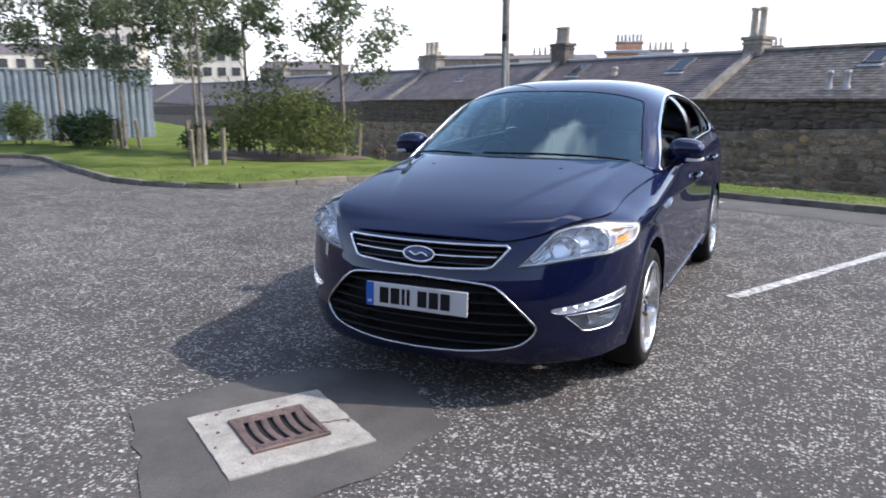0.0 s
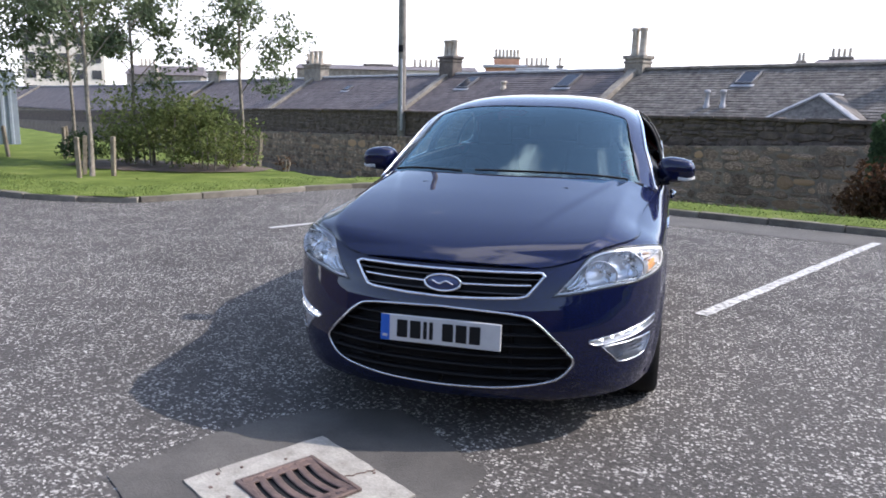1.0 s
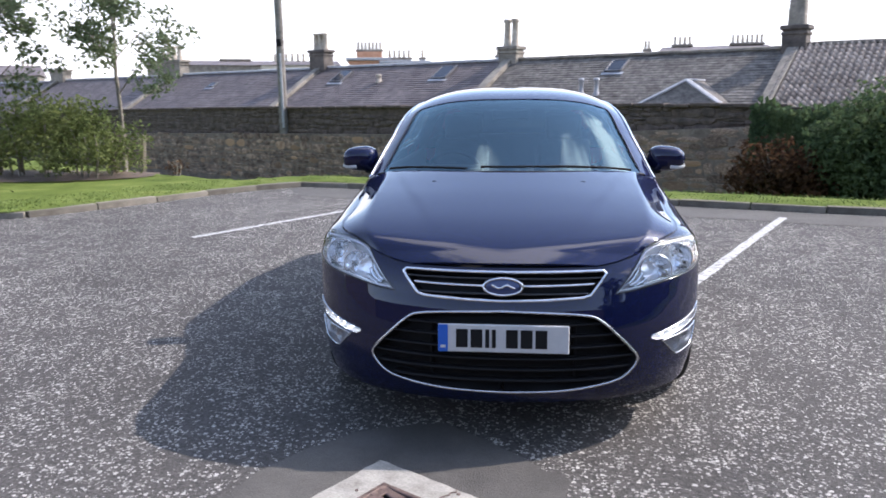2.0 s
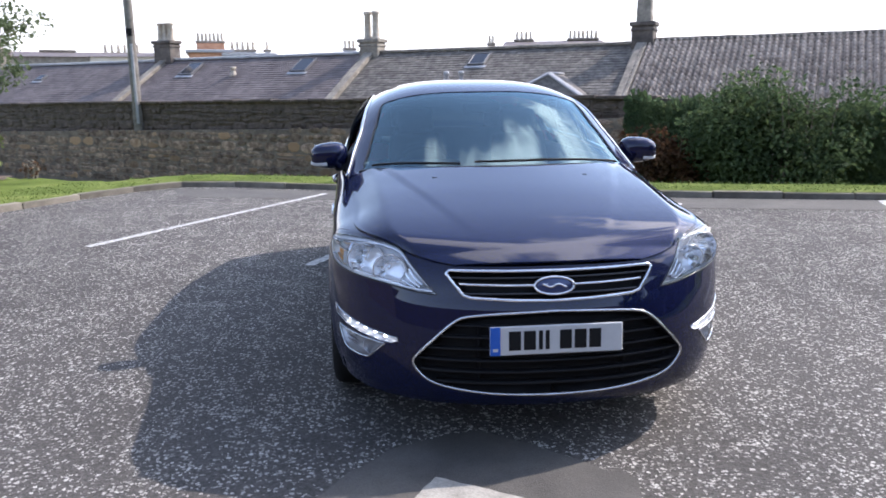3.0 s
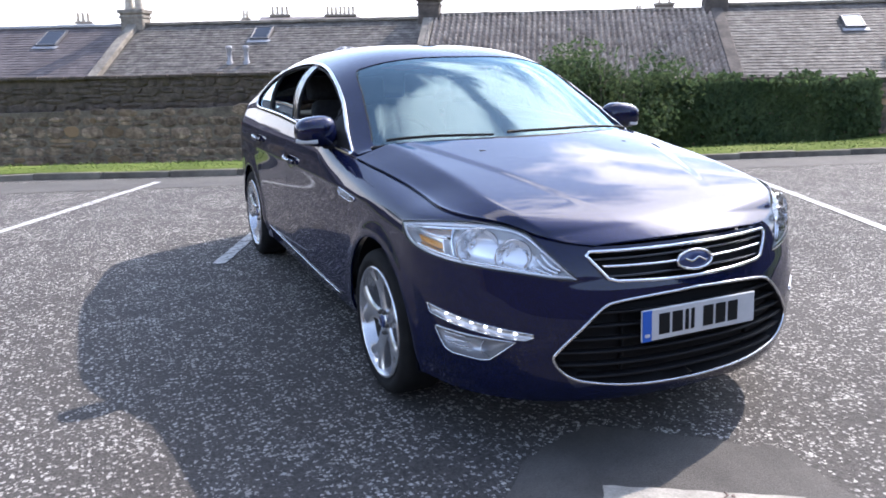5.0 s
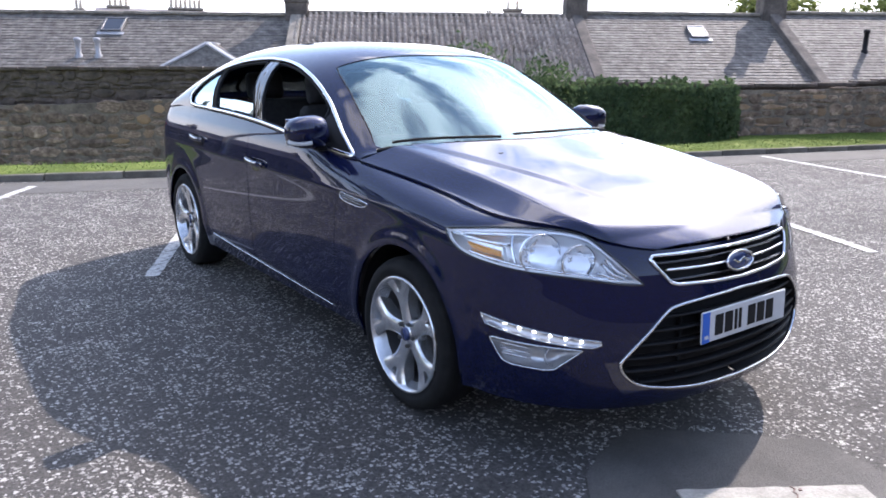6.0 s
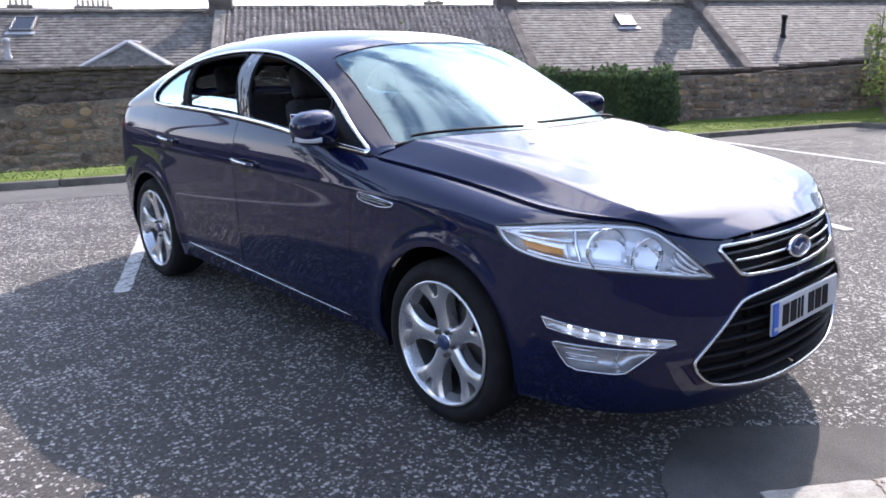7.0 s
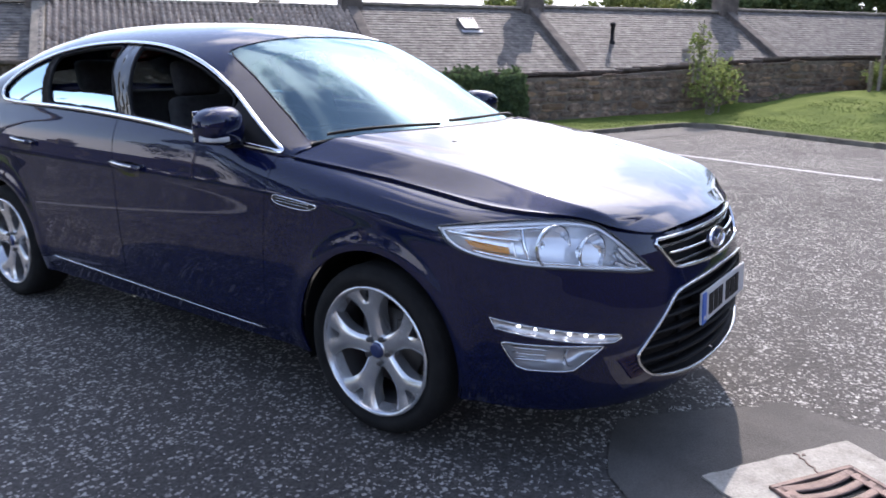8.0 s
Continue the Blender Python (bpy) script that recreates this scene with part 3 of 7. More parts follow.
def ramp(q, soft=0.08):
    """0 below 0, 1 above 1, straight between, with eased ends."""
    return 0.5 + 0.5 * (np.sqrt(q * q + soft * soft) - np.sqrt((q - 1) ** 2 + soft * soft))


def hood(s, u):
    """A point of the bonnet: s along its edge from the grille to the windscreen, u from -1 to 1 across."""
    s, u = np.asarray(s, float), np.asarray(u, float)
    e = shell(s, TOP(s))
    a = np.abs(u)
    x = e[..., 0] * u
    front = np.clip((0.95 - s) / 0.52, 0, 1) ** 2
    nose_y = shell(a * S_HOOD0, 0.775 + 0 * s)[..., 1] - shell(np.array(S_HOOD0), np.array(0.775))[1]
    y = e[..., 1] - HOOD_BOW(s) * (1 - a ** 2) + front * nose_y
    # a gently crowned middle, a steeper band along each side and a flatter strip beside the shut line
    edge, wide = HOOD_EDGE(y), np.maximum((e[..., 0] - HOOD_EDGE(e[..., 1])) * HOOD_BAND(e[..., 1]), 0.04)
    crown = HOOD_CROWN(e[..., 1])
    fall = crown * a ** 2.2 + (1 - crown) * ramp((np.abs(x) - edge) / wide)
    full = crown + (1 - crown) * ramp((e[..., 0] - HOOD_EDGE(e[..., 1])) / wide)
    z = HOOD_MID(y) - (HOOD_MID(e[..., 1]) - e[..., 2]) * fall / full
    # two faint creases that close in towards the badge
    z = z + HOOD_RISE(y) * (1 - ramp((np.abs(x) - HOOD_CREASE(y)) / 0.04))
    # the front lip runs level along the grille
    mid = e[..., 1] - HOOD_BOW(s) + front * (shell(0 * s, 0.775 + 0 * s)[..., 1] - shell(np.array(S_HOOD0), np.array(0.775))[1])
    lip = e[..., 2] + (HOOD_MID(mid) - e[..., 2]) * (1 - a ** 2.6)
    w = np.clip((s - S_HOOD0) / 0.15, 0, 1)
    w = w * w * (3 - 2 * w)
    return np.stack([x, y, lip + (z - lip) * w], -1)


ROOF_Z = spline((1.51, 1.68, 1.85, 2.02, 2.2, 2.35, 2.55, 2.9, 3.3, 3.7, 4.1, 4.45), (1.072, 1.188, 1.303, 1.41, 1.492, 1.53, 1.552, 1.562, 1.552, 1.495, 1.352, 1.145), 0.03)
CAB_BOW = spline((1.51, 1.85, 2.2, 2.6, 3.2, 3.7, 4.45), (0.33, 0.24, 0.14, 0.03, -0.05, -0.1, -0.16))
CAB_N = spline((1.51, 1.85, 2.3, 3.4, 4.0, 4.45), (2.6, 2.7, 3.0, 3.0, 2.8, 2.5))


def s_of_y(y):
    """Arc length at which the flank stands at y."""
    mid = (GRID_S > 1.2) & (GRID_S < S_END - 0.6)
    return np.interp(y, GY[mid], GRID_S[mid])


def cabin(y0, a):
    """A point of the glasshouse and roof: station y0 at the belt line, a from 0 (belt) to 1 (roof centre)."""
    y0, a = np.asarray(y0, float), np.asarray(a, float)
    s = s_of_y(y0)
    e = shell(s, TOP(s))
    zb = e[..., 2]
    h = ROOF_Z(y0) - zb
    n = CAB_N(y0)
    th = a * math.pi / 2
    c, sn = np.cos(th), np.sin(th)
    up = np.maximum(sn, 0) ** (2 / n)
    lean = 0.10 * np.clip((h - 0.08) / 0.25, 0, 1)
    xr = np.maximum(c, 0) ** (2 / n)
    x = e[..., 0] * xr * (1 - lean * up)
    y = e[..., 1] - CAB_BOW(y0) * (1 - xr ** 2)
    return np.stack([x, y, zb + h * up], -1)


# ---- ground, kerbs and lines ----
KERB = [(-36, 1.0), (-22.0, 8.2), (-18.3, 10.4), (-16.6, 11.25), (-15.6, 11.05), (-13.2, 9.9), (-10.7, 8.8), (-9.5, 8.62), (-8.25, 8.85), (-7.45, 10.0), (-6.6, 11.5), (-5.75, 12.6), (-4.9, 12.5), (-2.68, 11.65), (2.15, 10.05),
        (5.2, 9.3), (8.4, 8.45), (10.7, 7.85), (11.05, 7.6), (10.95, 7.2), (8.93, 3.82), (3.0, -7.0)]
WALL_P, WALL_A = (-5.3, 19.3), radians(-32.5)
WALL_D, WALL_N = Vector((math.cos(WALL_A), math.sin(WALL_A))), Vector((math.sin(WALL_A), -math.cos(WALL_A)))


def on_wall(s, out=0.0):
    """Plan point at s along the boundary wall, out metres in front of it."""
    return WALL_P[0] + WALL_D.x * s + WALL_N.x * out, WALL_P[1] + WALL_D.y * s + WALL_N.y * out


def behind_kerb(x, y):
    """Distance from a plan point to the kerb line, positive on the grass."""
    k = np.array(KERB, float)
    best, sign = 1e9, 1
    for a, b in zip(k[:-1], k[1:]):
        d = b - a
        t = min(max(((x - a[0]) * d[0] + (y - a[1]) * d[1]) / (d @ d), 0), 1)
        q = a + d * t
        r = math.hypot(x - q[0], y - q[1])
        if r < best - 1e-9:
            best, sign = r, 1 if d[0] * (y - a[1]) - d[1] * (x - a[0]) > 0 else -1
    return best * sign


def lawn_height(x, y, d):
    z = 0.088 + 0.02 * min(max(d, 0), 1.0)
    s = (x - WALL_P[0]) * WALL_D.x + (y - WALL_P[1]) * WALL_D.y
    out = (x - WALL_P[0]) * WALL_N.x + (y - WALL_P[1]) * WALL_N.y
    # the bank drops to the foot of the boundary wall
    if x > -6.5 and s < 17:
        z -= 0.85 * min(max((d - 0.85) / 1.6, 0), 1) * min(max((17 - s) / 4, 0), 1)
    elif x <= -6.5:
        z -= 1.15 * min(max((6.4 - out) / 2.6, 0), 1)
    if x > 8.5:
        z += 0.55 * min(max((x - 9.5) / 6, 0), 1) * min(max(d / 3, 0), 1)
    return z + 0.012 * noise.noise((x * 1.7, y * 1.7, 0.3))


DRAIN = (-2.12, 2.515)


def dip(x, y):
    """The tarmac falls a few centimetres towards the drain."""
    q = min(math.hypot(x - DRAIN[0], y - DRAIN[1]) / 8.0, 1.0)
    return -0.042 * (1 - q * q * (3 - 2 * q))


def sheet(name, xs, ys, height, mat, keep=None):
    verts = [(x, y, height(x, y)) for y in ys for x in xs]
    nx = len(xs)
    faces = []
    for j in range(len(ys) - 1):
        for i in range(nx - 1):
            if keep is None or keep(0.5 * (xs[i] + xs[i + 1]), 0.5 * (ys[j] + ys[j + 1])):
                faces.append((j * nx + i, j * nx + i + 1, (j + 1) * nx + i + 1, (j + 1) * nx + i))
    return link_mesh(name, verts, faces, mat)


far = [-2500, -900, -350, -150, -80, -50, -30, -20, -10, 0, 10, 20, 30, 50, 80, 150, 350, 900, 2500]
ground = sheet("ground", far, far, lambda x, y: -1.75 if abs(x) > 25 or y > 25 or y < -25 else -1.3, M_EARTH)
tagged(ground, "rough open ground reaching far beyond the cottages", "ground", kind="structure")

# the tarmac: one sheet inside the kerb line
bm = bmesh.new()
edge = [bm.verts.new((x, y, 0)) for x, y in KERB] + [bm.verts.new(p) for p in ((-3, -40, 0), (-60, -40, 0), (-60, 1.0, 0))]
bm.faces.new(edge).normal_update()
# cut into strips both ways, so that it can follow the fall towards the drain
for axis in (0, 1):
    for k in range(-16, 17):
        co, no = [0, 0, 0], [0, 0, 0]
        co[axis], no[axis] = DRAIN[axis] + 0.5 * k, 1
        bmesh.ops.bisect_plane(bm, geom=bm.verts[:] + bm.edges[:] + bm.faces[:], plane_co=co, plane_no=no)
for v in bm.verts:
    v.co.z = dip(v.co.x, v.co.y)
bmesh.ops.triangulate(bm, faces=bm.faces)
for f in bm.faces:
    if f.normal.z < 0:
        f.normal_flip()
car_park = part("road", bm, M_ASPHALT, None, "worn grey tarmac car park with pale stone chips", kind="structure")
car_park["category"] = "tarmac"

# smoother tarmac strip along the wall-side kerb, and the patch round the drain
def flat_shape(name, points, z, mat, label, category, kind="structure", wobble=0.0):
    pts = dense(points, 0.12) if wobble else np.array(points, float)
    rnd = random.Random(len(points) + int(abs(points[0][0]) * 100))
    verts = [(x + rnd.uniform(-wobble, wobble), y + rnd.uniform(-wobble, wobble), z + dip(x, y)) for x, y in pts]
    b2 = bmesh.new()
    f = b2.faces.new([b2.verts.new(v) for v in verts])
    f.normal_update()
    if f.normal.z < 0:
        f.normal_flip()
    bmesh.ops.triangulate(b2, faces=b2.faces)
    ob = part(name, b2, mat, None, label, kind=kind)
    ob["category"] = category
    return ob


flat_shape("road_strip", [(-5.7, 12.35), (-2.68, 11.5), (2.15, 9.9), (5.2, 9.15), (8.4, 8.3), (10.6, 7.6), (10.2, 6.7), (8.0, 7.45), (5.0, 8.35), (2.0, 9.05), (-2.7, 10.6), (-5.2, 11.3)],
           0.004, M_SMOOTH, "smooth grey tarmac strip along the kerb", "tarmac", wobble=0.02)
flat_shape("road_patch", [(-2.91, 2.36), (-2.73, 2.84), (-2.43, 3.23), (-2.0, 3.39), (-1.45, 2.88), (-1.51, 2.36), (-1.66, 2.0), (-1.90, 1.59), (-2.18, 1.80)], 0.006, M_PATCH, "smooth tarmac repair patch round the drain", "tarmac", wobble=0.02)

LINES = [((-5.32, 7.8), (-3.2, 11.3)), ((-3.06, 6.74), (-1.2, 10.7)), ((-0.53, 5.75), (1.45, 9.6)), ((1.9, 4.3), (4.1, 9.4)), ((5.3, 3.4), (6.95, 8.5))]
for a, b in LINES:
    a, b = np.array(a), np.array(b)
    d = (b - a) / np.linalg.norm(b - a)
    nrm = np.array((-d[1], d[0])) * 0.05
    rnd = random.Random(int(a[0] * 37))
    k = 40
    left = [(*(a + (b - a) * i / k + nrm * (1 + rnd.uniform(-0.12, 0.12))), 0.007 + dip(*(a + (b - a) * i / k))) for i in range(k + 1)]
    right = [(*(a + (b - a) * i / k - nrm * (1 + rnd.uniform(-0.12, 0.12))), 0.007 + dip(*(a + (b - a) * i / k))) for i in range(k + 1)]
    ob = link_mesh("bay_line", left + right, [(k + 1 + i, k + 2 + i, i + 1, i) for i in range(k)], M_LINE)
    tagged(ob, "worn white painted parking bay line on tarmac", "bay line", "parking bay lines", "structure")

# lawn and verge: a sheet clipped along the kerb
def lawn():
    """A fine strip along the kerb, and a coarser sheet behind it that runs on to the wall."""
    k = dense(KERB, 0.2, False)
    for _ in range(2):
        k[1:-1] = (k[:-2] + 2 * k[1:-1] + k[2:]) / 4
    t = np.gradient(k, axis=0)
    t /= np.linalg.norm(t, axis=1)[:, None]
    nrm = np.stack([-t[:, 1], t[:, 0]], -1)
    for _ in range(12):
        nrm[1:-1] = (nrm[:-2] + 2 * nrm[1:-1] + nrm[2:]) / 4
    nrm /= np.linalg.norm(nrm, axis=1)[:, None]
    cols = (-0.012, 0.06, 0.12, 0.25, 0.45, 0.7, 0.95, 1.3, 1.8, 2.4)
    verts, faces = [], []
    for i in range(len(k)):
        for c in cols:
            x, y = k[i] + nrm[i] * c
            verts.append((x, y, lawn_height(x, y, c)))
    m = len(cols)
    for i in range(len(k) - 1):
        for j in range(m - 1):
            faces.append((i * m + j, (i + 1) * m + j, (i + 1) * m + j + 1, i * m + j + 1))
    base = len(verts)
    xs, ys = np.arange(-40, 34, 0.7), np.arange(-9, 36, 0.7)
    idx = {}
    for j, y in enumerate(ys):
        for i, x in enumerate(xs):
            d = behind_kerb(x, y)
            out = (x - WALL_P[0]) * WALL_N.x + (y - WALL_P[1]) * WALL_N.y
            if d > 1.5 and out > 0.1:
                idx[i, j] = len(verts)
                verts.append((x, y, lawn_height(x, y, d) - 0.015))
    for j in range(len(ys) - 1):
        for i in range(len(xs) - 1):
            q = [idx.get(c) for c in ((i, j), (i + 1, j), (i + 1, j + 1), (i, j + 1))]
            q = [v for v in q if v is not None]
            if len(q) >= 3:
                faces.append(tuple(q))
    return link_mesh("lawn", verts, faces, M_GRASS, smooth=True)


grass = tagged(lawn(), "mown green grass verge and bank behind the kerb", "grass", kind="structure")
flat_shape("soil_bed", [(-12.6, 12.3), (-11.0, 11.9), (-9.2, 12.3), (-8.5, 13.0), (-8.7, 13.7), (-10.5, 14.0), (-12.8, 14.2), (-13.2, 13.3)], 0.118, M_SOIL, "bare brown soil bed under the shrubs", "soil", wobble=0.08)


def kerb_stones():
    """Kerb of single stones, each proud of its neighbours by a hair."""
    pts = dense(KERB[1:], 0.02, False)
    s = np.concatenate([[0], np.cumsum(np.hypot(*np.diff(pts, axis=0).T))])
    root = thing("kerb", pose(0, 0, 0), "low weathered concrete kerb edging the grass", "kerb", kind="structure")
    meshes = {}
    pos, rnd = 0.0, random.Random(4)
    while pos < s[-1] - 0.9:
        a = np.array([np.interp(pos, s, pts[:, 0]), np.interp(pos, s, pts[:, 1])])
        b = np.array([np.interp(pos + 0.9, s, pts[:, 0]), np.interp(pos + 0.9, s, pts[:, 1])])
        length = np.linalg.norm(b - a)
        key = round(length, 2)
        if key not in meshes:
            bm2 = box_bm((key - 0.012, 0.13, 0.34), (0, 0, -0.085), 0.015, segments=2)
            me = bpy.data.meshes.new("kerb_stone")
            bm2.to_mesh(me)
            bm2.free()
            me.materials.append(M_KERB)
            meshes[key] = me
        ob = new("kerb_stone", meshes[key])
        c = (a + b) / 2
        ob.matrix_world = pose(c[0], c[1], rnd.uniform(-0.006, 0.006), rnd.uniform(-0.8, 0.8), 0, math.degrees(math.atan2(b[1] - a[1], b[0] - a[0])) + rnd.uniform(-0.4, 0.4))
        ob.parent = root
        pos += 0.9
    return root


def drain():
    """Road gully: concrete surround and a dished iron grating with curved slots."""
    c = DRAIN
    turn = -31.5
    root = thing("road_drain", pose(c[0], c[1], dip(*c), 0, 0, turn), "rusty iron drain grating in a pale concrete surround", "drain")
    w, d = 0.685, 0.655
    gw, gd = 0.372, 0.360
    rnd = random.Random(2)
    sur = []
    for x0, x1, y0, y1 in ((-w / 2, w / 2, gd / 2, d / 2), (-w / 2, w / 2, -d / 2, -gd / 2), (-w / 2, -gw / 2, -gd / 2, gd / 2), (gw / 2, w / 2, -gd / 2, gd / 2)):
        sur.append((x0, x1, y0, y1))
    bm2 = bmesh.new()
    for x0, x1, y0, y1 in sur:
        nx, ny = max(2, int((x1 - x0) / 0.04)), max(2, int((y1 - y0) / 0.04))
        vs = {}
        for i in range(nx + 1):
            for j in range(ny + 1):
                x, y = x0 + (x1 - x0) * i / nx, y0 + (y1 - y0) * j / ny
                outer = abs(x) > w / 2 - 0.01 or abs(y) > d / 2 - 0.01
                jit = 0.004 if outer else 0.0
                vs[i, j] = bm2.verts.new((x + rnd.uniform(-jit, jit), y + rnd.uniform(-jit, jit), 0.014 + (0 if outer else 0.004 * noise.noise((x * 9, y * 9, 0)))))
        for i in range(nx):
            for j in range(ny):
                bm2.faces.new((vs[i, j], vs[i + 1, j], vs[i + 1, j + 1], vs[i, j + 1]))
    bmesh.ops.remove_doubles(bm2, verts=bm2.verts, dist=0.0008)
    ext = bmesh.ops.extrude_face_region(bm2, geom=bm2.faces[:])
    bmesh.ops.translate(bm2, vec=(0, 0, -0.05), verts=[v for v in ext["geom"] if isinstance(v, bmesh.types.BMVert)])
    bmesh.ops.recalc_face_normals(bm2, faces=bm2.faces)
    part("surround", bm2, M_CONCRETE, root, "cracked pale concrete surround")
    fr = []
    for x0, x1, y0, y1 in ((-gw / 2, gw / 2, gd / 2 - 0.022, gd / 2), (-gw / 2, gw / 2, -gd / 2, -gd / 2 + 0.022), (-gw / 2, -gw / 2 + 0.022, -gd / 2 + 0.022, gd / 2 - 0.022), (gw / 2 - 0.022, gw / 2, -gd / 2 + 0.022, gd / 2 - 0.022)):
        bx = box_bm((x1 - x0, y1 - y0, 0.03), ((x0 + x1) / 2, (y0 + y1) / 2, 0.012), 0.003)
        fr.append(([tuple(v.co) for v in bx.verts], [tuple(v.index for v in f.verts) for f in bx.faces]))
        bx.free()
    link_mesh("grating_frame", *joined(fr), M_IRON, root)

    def dish(y):
        return 0.024 - 0.010 * (1 - (y / (gd / 2)) ** 2)
    # bars that bow sideways between the slots, and two end bands
    n = 5
    for i in range(n + 1):
        y = -gd / 2 + 0.034 + (gd - 0.068) * i / n
        wd = 0.033 if 0 < i < n else 0.046
        xs = np.linspace(-gw / 2 + 0.02, gw / 2 - 0.02, 14)
        v, f = sweep([(x, y + 0.006 - 0.020 * (1 - (x / 0.16) ** 2), dish(x)) for x in xs], wd, 0.009, up=(0, 0, 1))
        link_mesh("bar", v, f, M_IRON, root, True)
    for x in (-gw / 2 + 0.036, gw / 2 - 0.036):
        bm3 = box_bm((0.050, gd - 0.045, 0.008), (x, 0, dish(x) - 0.001), 0.002)
        part("end_band", bm3, M_IRON, root)
    # near-black plate close under the bars: the shade of the depth below, as colour
    bm4 = box_bm((gw - 0.02, gd - 0.02, 0.004), (0, 0, 0.0065))
    part("pit_shade", bm4, M_DRAIN_SHADE, root)
    # a jagged crack from the grating's corner to the rim, and small chipped hollows
    line = [(0.05 + 0.03 * q + rnd.uniform(-0.007, 0.007), gd / 2 + 0.004 + (d / 2 - gd / 2 - 0.008) * q, 0.0165) for q in np.linspace(0, 1, 9)]
    link_mesh("crack", *sweep(line, 0.006, 0.004, up=(0, 0, 1)), M_IRON, root)
    for x, y, r in ((-0.30, -0.20, 0.010), (-0.29, -0.10, 0.008), (-0.24, 0.08, 0.009), (-0.21, -0.27, 0.010), (-0.10, -0.25, 0.012), (0.04, -0.30, 0.008), (0.24, -0.24, 0.007), (0.10, 0.30, 0.009)):
        v, f = lathe([(0.001, 0.0185), (r * 0.8, 0.0182), (r, 0.0125)], 7)
        link_mesh("chipped_spot", [(x + a * rnd.uniform(0.6, 1.3), y + b * rnd.uniform(0.6, 1.3), c) for a, b, c in v], f, M_IRON, root)
    return root


# ---- boundary wall of rubble stone ----
def wall_top(s):
    return float(np.interp(s, (-62, -40, -16, -8, 4, 9, 12, 18, 20, 24, 34), (0.12, 0.55, 1.05, 1.16, 1.25, 1.28, 1.06, 1.02, 1.14, 1.36, 1.45)))


def wall_low(s):
    """Top of the paler lower part; above it the masonry is set back and dark."""
    return float(np.interp(s, (-62, -40, -16, -4, 4, 8, 11), (-0.6, -0.2, 0.2, 0.47, 0.62, 0.85, 1.0))) if s < 11 else wall_top(s) - 0.06


def stone_mesh(name, w, h, d, rnd):
    """A rough-faced, uneven stone: sloping rim and a bulging face."""
    j = lambda k: rnd.uniform(-k, k)
    n = 8
    rim = []
    for i in range(n):
        q = 2 * math.pi * (i + 0.5) / n + j(0.2)
        c, s = math.cos(q), math.sin(q)
        r = (abs(c) ** 3.4 + abs(s) ** 3.4) ** (-1 / 3.4) * 0.53 * rnd.uniform(0.86, 1.08)
        rim.append((r * c * w, 0, r * s * h))
    face = [(x * rnd.uniform(0.72, 0.9), -d * rnd.uniform(0.55, 1.1), z * rnd.uniform(0.68, 0.9)) for x, _, z in rim]
    mid = (j(0.06), -d * rnd.uniform(0.9, 1.35), j(0.06))
    verts = rim + face + [mid]
    faces = [(i, (i + 1) % n, n + (i + 1) % n, n + i) for i in range(n)] + [(n + i, n + (i + 1) % n, 2 * n) for i in range(n)]
    return verts, faces


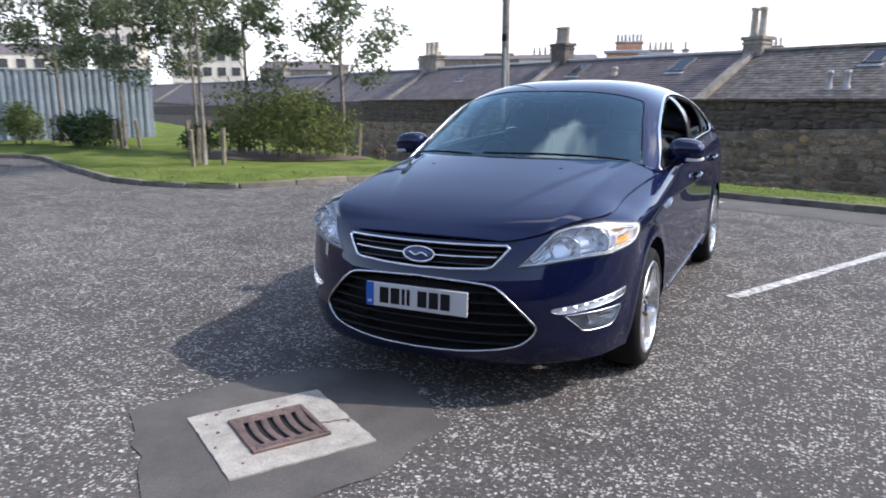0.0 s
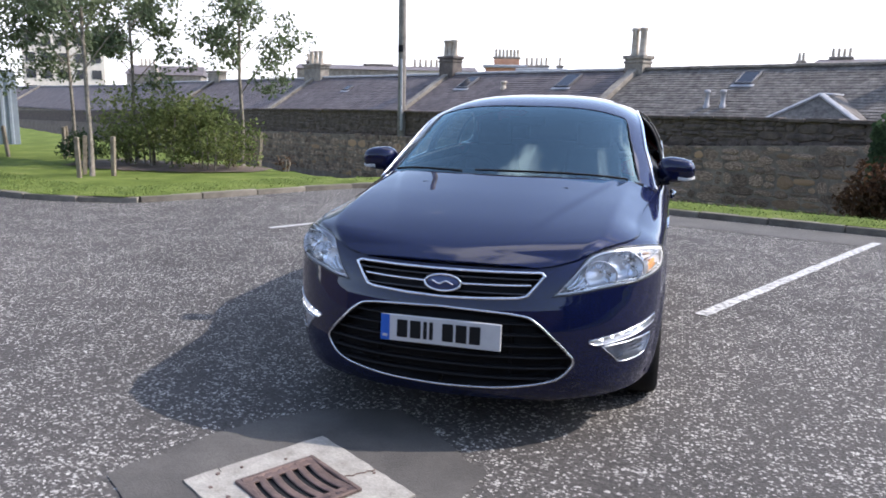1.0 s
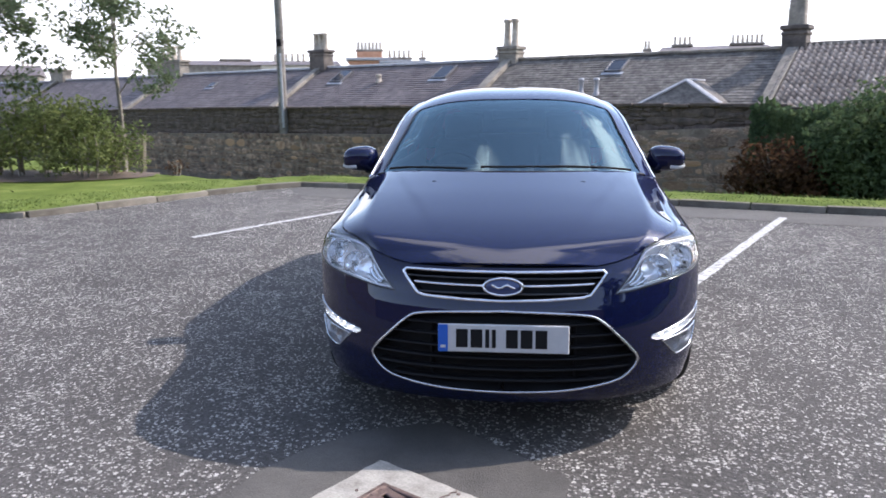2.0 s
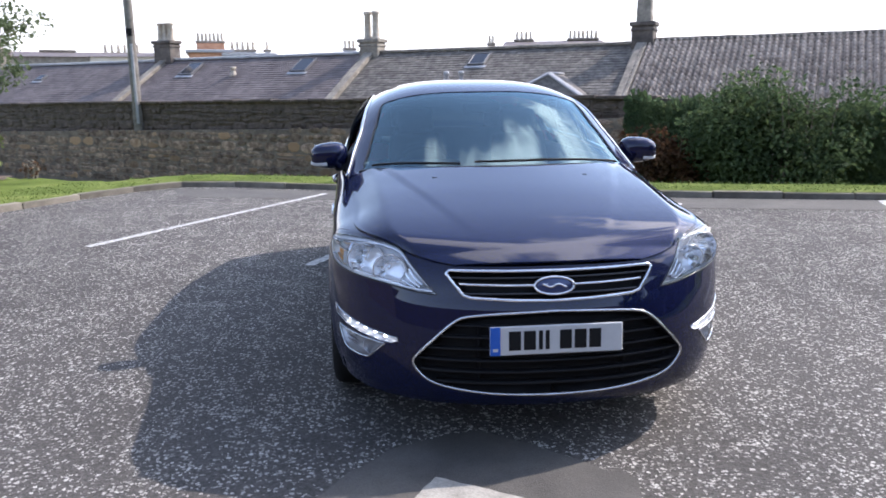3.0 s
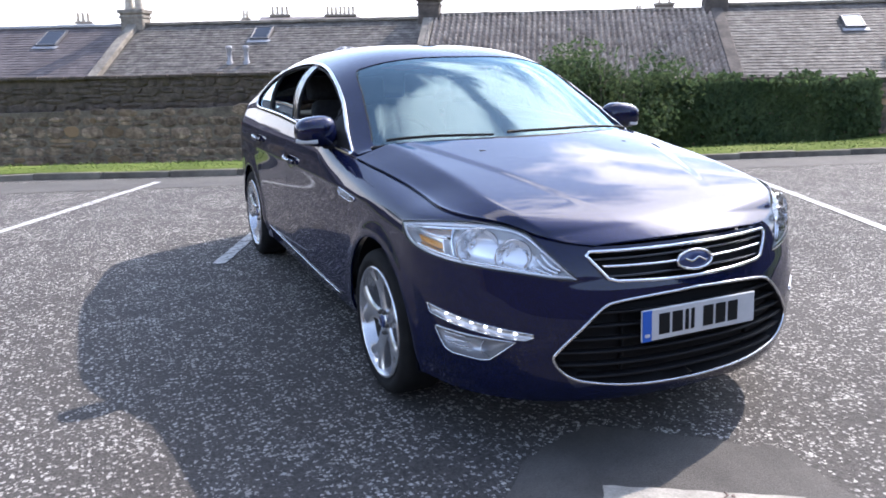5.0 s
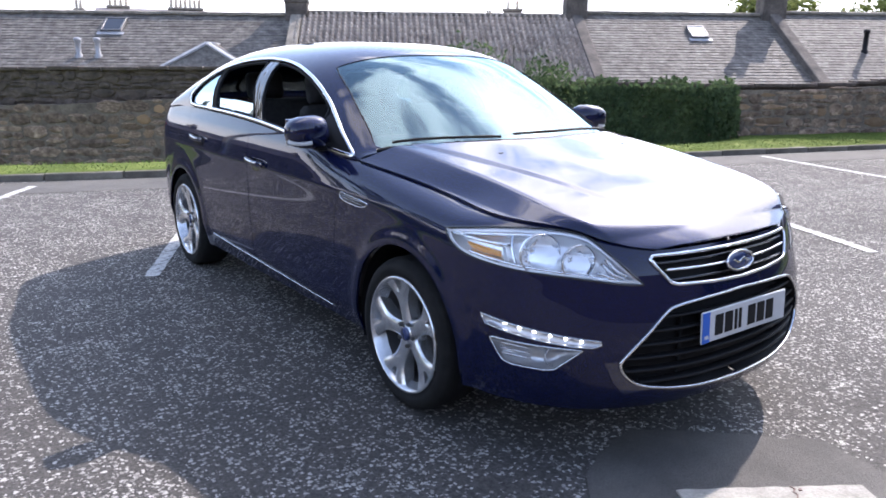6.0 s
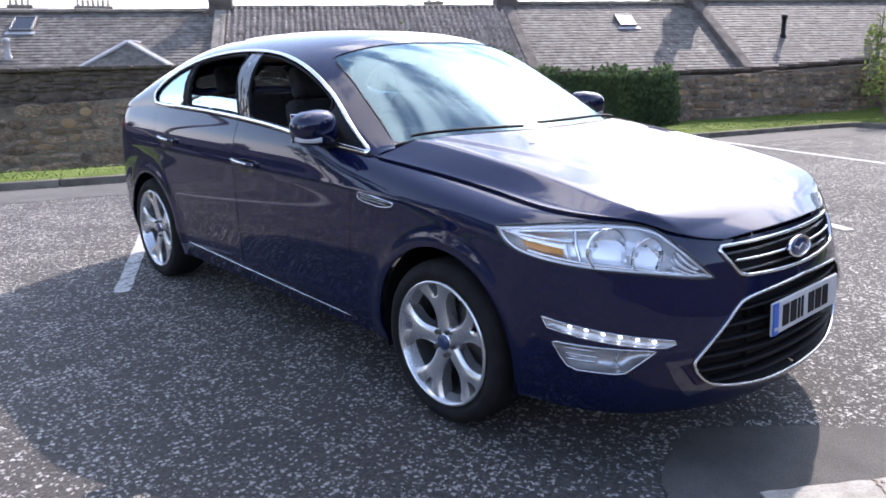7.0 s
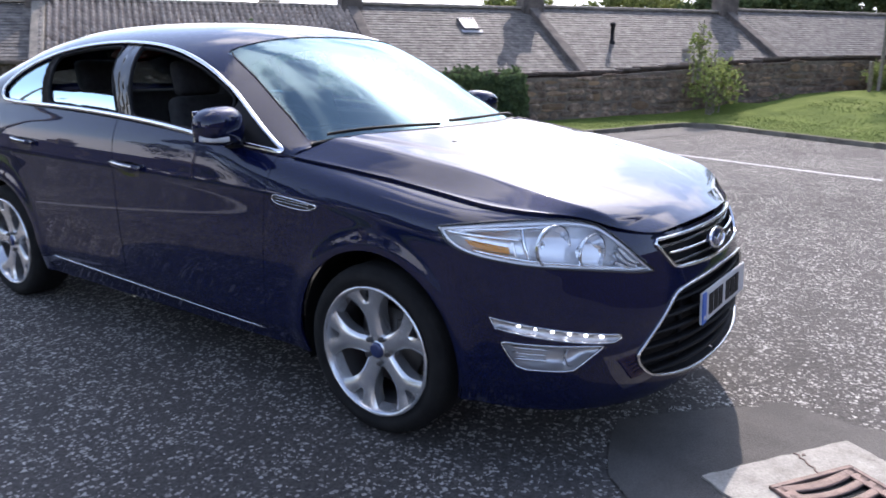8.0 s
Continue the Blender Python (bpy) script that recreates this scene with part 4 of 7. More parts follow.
def boundary_wall():
    root = thing("wall_boundary", pose(WALL_P[0], WALL_P[1], 0, 0, 0, math.degrees(WALL_A)), "old rubble stone boundary wall, soot-dark along its top", "wall", kind="structure")
    s0, s1 = -15.0, 34.0
    # backing with mortar, in two steps
    xs = np.arange(-64.0, s1 + 0.5, 1.0)
    for nm, y0, y1, zf0, zf1, mat in (("backing", 0.03, 0.45, lambda s: -1.6, wall_low, M_MORTAR), ("upper_course", 0.22, 0.45, lambda s: wall_low(s) + 0.0, lambda s: max(wall_top(s), wall_low(s) + 0.02), M_SOOT)):
        verts, faces = [], []
        for i, s in enumerate(xs):
            verts += [(s, y0, zf0(s)), (s, y1, zf0(s)), (s, y1, zf1(s)), (s, y0, zf1(s))]
            if i:
                o = 4 * (i - 1)
                faces += [(o + k, o + 4 + k, o + 4 + (k + 1) % 4, o + (k + 1) % 4) for k in range(4)]
        faces += [(0, 1, 2, 3), tuple(len(verts) - 4 + k for k in (3, 2, 1, 0))]
        link_mesh(nm, verts, faces, mat, root)
    rnd = random.Random(11)
    near, rest, rest_dark = [], [], []
    z = -0.95
    while z < 1.5:
        band = rnd.uniform(0.13, 0.27)
        s = s0 + rnd.uniform(0, 0.2)
        while s < s1:
            w = rnd.uniform(0.16, 0.60)
            cuts = [0.0, 1.0]
            if rnd.random() < 0.5:
                cuts.insert(1, rnd.uniform(0.3, 0.7))
            for c0, c1 in zip(cuts[:-1], cuts[1:]):
                zt, zb, h = z + band * c1, z + band * c0, band * (c1 - c0) - 0.014
                split = rnd.random() < 0.35 and w > 0.35 and len(cuts) > 2
                k = rnd.uniform(0.35, 0.65) if split else 1.0
                for off, ww in ((0.0, w * k), (w * k, w * (1 - k))):
                    if ww < 0.06:
                        continue
                    sc = s + off + ww / 2
                    low, top = wall_low(sc), wall_top(sc)
                    q = (sc + rnd.uniform(-0.02, 0.02), (zt + zb) / 2 + rnd.uniform(-0.022, 0.022), ww - 0.008, h + rnd.uniform(-0.01, 0.02), 0.0, rnd.random())
                    if zt < low + 0.06:
                        near.append(q)
                    elif zt < top + 0.02 and low < top - 0.1:
                        rest_dark.append(q[:5])
            s += w
        z += band
    shapes = [stone_mesh("stone", 1, 1, 1, rnd) for _ in range(24)]
    nearest = sorted(near, key=lambda q: abs(q[0] - 10) + (5 if q[1] < -0.3 else 0))
    single = set(id(q) for q in nearest[:290])
    meshes = []
    for v, f in shapes:
        me = bpy.data.meshes.new("stone")
        me.from_pydata(v, [], f)
        me.materials.append(M_STONE)
        meshes.append(me)
    rest_v = []
    for n, q in enumerate(near):
        sc, zc, w, h, y, r = q
        if id(q) in single:
            ob = new("stone", meshes[n % 24])
            ob.parent = root
            ob.location = (sc, 0.035, zc)
            ob.scale = (w, 0.008 + 0.021 * r, h)
        else:
            v, f = shapes[n % 24]
            rest_v.append(([(sc + x * w, 0.035 + yy * (0.008 + 0.021 * r), zc + zz * h) for x, yy, zz in v], f))
    tagged(link_mesh("stones", *joined(rest_v), M_STONE_J, root), kind="stuff")
    dark = []
    for n, (sc, zc, w, h, y) in enumerate(rest_dark):
        v, f = shapes[n % 24]
        dark.append(([(sc + x * w, 0.225 + yy * 0.04, zc + zz * h) for x, yy, zz in v], f))
    tagged(link_mesh("upper_stones", *joined(dark), M_SOOT, root), kind="stuff")
    # coping
    cop = []
    s = s0
    while s < s1:
        w = rnd.uniform(0.4, 0.8)
        t = max(wall_top(s + w / 2), wall_low(s + w / 2) + 0.02)
        b = box_bm((w - 0.015, 0.34 + rnd.uniform(-0.03, 0.03), 0.07), (s + w / 2, 0.31, t + 0.02 + rnd.uniform(-0.012, 0.012)), 0.012)
        b.verts.index_update()
        cop.append(([tuple(v.co) for v in b.verts], [tuple(v.index for v in f.verts) for f in b.faces]))
        b.free()
        s += w
    tagged(link_mesh("coping", *joined(cop), M_SOOT, root), kind="stuff")
    return root


# ---- cottages beyond the wall ----
RIDGE_P, RIDGE_A = (6.0, 24.0), radians(-31)
PITCH = radians(31)
FALL = math.sin(radians(41)) / math.sin(PITCH)
EAVE = 3.7


def ridge_z(s):
    return float(np.interp(s, (-150, -60, -20, 0, 9, 15, 24, 40), (2.3, 2.62, 2.78, 2.80, 2.95, 3.0, 3.1, 3.25)))


def add_bm(store, b):
    b.verts.index_update()
    store.append(([tuple(v.co) for v in b.verts], [tuple(v.index for v in f.verts) for f in b.faces]))
    b.free()


def slate_rows(length, zr, rnd, row=0.155, width=0.26):
    """Overlapping slates as real slabs on a roof slope that falls towards -y."""
    verts, faces = [], []
    n = int(EAVE / math.cos(PITCH) / row)
    for r in range(n):
        t0 = r * row
        x = -rnd.uniform(0, width)
        lift = 0.015
        while x < length:
            w = width * rnd.uniform(0.75, 1.2)
            x0, x1 = max(x, 0), min(x + w - 0.008, length)
            if x1 - x0 > 0.03:
                dz = rnd.uniform(0, 0.007)
                q = []
                for t, up in ((t0 + row + rnd.uniform(-0.008, 0.008), lift + dz), (t0 - 0.05, 0.004)):
                    y, z = -t * math.cos(PITCH), zr - t * math.sin(PITCH)
                    q.append((y - up * math.sin(PITCH), z + up * math.cos(PITCH)))
                o = len(verts)
                (yb, zb), (yt, zt) = q
                verts += [(x0, yb, zb), (x1, yb, zb), (x1, yt, zt), (x0, yt, zt), (x0, yb + 0.008, zb - 0.016), (x1, yb + 0.008, zb - 0.016)]
                faces += [(o, o + 1, o + 2, o + 3), (o + 4, o + 5, o + 1, o)]
            x += w
    return verts, faces


def pantile():
    """One S-shaped clay tile lying along -y."""
    verts, faces = [], []
    n = 8
    for t in (0.0, 1.0):
        for i in range(n + 1):
            u = i / n
            h = 0.058 * math.sin(u * 2 * math.pi) + 0.03
            verts.append((u * 0.190, -0.25 * t, h + 0.05 * t))
    for i in range(n):
        faces.append((i, i + 1, n + 2 + i, n + 1 + i))
    o = len(verts)
    for i in range(n + 1):
        x, y, z = verts[n + 1 + i]
        verts.append((x, y, z - 0.045))
    for i in range(n):
        faces.append((n + 1 + i, n + 2 + i, o + i + 1, o + i))
    return verts, faces


def chimney(root, x, zr, width, top, pots, mat, pot_top, pot_mat, deep=0.6, square_pot=False):
    st = []
    add_bm(st, box_bm((width * 0.9, deep, top - zr + 1.0), (x, 0.0, (top + zr - 1.0) / 2), 0.02))
    ch = link_mesh("chimney", *joined(st), mat, root)
    cap = []
    add_bm(cap, box_bm((width * 1.06, deep * 1.2, 0.13), (x, 0, top + 0.03), 0.02))
    add_bm(cap, box_bm((width * 0.98, deep * 1.1, 0.08), (x, 0, top - 0.14), 0.015))
    link_mesh("cap", *joined(cap), mat, ch)
    for i in range(pots):
        px = x + (i - (pots - 1) / 2) * (width * 0.8 / max(pots, 1))
        if square_pot:
            b = box_bm((width * 0.62, deep * 0.7, pot_top - top), (px, 0, (pot_top + top) / 2 + 0.05), 0.03, taper=(0.86, 0.86))
            part("pot", b, pot_mat, ch)
        else:
            r = min(0.14, width * 0.33 / max(pots - 1, 1))
            h = pot_top - top - 0.06
            prof = [(r * 1.15, 0), (r * 1.15, 0.08), (r, 0.12), (r * 0.82, h * 0.86), (r * 1.08, h * 0.9), (r * 1.08, h), (r * 0.75, h), (r * 0.7, h * 0.6)]
            v, f = lathe(prof, 12)
            link_mesh("pot", [(a + px, b2, c + top + 0.08) for a, b2, c in v], f, pot_mat, ch, True)
    return ch


def skylight(root, x, t, zr, w=0.75, h=0.85, lit=False):
    """Roof light lying on the slope, t metres down from the ridge. lit: sky reflection put into the pane's colour."""
    sl = math.degrees(PITCH)
    t, h = t * FALL, h * FALL
    yc, zc = -(t + h / 2) * math.cos(PITCH), zr - (t + h / 2) * math.sin(PITCH)
    m = pose(x, yc, zc, sl, 0, 0)
    fr = []
    for sx, sy, cx, cy in ((w, 0.05, 0, h / 2), (w, 0.05, 0, -h / 2), (0.05, h - 0.05, -w / 2 + 0.025, 0), (0.05, h - 0.05, w / 2 - 0.025, 0)):
        b = box_bm((sx, sy, 0.10), (cx, cy, 0.06), 0.01)
        bmesh.ops.transform(b, matrix=m, verts=b.verts)
        add_bm(fr, b)
    o = link_mesh("skylight", *joined(fr), M_FRAME, root)
    b = box_bm((w - 0.09, h - 0.09, 0.02), (0, 0, 0.085))
    bmesh.ops.transform(b, matrix=m, verts=b.verts)
    part("pane", b, M_SKYLIGHT_LIT if lit else M_SKYLIGHT, o)
    b = box_bm((w + 0.16, 0.16, 0.02), (0, -h / 2 - 0.09, 0.035), 0.005)
    bmesh.ops.transform(b, matrix=m, verts=b.verts)
    part("apron", b, M_ROOFLEAD, o)


def vent_pipe(root, x, t, zr, h, r, mat):
    t = t * FALL
    yc, zc = -t * math.cos(PITCH), zr - t * math.sin(PITCH)
    v, f = lathe([(r * 1.5, -0.1), (r * 1.5, 0.05), (r, 0.08), (r, h - 0.1), (r * 1.35, h - 0.08), (r * 1.35, h), (r * 0.7, h + 0.02), (0.001, h + 0.02)], 12)
    link_mesh("vent_pipe", [(a + x, b + yc, c + zc) for a, b, c in v], f, mat, root, True)


def cottage(s0, s1, kind, label, details):
    x, y = RIDGE_P[0] + math.cos(RIDGE_A) * s0, RIDGE_P[1] + math.sin(RIDGE_A) * s0
    root = thing("cottage", pose(x, y, 0, 0, 0, math.degrees(RIDGE_A)), label, "house", "cottages beyond the wall")
    length = s1 - s0
    zr = ridge_z((s0 + s1) / 2)
    rnd = random.Random(int(s0 * 13) + 400)
    yb, zb = -EAVE, zr - EAVE * math.tan(PITCH)
    body = [(0.02, yb + 0.25, -1.8), (length - 0.02, yb + 0.25, -1.8), (length - 0.02, EAVE - 0.25, -1.8), (0.02, EAVE - 0.25, -1.8),
            (0.02, yb + 0.25, zb + 0.1), (length - 0.02, yb + 0.25, zb + 0.1), (length - 0.02, EAVE - 0.25, zb + 0.1), (0.02, EAVE - 0.25, zb + 0.1),
            (0.02, 0, zr - 0.12), (length - 0.02, 0, zr - 0.12)]
    link_mesh("wall", body, [(0, 1, 5, 4), (1, 2, 6, 9, 5), (2, 3, 7, 6), (3, 0, 4, 8, 7)], M_SANDSTONE, root)
    deck = [(0, yb, zb - 0.03), (length, yb, zb - 0.03), (length, 0, zr - 0.03), (0, 0, zr - 0.03), (length, EAVE, zb - 0.03), (0, EAVE, zb - 0.03)]
    mats = {"slate": M_SLATE, "purple": M_SLATE_P, "pantile": M_SOOT}
    roof = link_mesh("roof", deck, [(0, 1, 2, 3), (3, 2, 4, 5)], mats[kind], root)
    if kind == "pantile":
        tv, tf = pantile()
        me = bpy.data.meshes.new("roof_tile")
        me.from_pydata(tv, [], tf)
        me.polygons.foreach_set("use_smooth", [True] * len(me.polygons))
        me.materials.append(M_PANTILE)
        row, n_row, n_col = 0.21, int(EAVE / math.cos(PITCH) / 0.21) + 1, int(length / 0.18)
        count, rest = 0, []
        for r in range(n_row):
            for c in range(n_col):
                m = pose(0.02 + c * 0.18, -r * row * math.cos(PITCH), zr - r * row * math.sin(PITCH) + 0.012, math.degrees(PITCH) + rnd.uniform(-0.7, 0.7), rnd.uniform(-0.8, 0.8), rnd.uniform(-0.5, 0.5))
                if r < 8 and count < 296:
                    ob = new("roof_tile", me)
                    ob.parent = roof
                    ob.matrix_local = m
                    count += 1
                else:
                    rest.append(([tuple(m @ Vector(v)) for v in tv], tf))
        tagged(link_mesh("roof_tiles", *joined(rest), M_PANTILE_J, roof, True), kind="stuff")
    else:
        tagged(link_mesh("slate_cover", *slate_rows(length, zr, rnd), mats[kind], roof), kind="stuff")
    v, f = sweep([(i * length / 20, 0, zr + 0.03 + rnd.uniform(-0.01, 0.01)) for i in range(21)], 0.26, 0.12, up=(0, 0, 1))
    link_mesh("ridge", v, f, M_ROOFLEAD if kind == "purple" else M_SANDSTONE, root)
    for d in details:
        d(root, zr)
    return root


def skew(x, mat=None, w=0.34):
    """Raised stone gable coping that runs down the slope."""
    def build(root, zr):
        b = box_bm((w, EAVE / math.cos(PITCH), 0.24), (0, -EAVE / math.cos(PITCH) / 2, 0.02), 0.02)
        bmesh.ops.transform(b, matrix=pose(x, 0, zr + 0.05, math.degrees(PITCH), 0, 0), verts=b.verts)
        part("skew", b, mat or M_SANDSTONE, root)
    return build


# ---- plants ----
def leaf_cloud(centres, radii, count, size, rnd, squash=0.8, droop=0.0):
    """Small folded leaves strewn through soft clumps."""
    v = np.zeros((count, 4, 3))
    tot = np.array(radii) ** 2
    pick = np.random.RandomState(rnd.randrange(10 ** 6))
    which = pick.choice(len(centres), count, p=tot / tot.sum())
    c, r = np.array(centres)[which], np.array(radii)[which]
    d = pick.normal(size=(count, 3))
    d /= np.linalg.norm(d, axis=1)[:, None]
    rad = r * pick.uniform(0.25, 1.0, count) ** 0.5 * pick.uniform(0.75, 1.15, count)
    p = c + d * rad[:, None] * np.array((1, 1, squash))
    a = pick.normal(size=(count, 3)) + np.array((0, 0, -droop))
    a /= np.linalg.norm(a, axis=1)[:, None]
    b = np.cross(a, pick.normal(size=(count, 3)))
    b /= np.linalg.norm(b, axis=1)[:, None] + 1e-9
    ln = size * pick.uniform(0.6, 1.3, count)[:, None]
    up = np.cross(a, b) * ln * 0.15
    v[:, 0], v[:, 1], v[:, 2], v[:, 3] = p - a * ln * 0.5, p + b * ln * 0.28 + up, p + a * ln * 0.5, p - b * ln * 0.28 + up
    return v.reshape(-1, 3), [(4 * i, 4 * i + 1, 4 * i + 2, 4 * i + 3) for i in range(count)]


def tree(x, y, z, h, spread, leaves, seed, label, first=0.45, lean=0.0, stakes=3, mat=None, leaf=0.11, thick=1.0, group="staked young trees"):
    rnd = random.Random(seed)
    root = thing("tree", pose(x, y, z), label, "tree", group)
    trunk = [(lean * (k / 8) ** 1.5 * h * 0.1 + rnd.uniform(-0.015, 0.015), rnd.uniform(-0.015, 0.015), h * 0.93 * k / 8 - 0.05) for k in range(9)]
    tv = [sweep(trunk, 0.07 * thick, 0.07 * thick, up=(1, 0, 0), n=8, taper=[1.25 - 1.05 * k / 8 for k in range(9)])]
    tips, rad = [], []
    for b in range(15):
        k = first + (0.92 - first) * b / 14
        base = np.array([np.interp(k * 8, range(9), [q[i] for q in trunk]) for i in range(3)])
        ang = b * 2.4 + rnd.uniform(-0.4, 0.4)
        ln = spread * (1.15 - 0.75 * (k - first) / (1 - first)) * rnd.uniform(0.7, 1.1)
        end = base + np.array((math.cos(ang) * ln, math.sin(ang) * ln, ln * rnd.uniform(0.35, 0.9)))
        mid = (base + end) / 2 + np.array((0, 0, 0.12 * ln))
        tv.append(sweep(smooth_loop([base, mid, end], 4, False), 0.028 * thick, 0.028 * thick, up=(0.3, 0.5, 0.8), n=5, taper=np.linspace(1, 0.3, 9)))
        for q in range(3):
            f = rnd.uniform(0.45, 1.05)
            p = base + (end - base) * f + np.array([rnd.uniform(-0.22, 0.22) for _ in range(3)]) * ln
            tips.append(p)
            rad.append(spread * rnd.uniform(0.2, 0.42))
            tv.append(sweep([base + (end - base) * f * 0.7, (base + (end - base) * f * 0.85 + p) / 2, p], 0.012, 0.012, up=(0.2, 0.9, 0.4), n=4, taper=(1, 0.7, 0.4)))
    link_mesh("trunk", *joined(tv), M_BARK, root, True)
    v, f = leaf_cloud(tips, rad, leaves, leaf, rnd, droop=0.5)
    tagged(link_mesh("crown", v, f, mat or M_LEAF, root), "loose grey-green foliage with gaps")
    for i in range(stakes):
        a = 0.6 + i * 2 * math.pi / max(stakes, 1)
        b = box_bm((0.07, 0.07, 0.8), (0, 0, 0.28), 0.008)
        bmesh.ops.transform(b, matrix=pose(0.34 * math.cos(a), 0.34 * math.sin(a), 0, rnd.uniform(-4, 4), rnd.uniform(-4, 4), rnd.uniform(0, 60)), verts=b.verts)
        part("stake", b, M_STAKE, root)
    return root


def shrub(x, y, z, wx, wy, h, leaves, seed, label, mat, leaf=0.08, stems=9, turn=0.0, name="shrub", low=0.2):
    rnd = random.Random(seed)
    root = thing(name, pose(x, y, z, 0, 0, turn), label, "shrub")
    tips, rad, tv = [], [], []
    for i in range(stems):
        a = rnd.uniform(0, 6.28)
        r = rnd.uniform(0.2, 0.85)
        base = np.array((0.25 * wx * r * math.cos(a), 0.25 * wy * r * math.sin(a), -0.05))
        end = np.array((wx * 0.42 * r * math.cos(a), wy * 0.42 * r * math.sin(a), h * rnd.uniform(0.6, 0.95) * (1.1 - 0.35 * r)))
        tv.append(sweep(smooth_loop([base, (base + end) / 2 + np.array((0.05, 0, 0.08)), end], 4, False), 0.04, 0.04, up=(0.4, 0.3, 0.8), n=5, taper=np.linspace(1, 0.35, 9)))
    for i in range(46):
        a, r = rnd.uniform(0, 6.28), math.sqrt(rnd.random())
        hz = h * (low + (0.88 - low) * rnd.random() * (1.05 - 0.5 * r * r))
        tips.append((wx * 0.44 * r * math.cos(a), wy * 0.44 * r * math.sin(a), hz))
        rad.append(rnd.uniform(0.13, 0.26) * min(wx, h * 1.4))
    link_mesh("wood", *joined(tv), M_BARK, root, True)
    v, f = leaf_cloud(tips, rad, leaves, leaf, rnd, 0.8)
    v[:, 2] = np.maximum(v[:, 2], 0.02)
    link_mesh("foliage", v, f, mat, root)
    return root


# ---- the parked car ----
def cut_surface(fn, A, B, regions, metric=(1.0, 1.0)):
    """Split a surface patch over the grid A x B into named pieces along outlines in its own two parameters.
    Edges are drawn onto the outlines, so that the pieces meet in clean lines."""
    na, nb = len(A), len(B)
    P = np.stack(np.meshgrid(A, B, indexing="ij"), -1).reshape(-1, 2).astype(float)
    if callable(fn[1]):
        P = fn[1](P)
    quads = np.array([(i * nb + j, (i + 1) * nb + j, (i + 1) * nb + j + 1, i * nb + j + 1) for i in range(na - 1) for j in range(nb - 1)])
    label = np.zeros(len(quads), int)
    mid = P[quads].mean(1)
    for k, (nm, poly) in enumerate(regions, 1):
        hit = inside(mid[:, 0], mid[:, 1], poly) & (label == 0)
        label[hit] = k
    border = np.zeros(len(P), bool)
    gi, gj = np.divmod(np.arange(len(P)), nb)
    border |= (gi == 0) | (gi == na - 1) | (gj == 0) | (gj == nb - 1)
    moved = np.zeros(len(P), bool)
    sc = np.array(metric)
    for k, (nm, poly) in enumerate(regions, 1):
        mine = np.zeros(len(P), bool)
        other = np.zeros(len(P), bool)
        mine[quads[label == k].ravel()] = True
        other[quads[label != k].ravel()] = True
        seam = np.where(mine & other & ~moved)[0]
        if not len(seam):
            continue
        line = dense(np.array(poly) * sc, 0.002) / sc
        for v in seam:
            d = np.hypot(*((line - P[v]) * sc).T)
            q = line[np.argmin(d)]
            if gi[v] == 0 or gi[v] == na - 1:
                P[v, 1] = q[1]
            elif gj[v] == 0 or gj[v] == nb - 1:
                P[v, 0] = q[0]
            else:
                P[v] = q
            moved[v] = True
        # sharp corners keep their point
        pp = np.array(poly) * sc
        e1, e2 = pp - np.roll(pp, 1, 0), np.roll(pp, -1, 0) - pp
        ang = np.abs(np.arctan2(e1[:, 0] * e2[:, 1] - e1[:, 1] * e2[:, 0], (e1 * e2).sum(1)))
        inner = seam[~border[seam]]
        for c in np.where(ang > 0.6)[0]:
            if len(inner):
                d = np.hypot(*((P[inner] - np.array(poly)[c]) * sc).T)
                if d.min() < 0.03:
                    P[inner[np.argmin(d)]] = np.array(poly)[c]
    out = {}
    names = ["rest"] + [r[0] for r in regions]
    for k, nm in enumerate(names):
        f = quads[label == k]
        if len(f):
            used, inv = np.unique(f.ravel(), return_inverse=True)
            out[nm] = (P[used], inv.reshape(f.shape))
    return out


def rim_of(faces):
    """Ordered loops of border edges of a face set."""
    cnt = {}
    for f in faces:
        for a, b in zip(f, np.roll(f, -1)):
            cnt[(int(a), int(b))] = 1
    nxt = {a: b for (a, b) in cnt if (b, a) not in cnt}
    loops = []
    while nxt:
        s = next(iter(nxt))
        loop = [s]
        while loop[-1] in nxt:
            b = nxt.pop(loop[-1])
            if b == s:
                break
            loop.append(b)
        loops.append(loop)
    return loops


def shrink(P, faces, gap):
    """Draw the border of a panel in, to leave a shut line."""
    P = P.copy()
    Q = P.copy()
    for loop in rim_of(faces):
        n = len(loop)
        if n < 4:
            continue
        for i in range(n):
            a, b, c = P[loop[i - 1]], P[loop[i]], P[loop[(i + 1) % n]]
            t = c - a
            ln = np.hypot(*t)
            if ln > 1e-9:
                Q[loop[i]] = b + gap * np.array((-t[1], t[0])) / ln
    return Q


SIDES = (("right", -1.0), ("left", 1.0))


def flip(v, side):
    v = np.array(v, float).copy()
    v[:, 0] *= side
    return v


def normals(fn, P, e=1e-3):
    """Outward unit normals of a surface at parameters P."""
    a = fn(P[:, 0] + e, P[:, 1]) - fn(P[:, 0] - e, P[:, 1])
    b = fn(P[:, 0], P[:, 1] + e) - fn(P[:, 0], P[:, 1] - e)
    n = np.cross(a, b)
    return n / (np.linalg.norm(n, axis=1)[:, None] + 1e-12)


def oriented(faces, side):
    return [tuple(f) if side > 0 else tuple(f[::-1]) for f in faces]


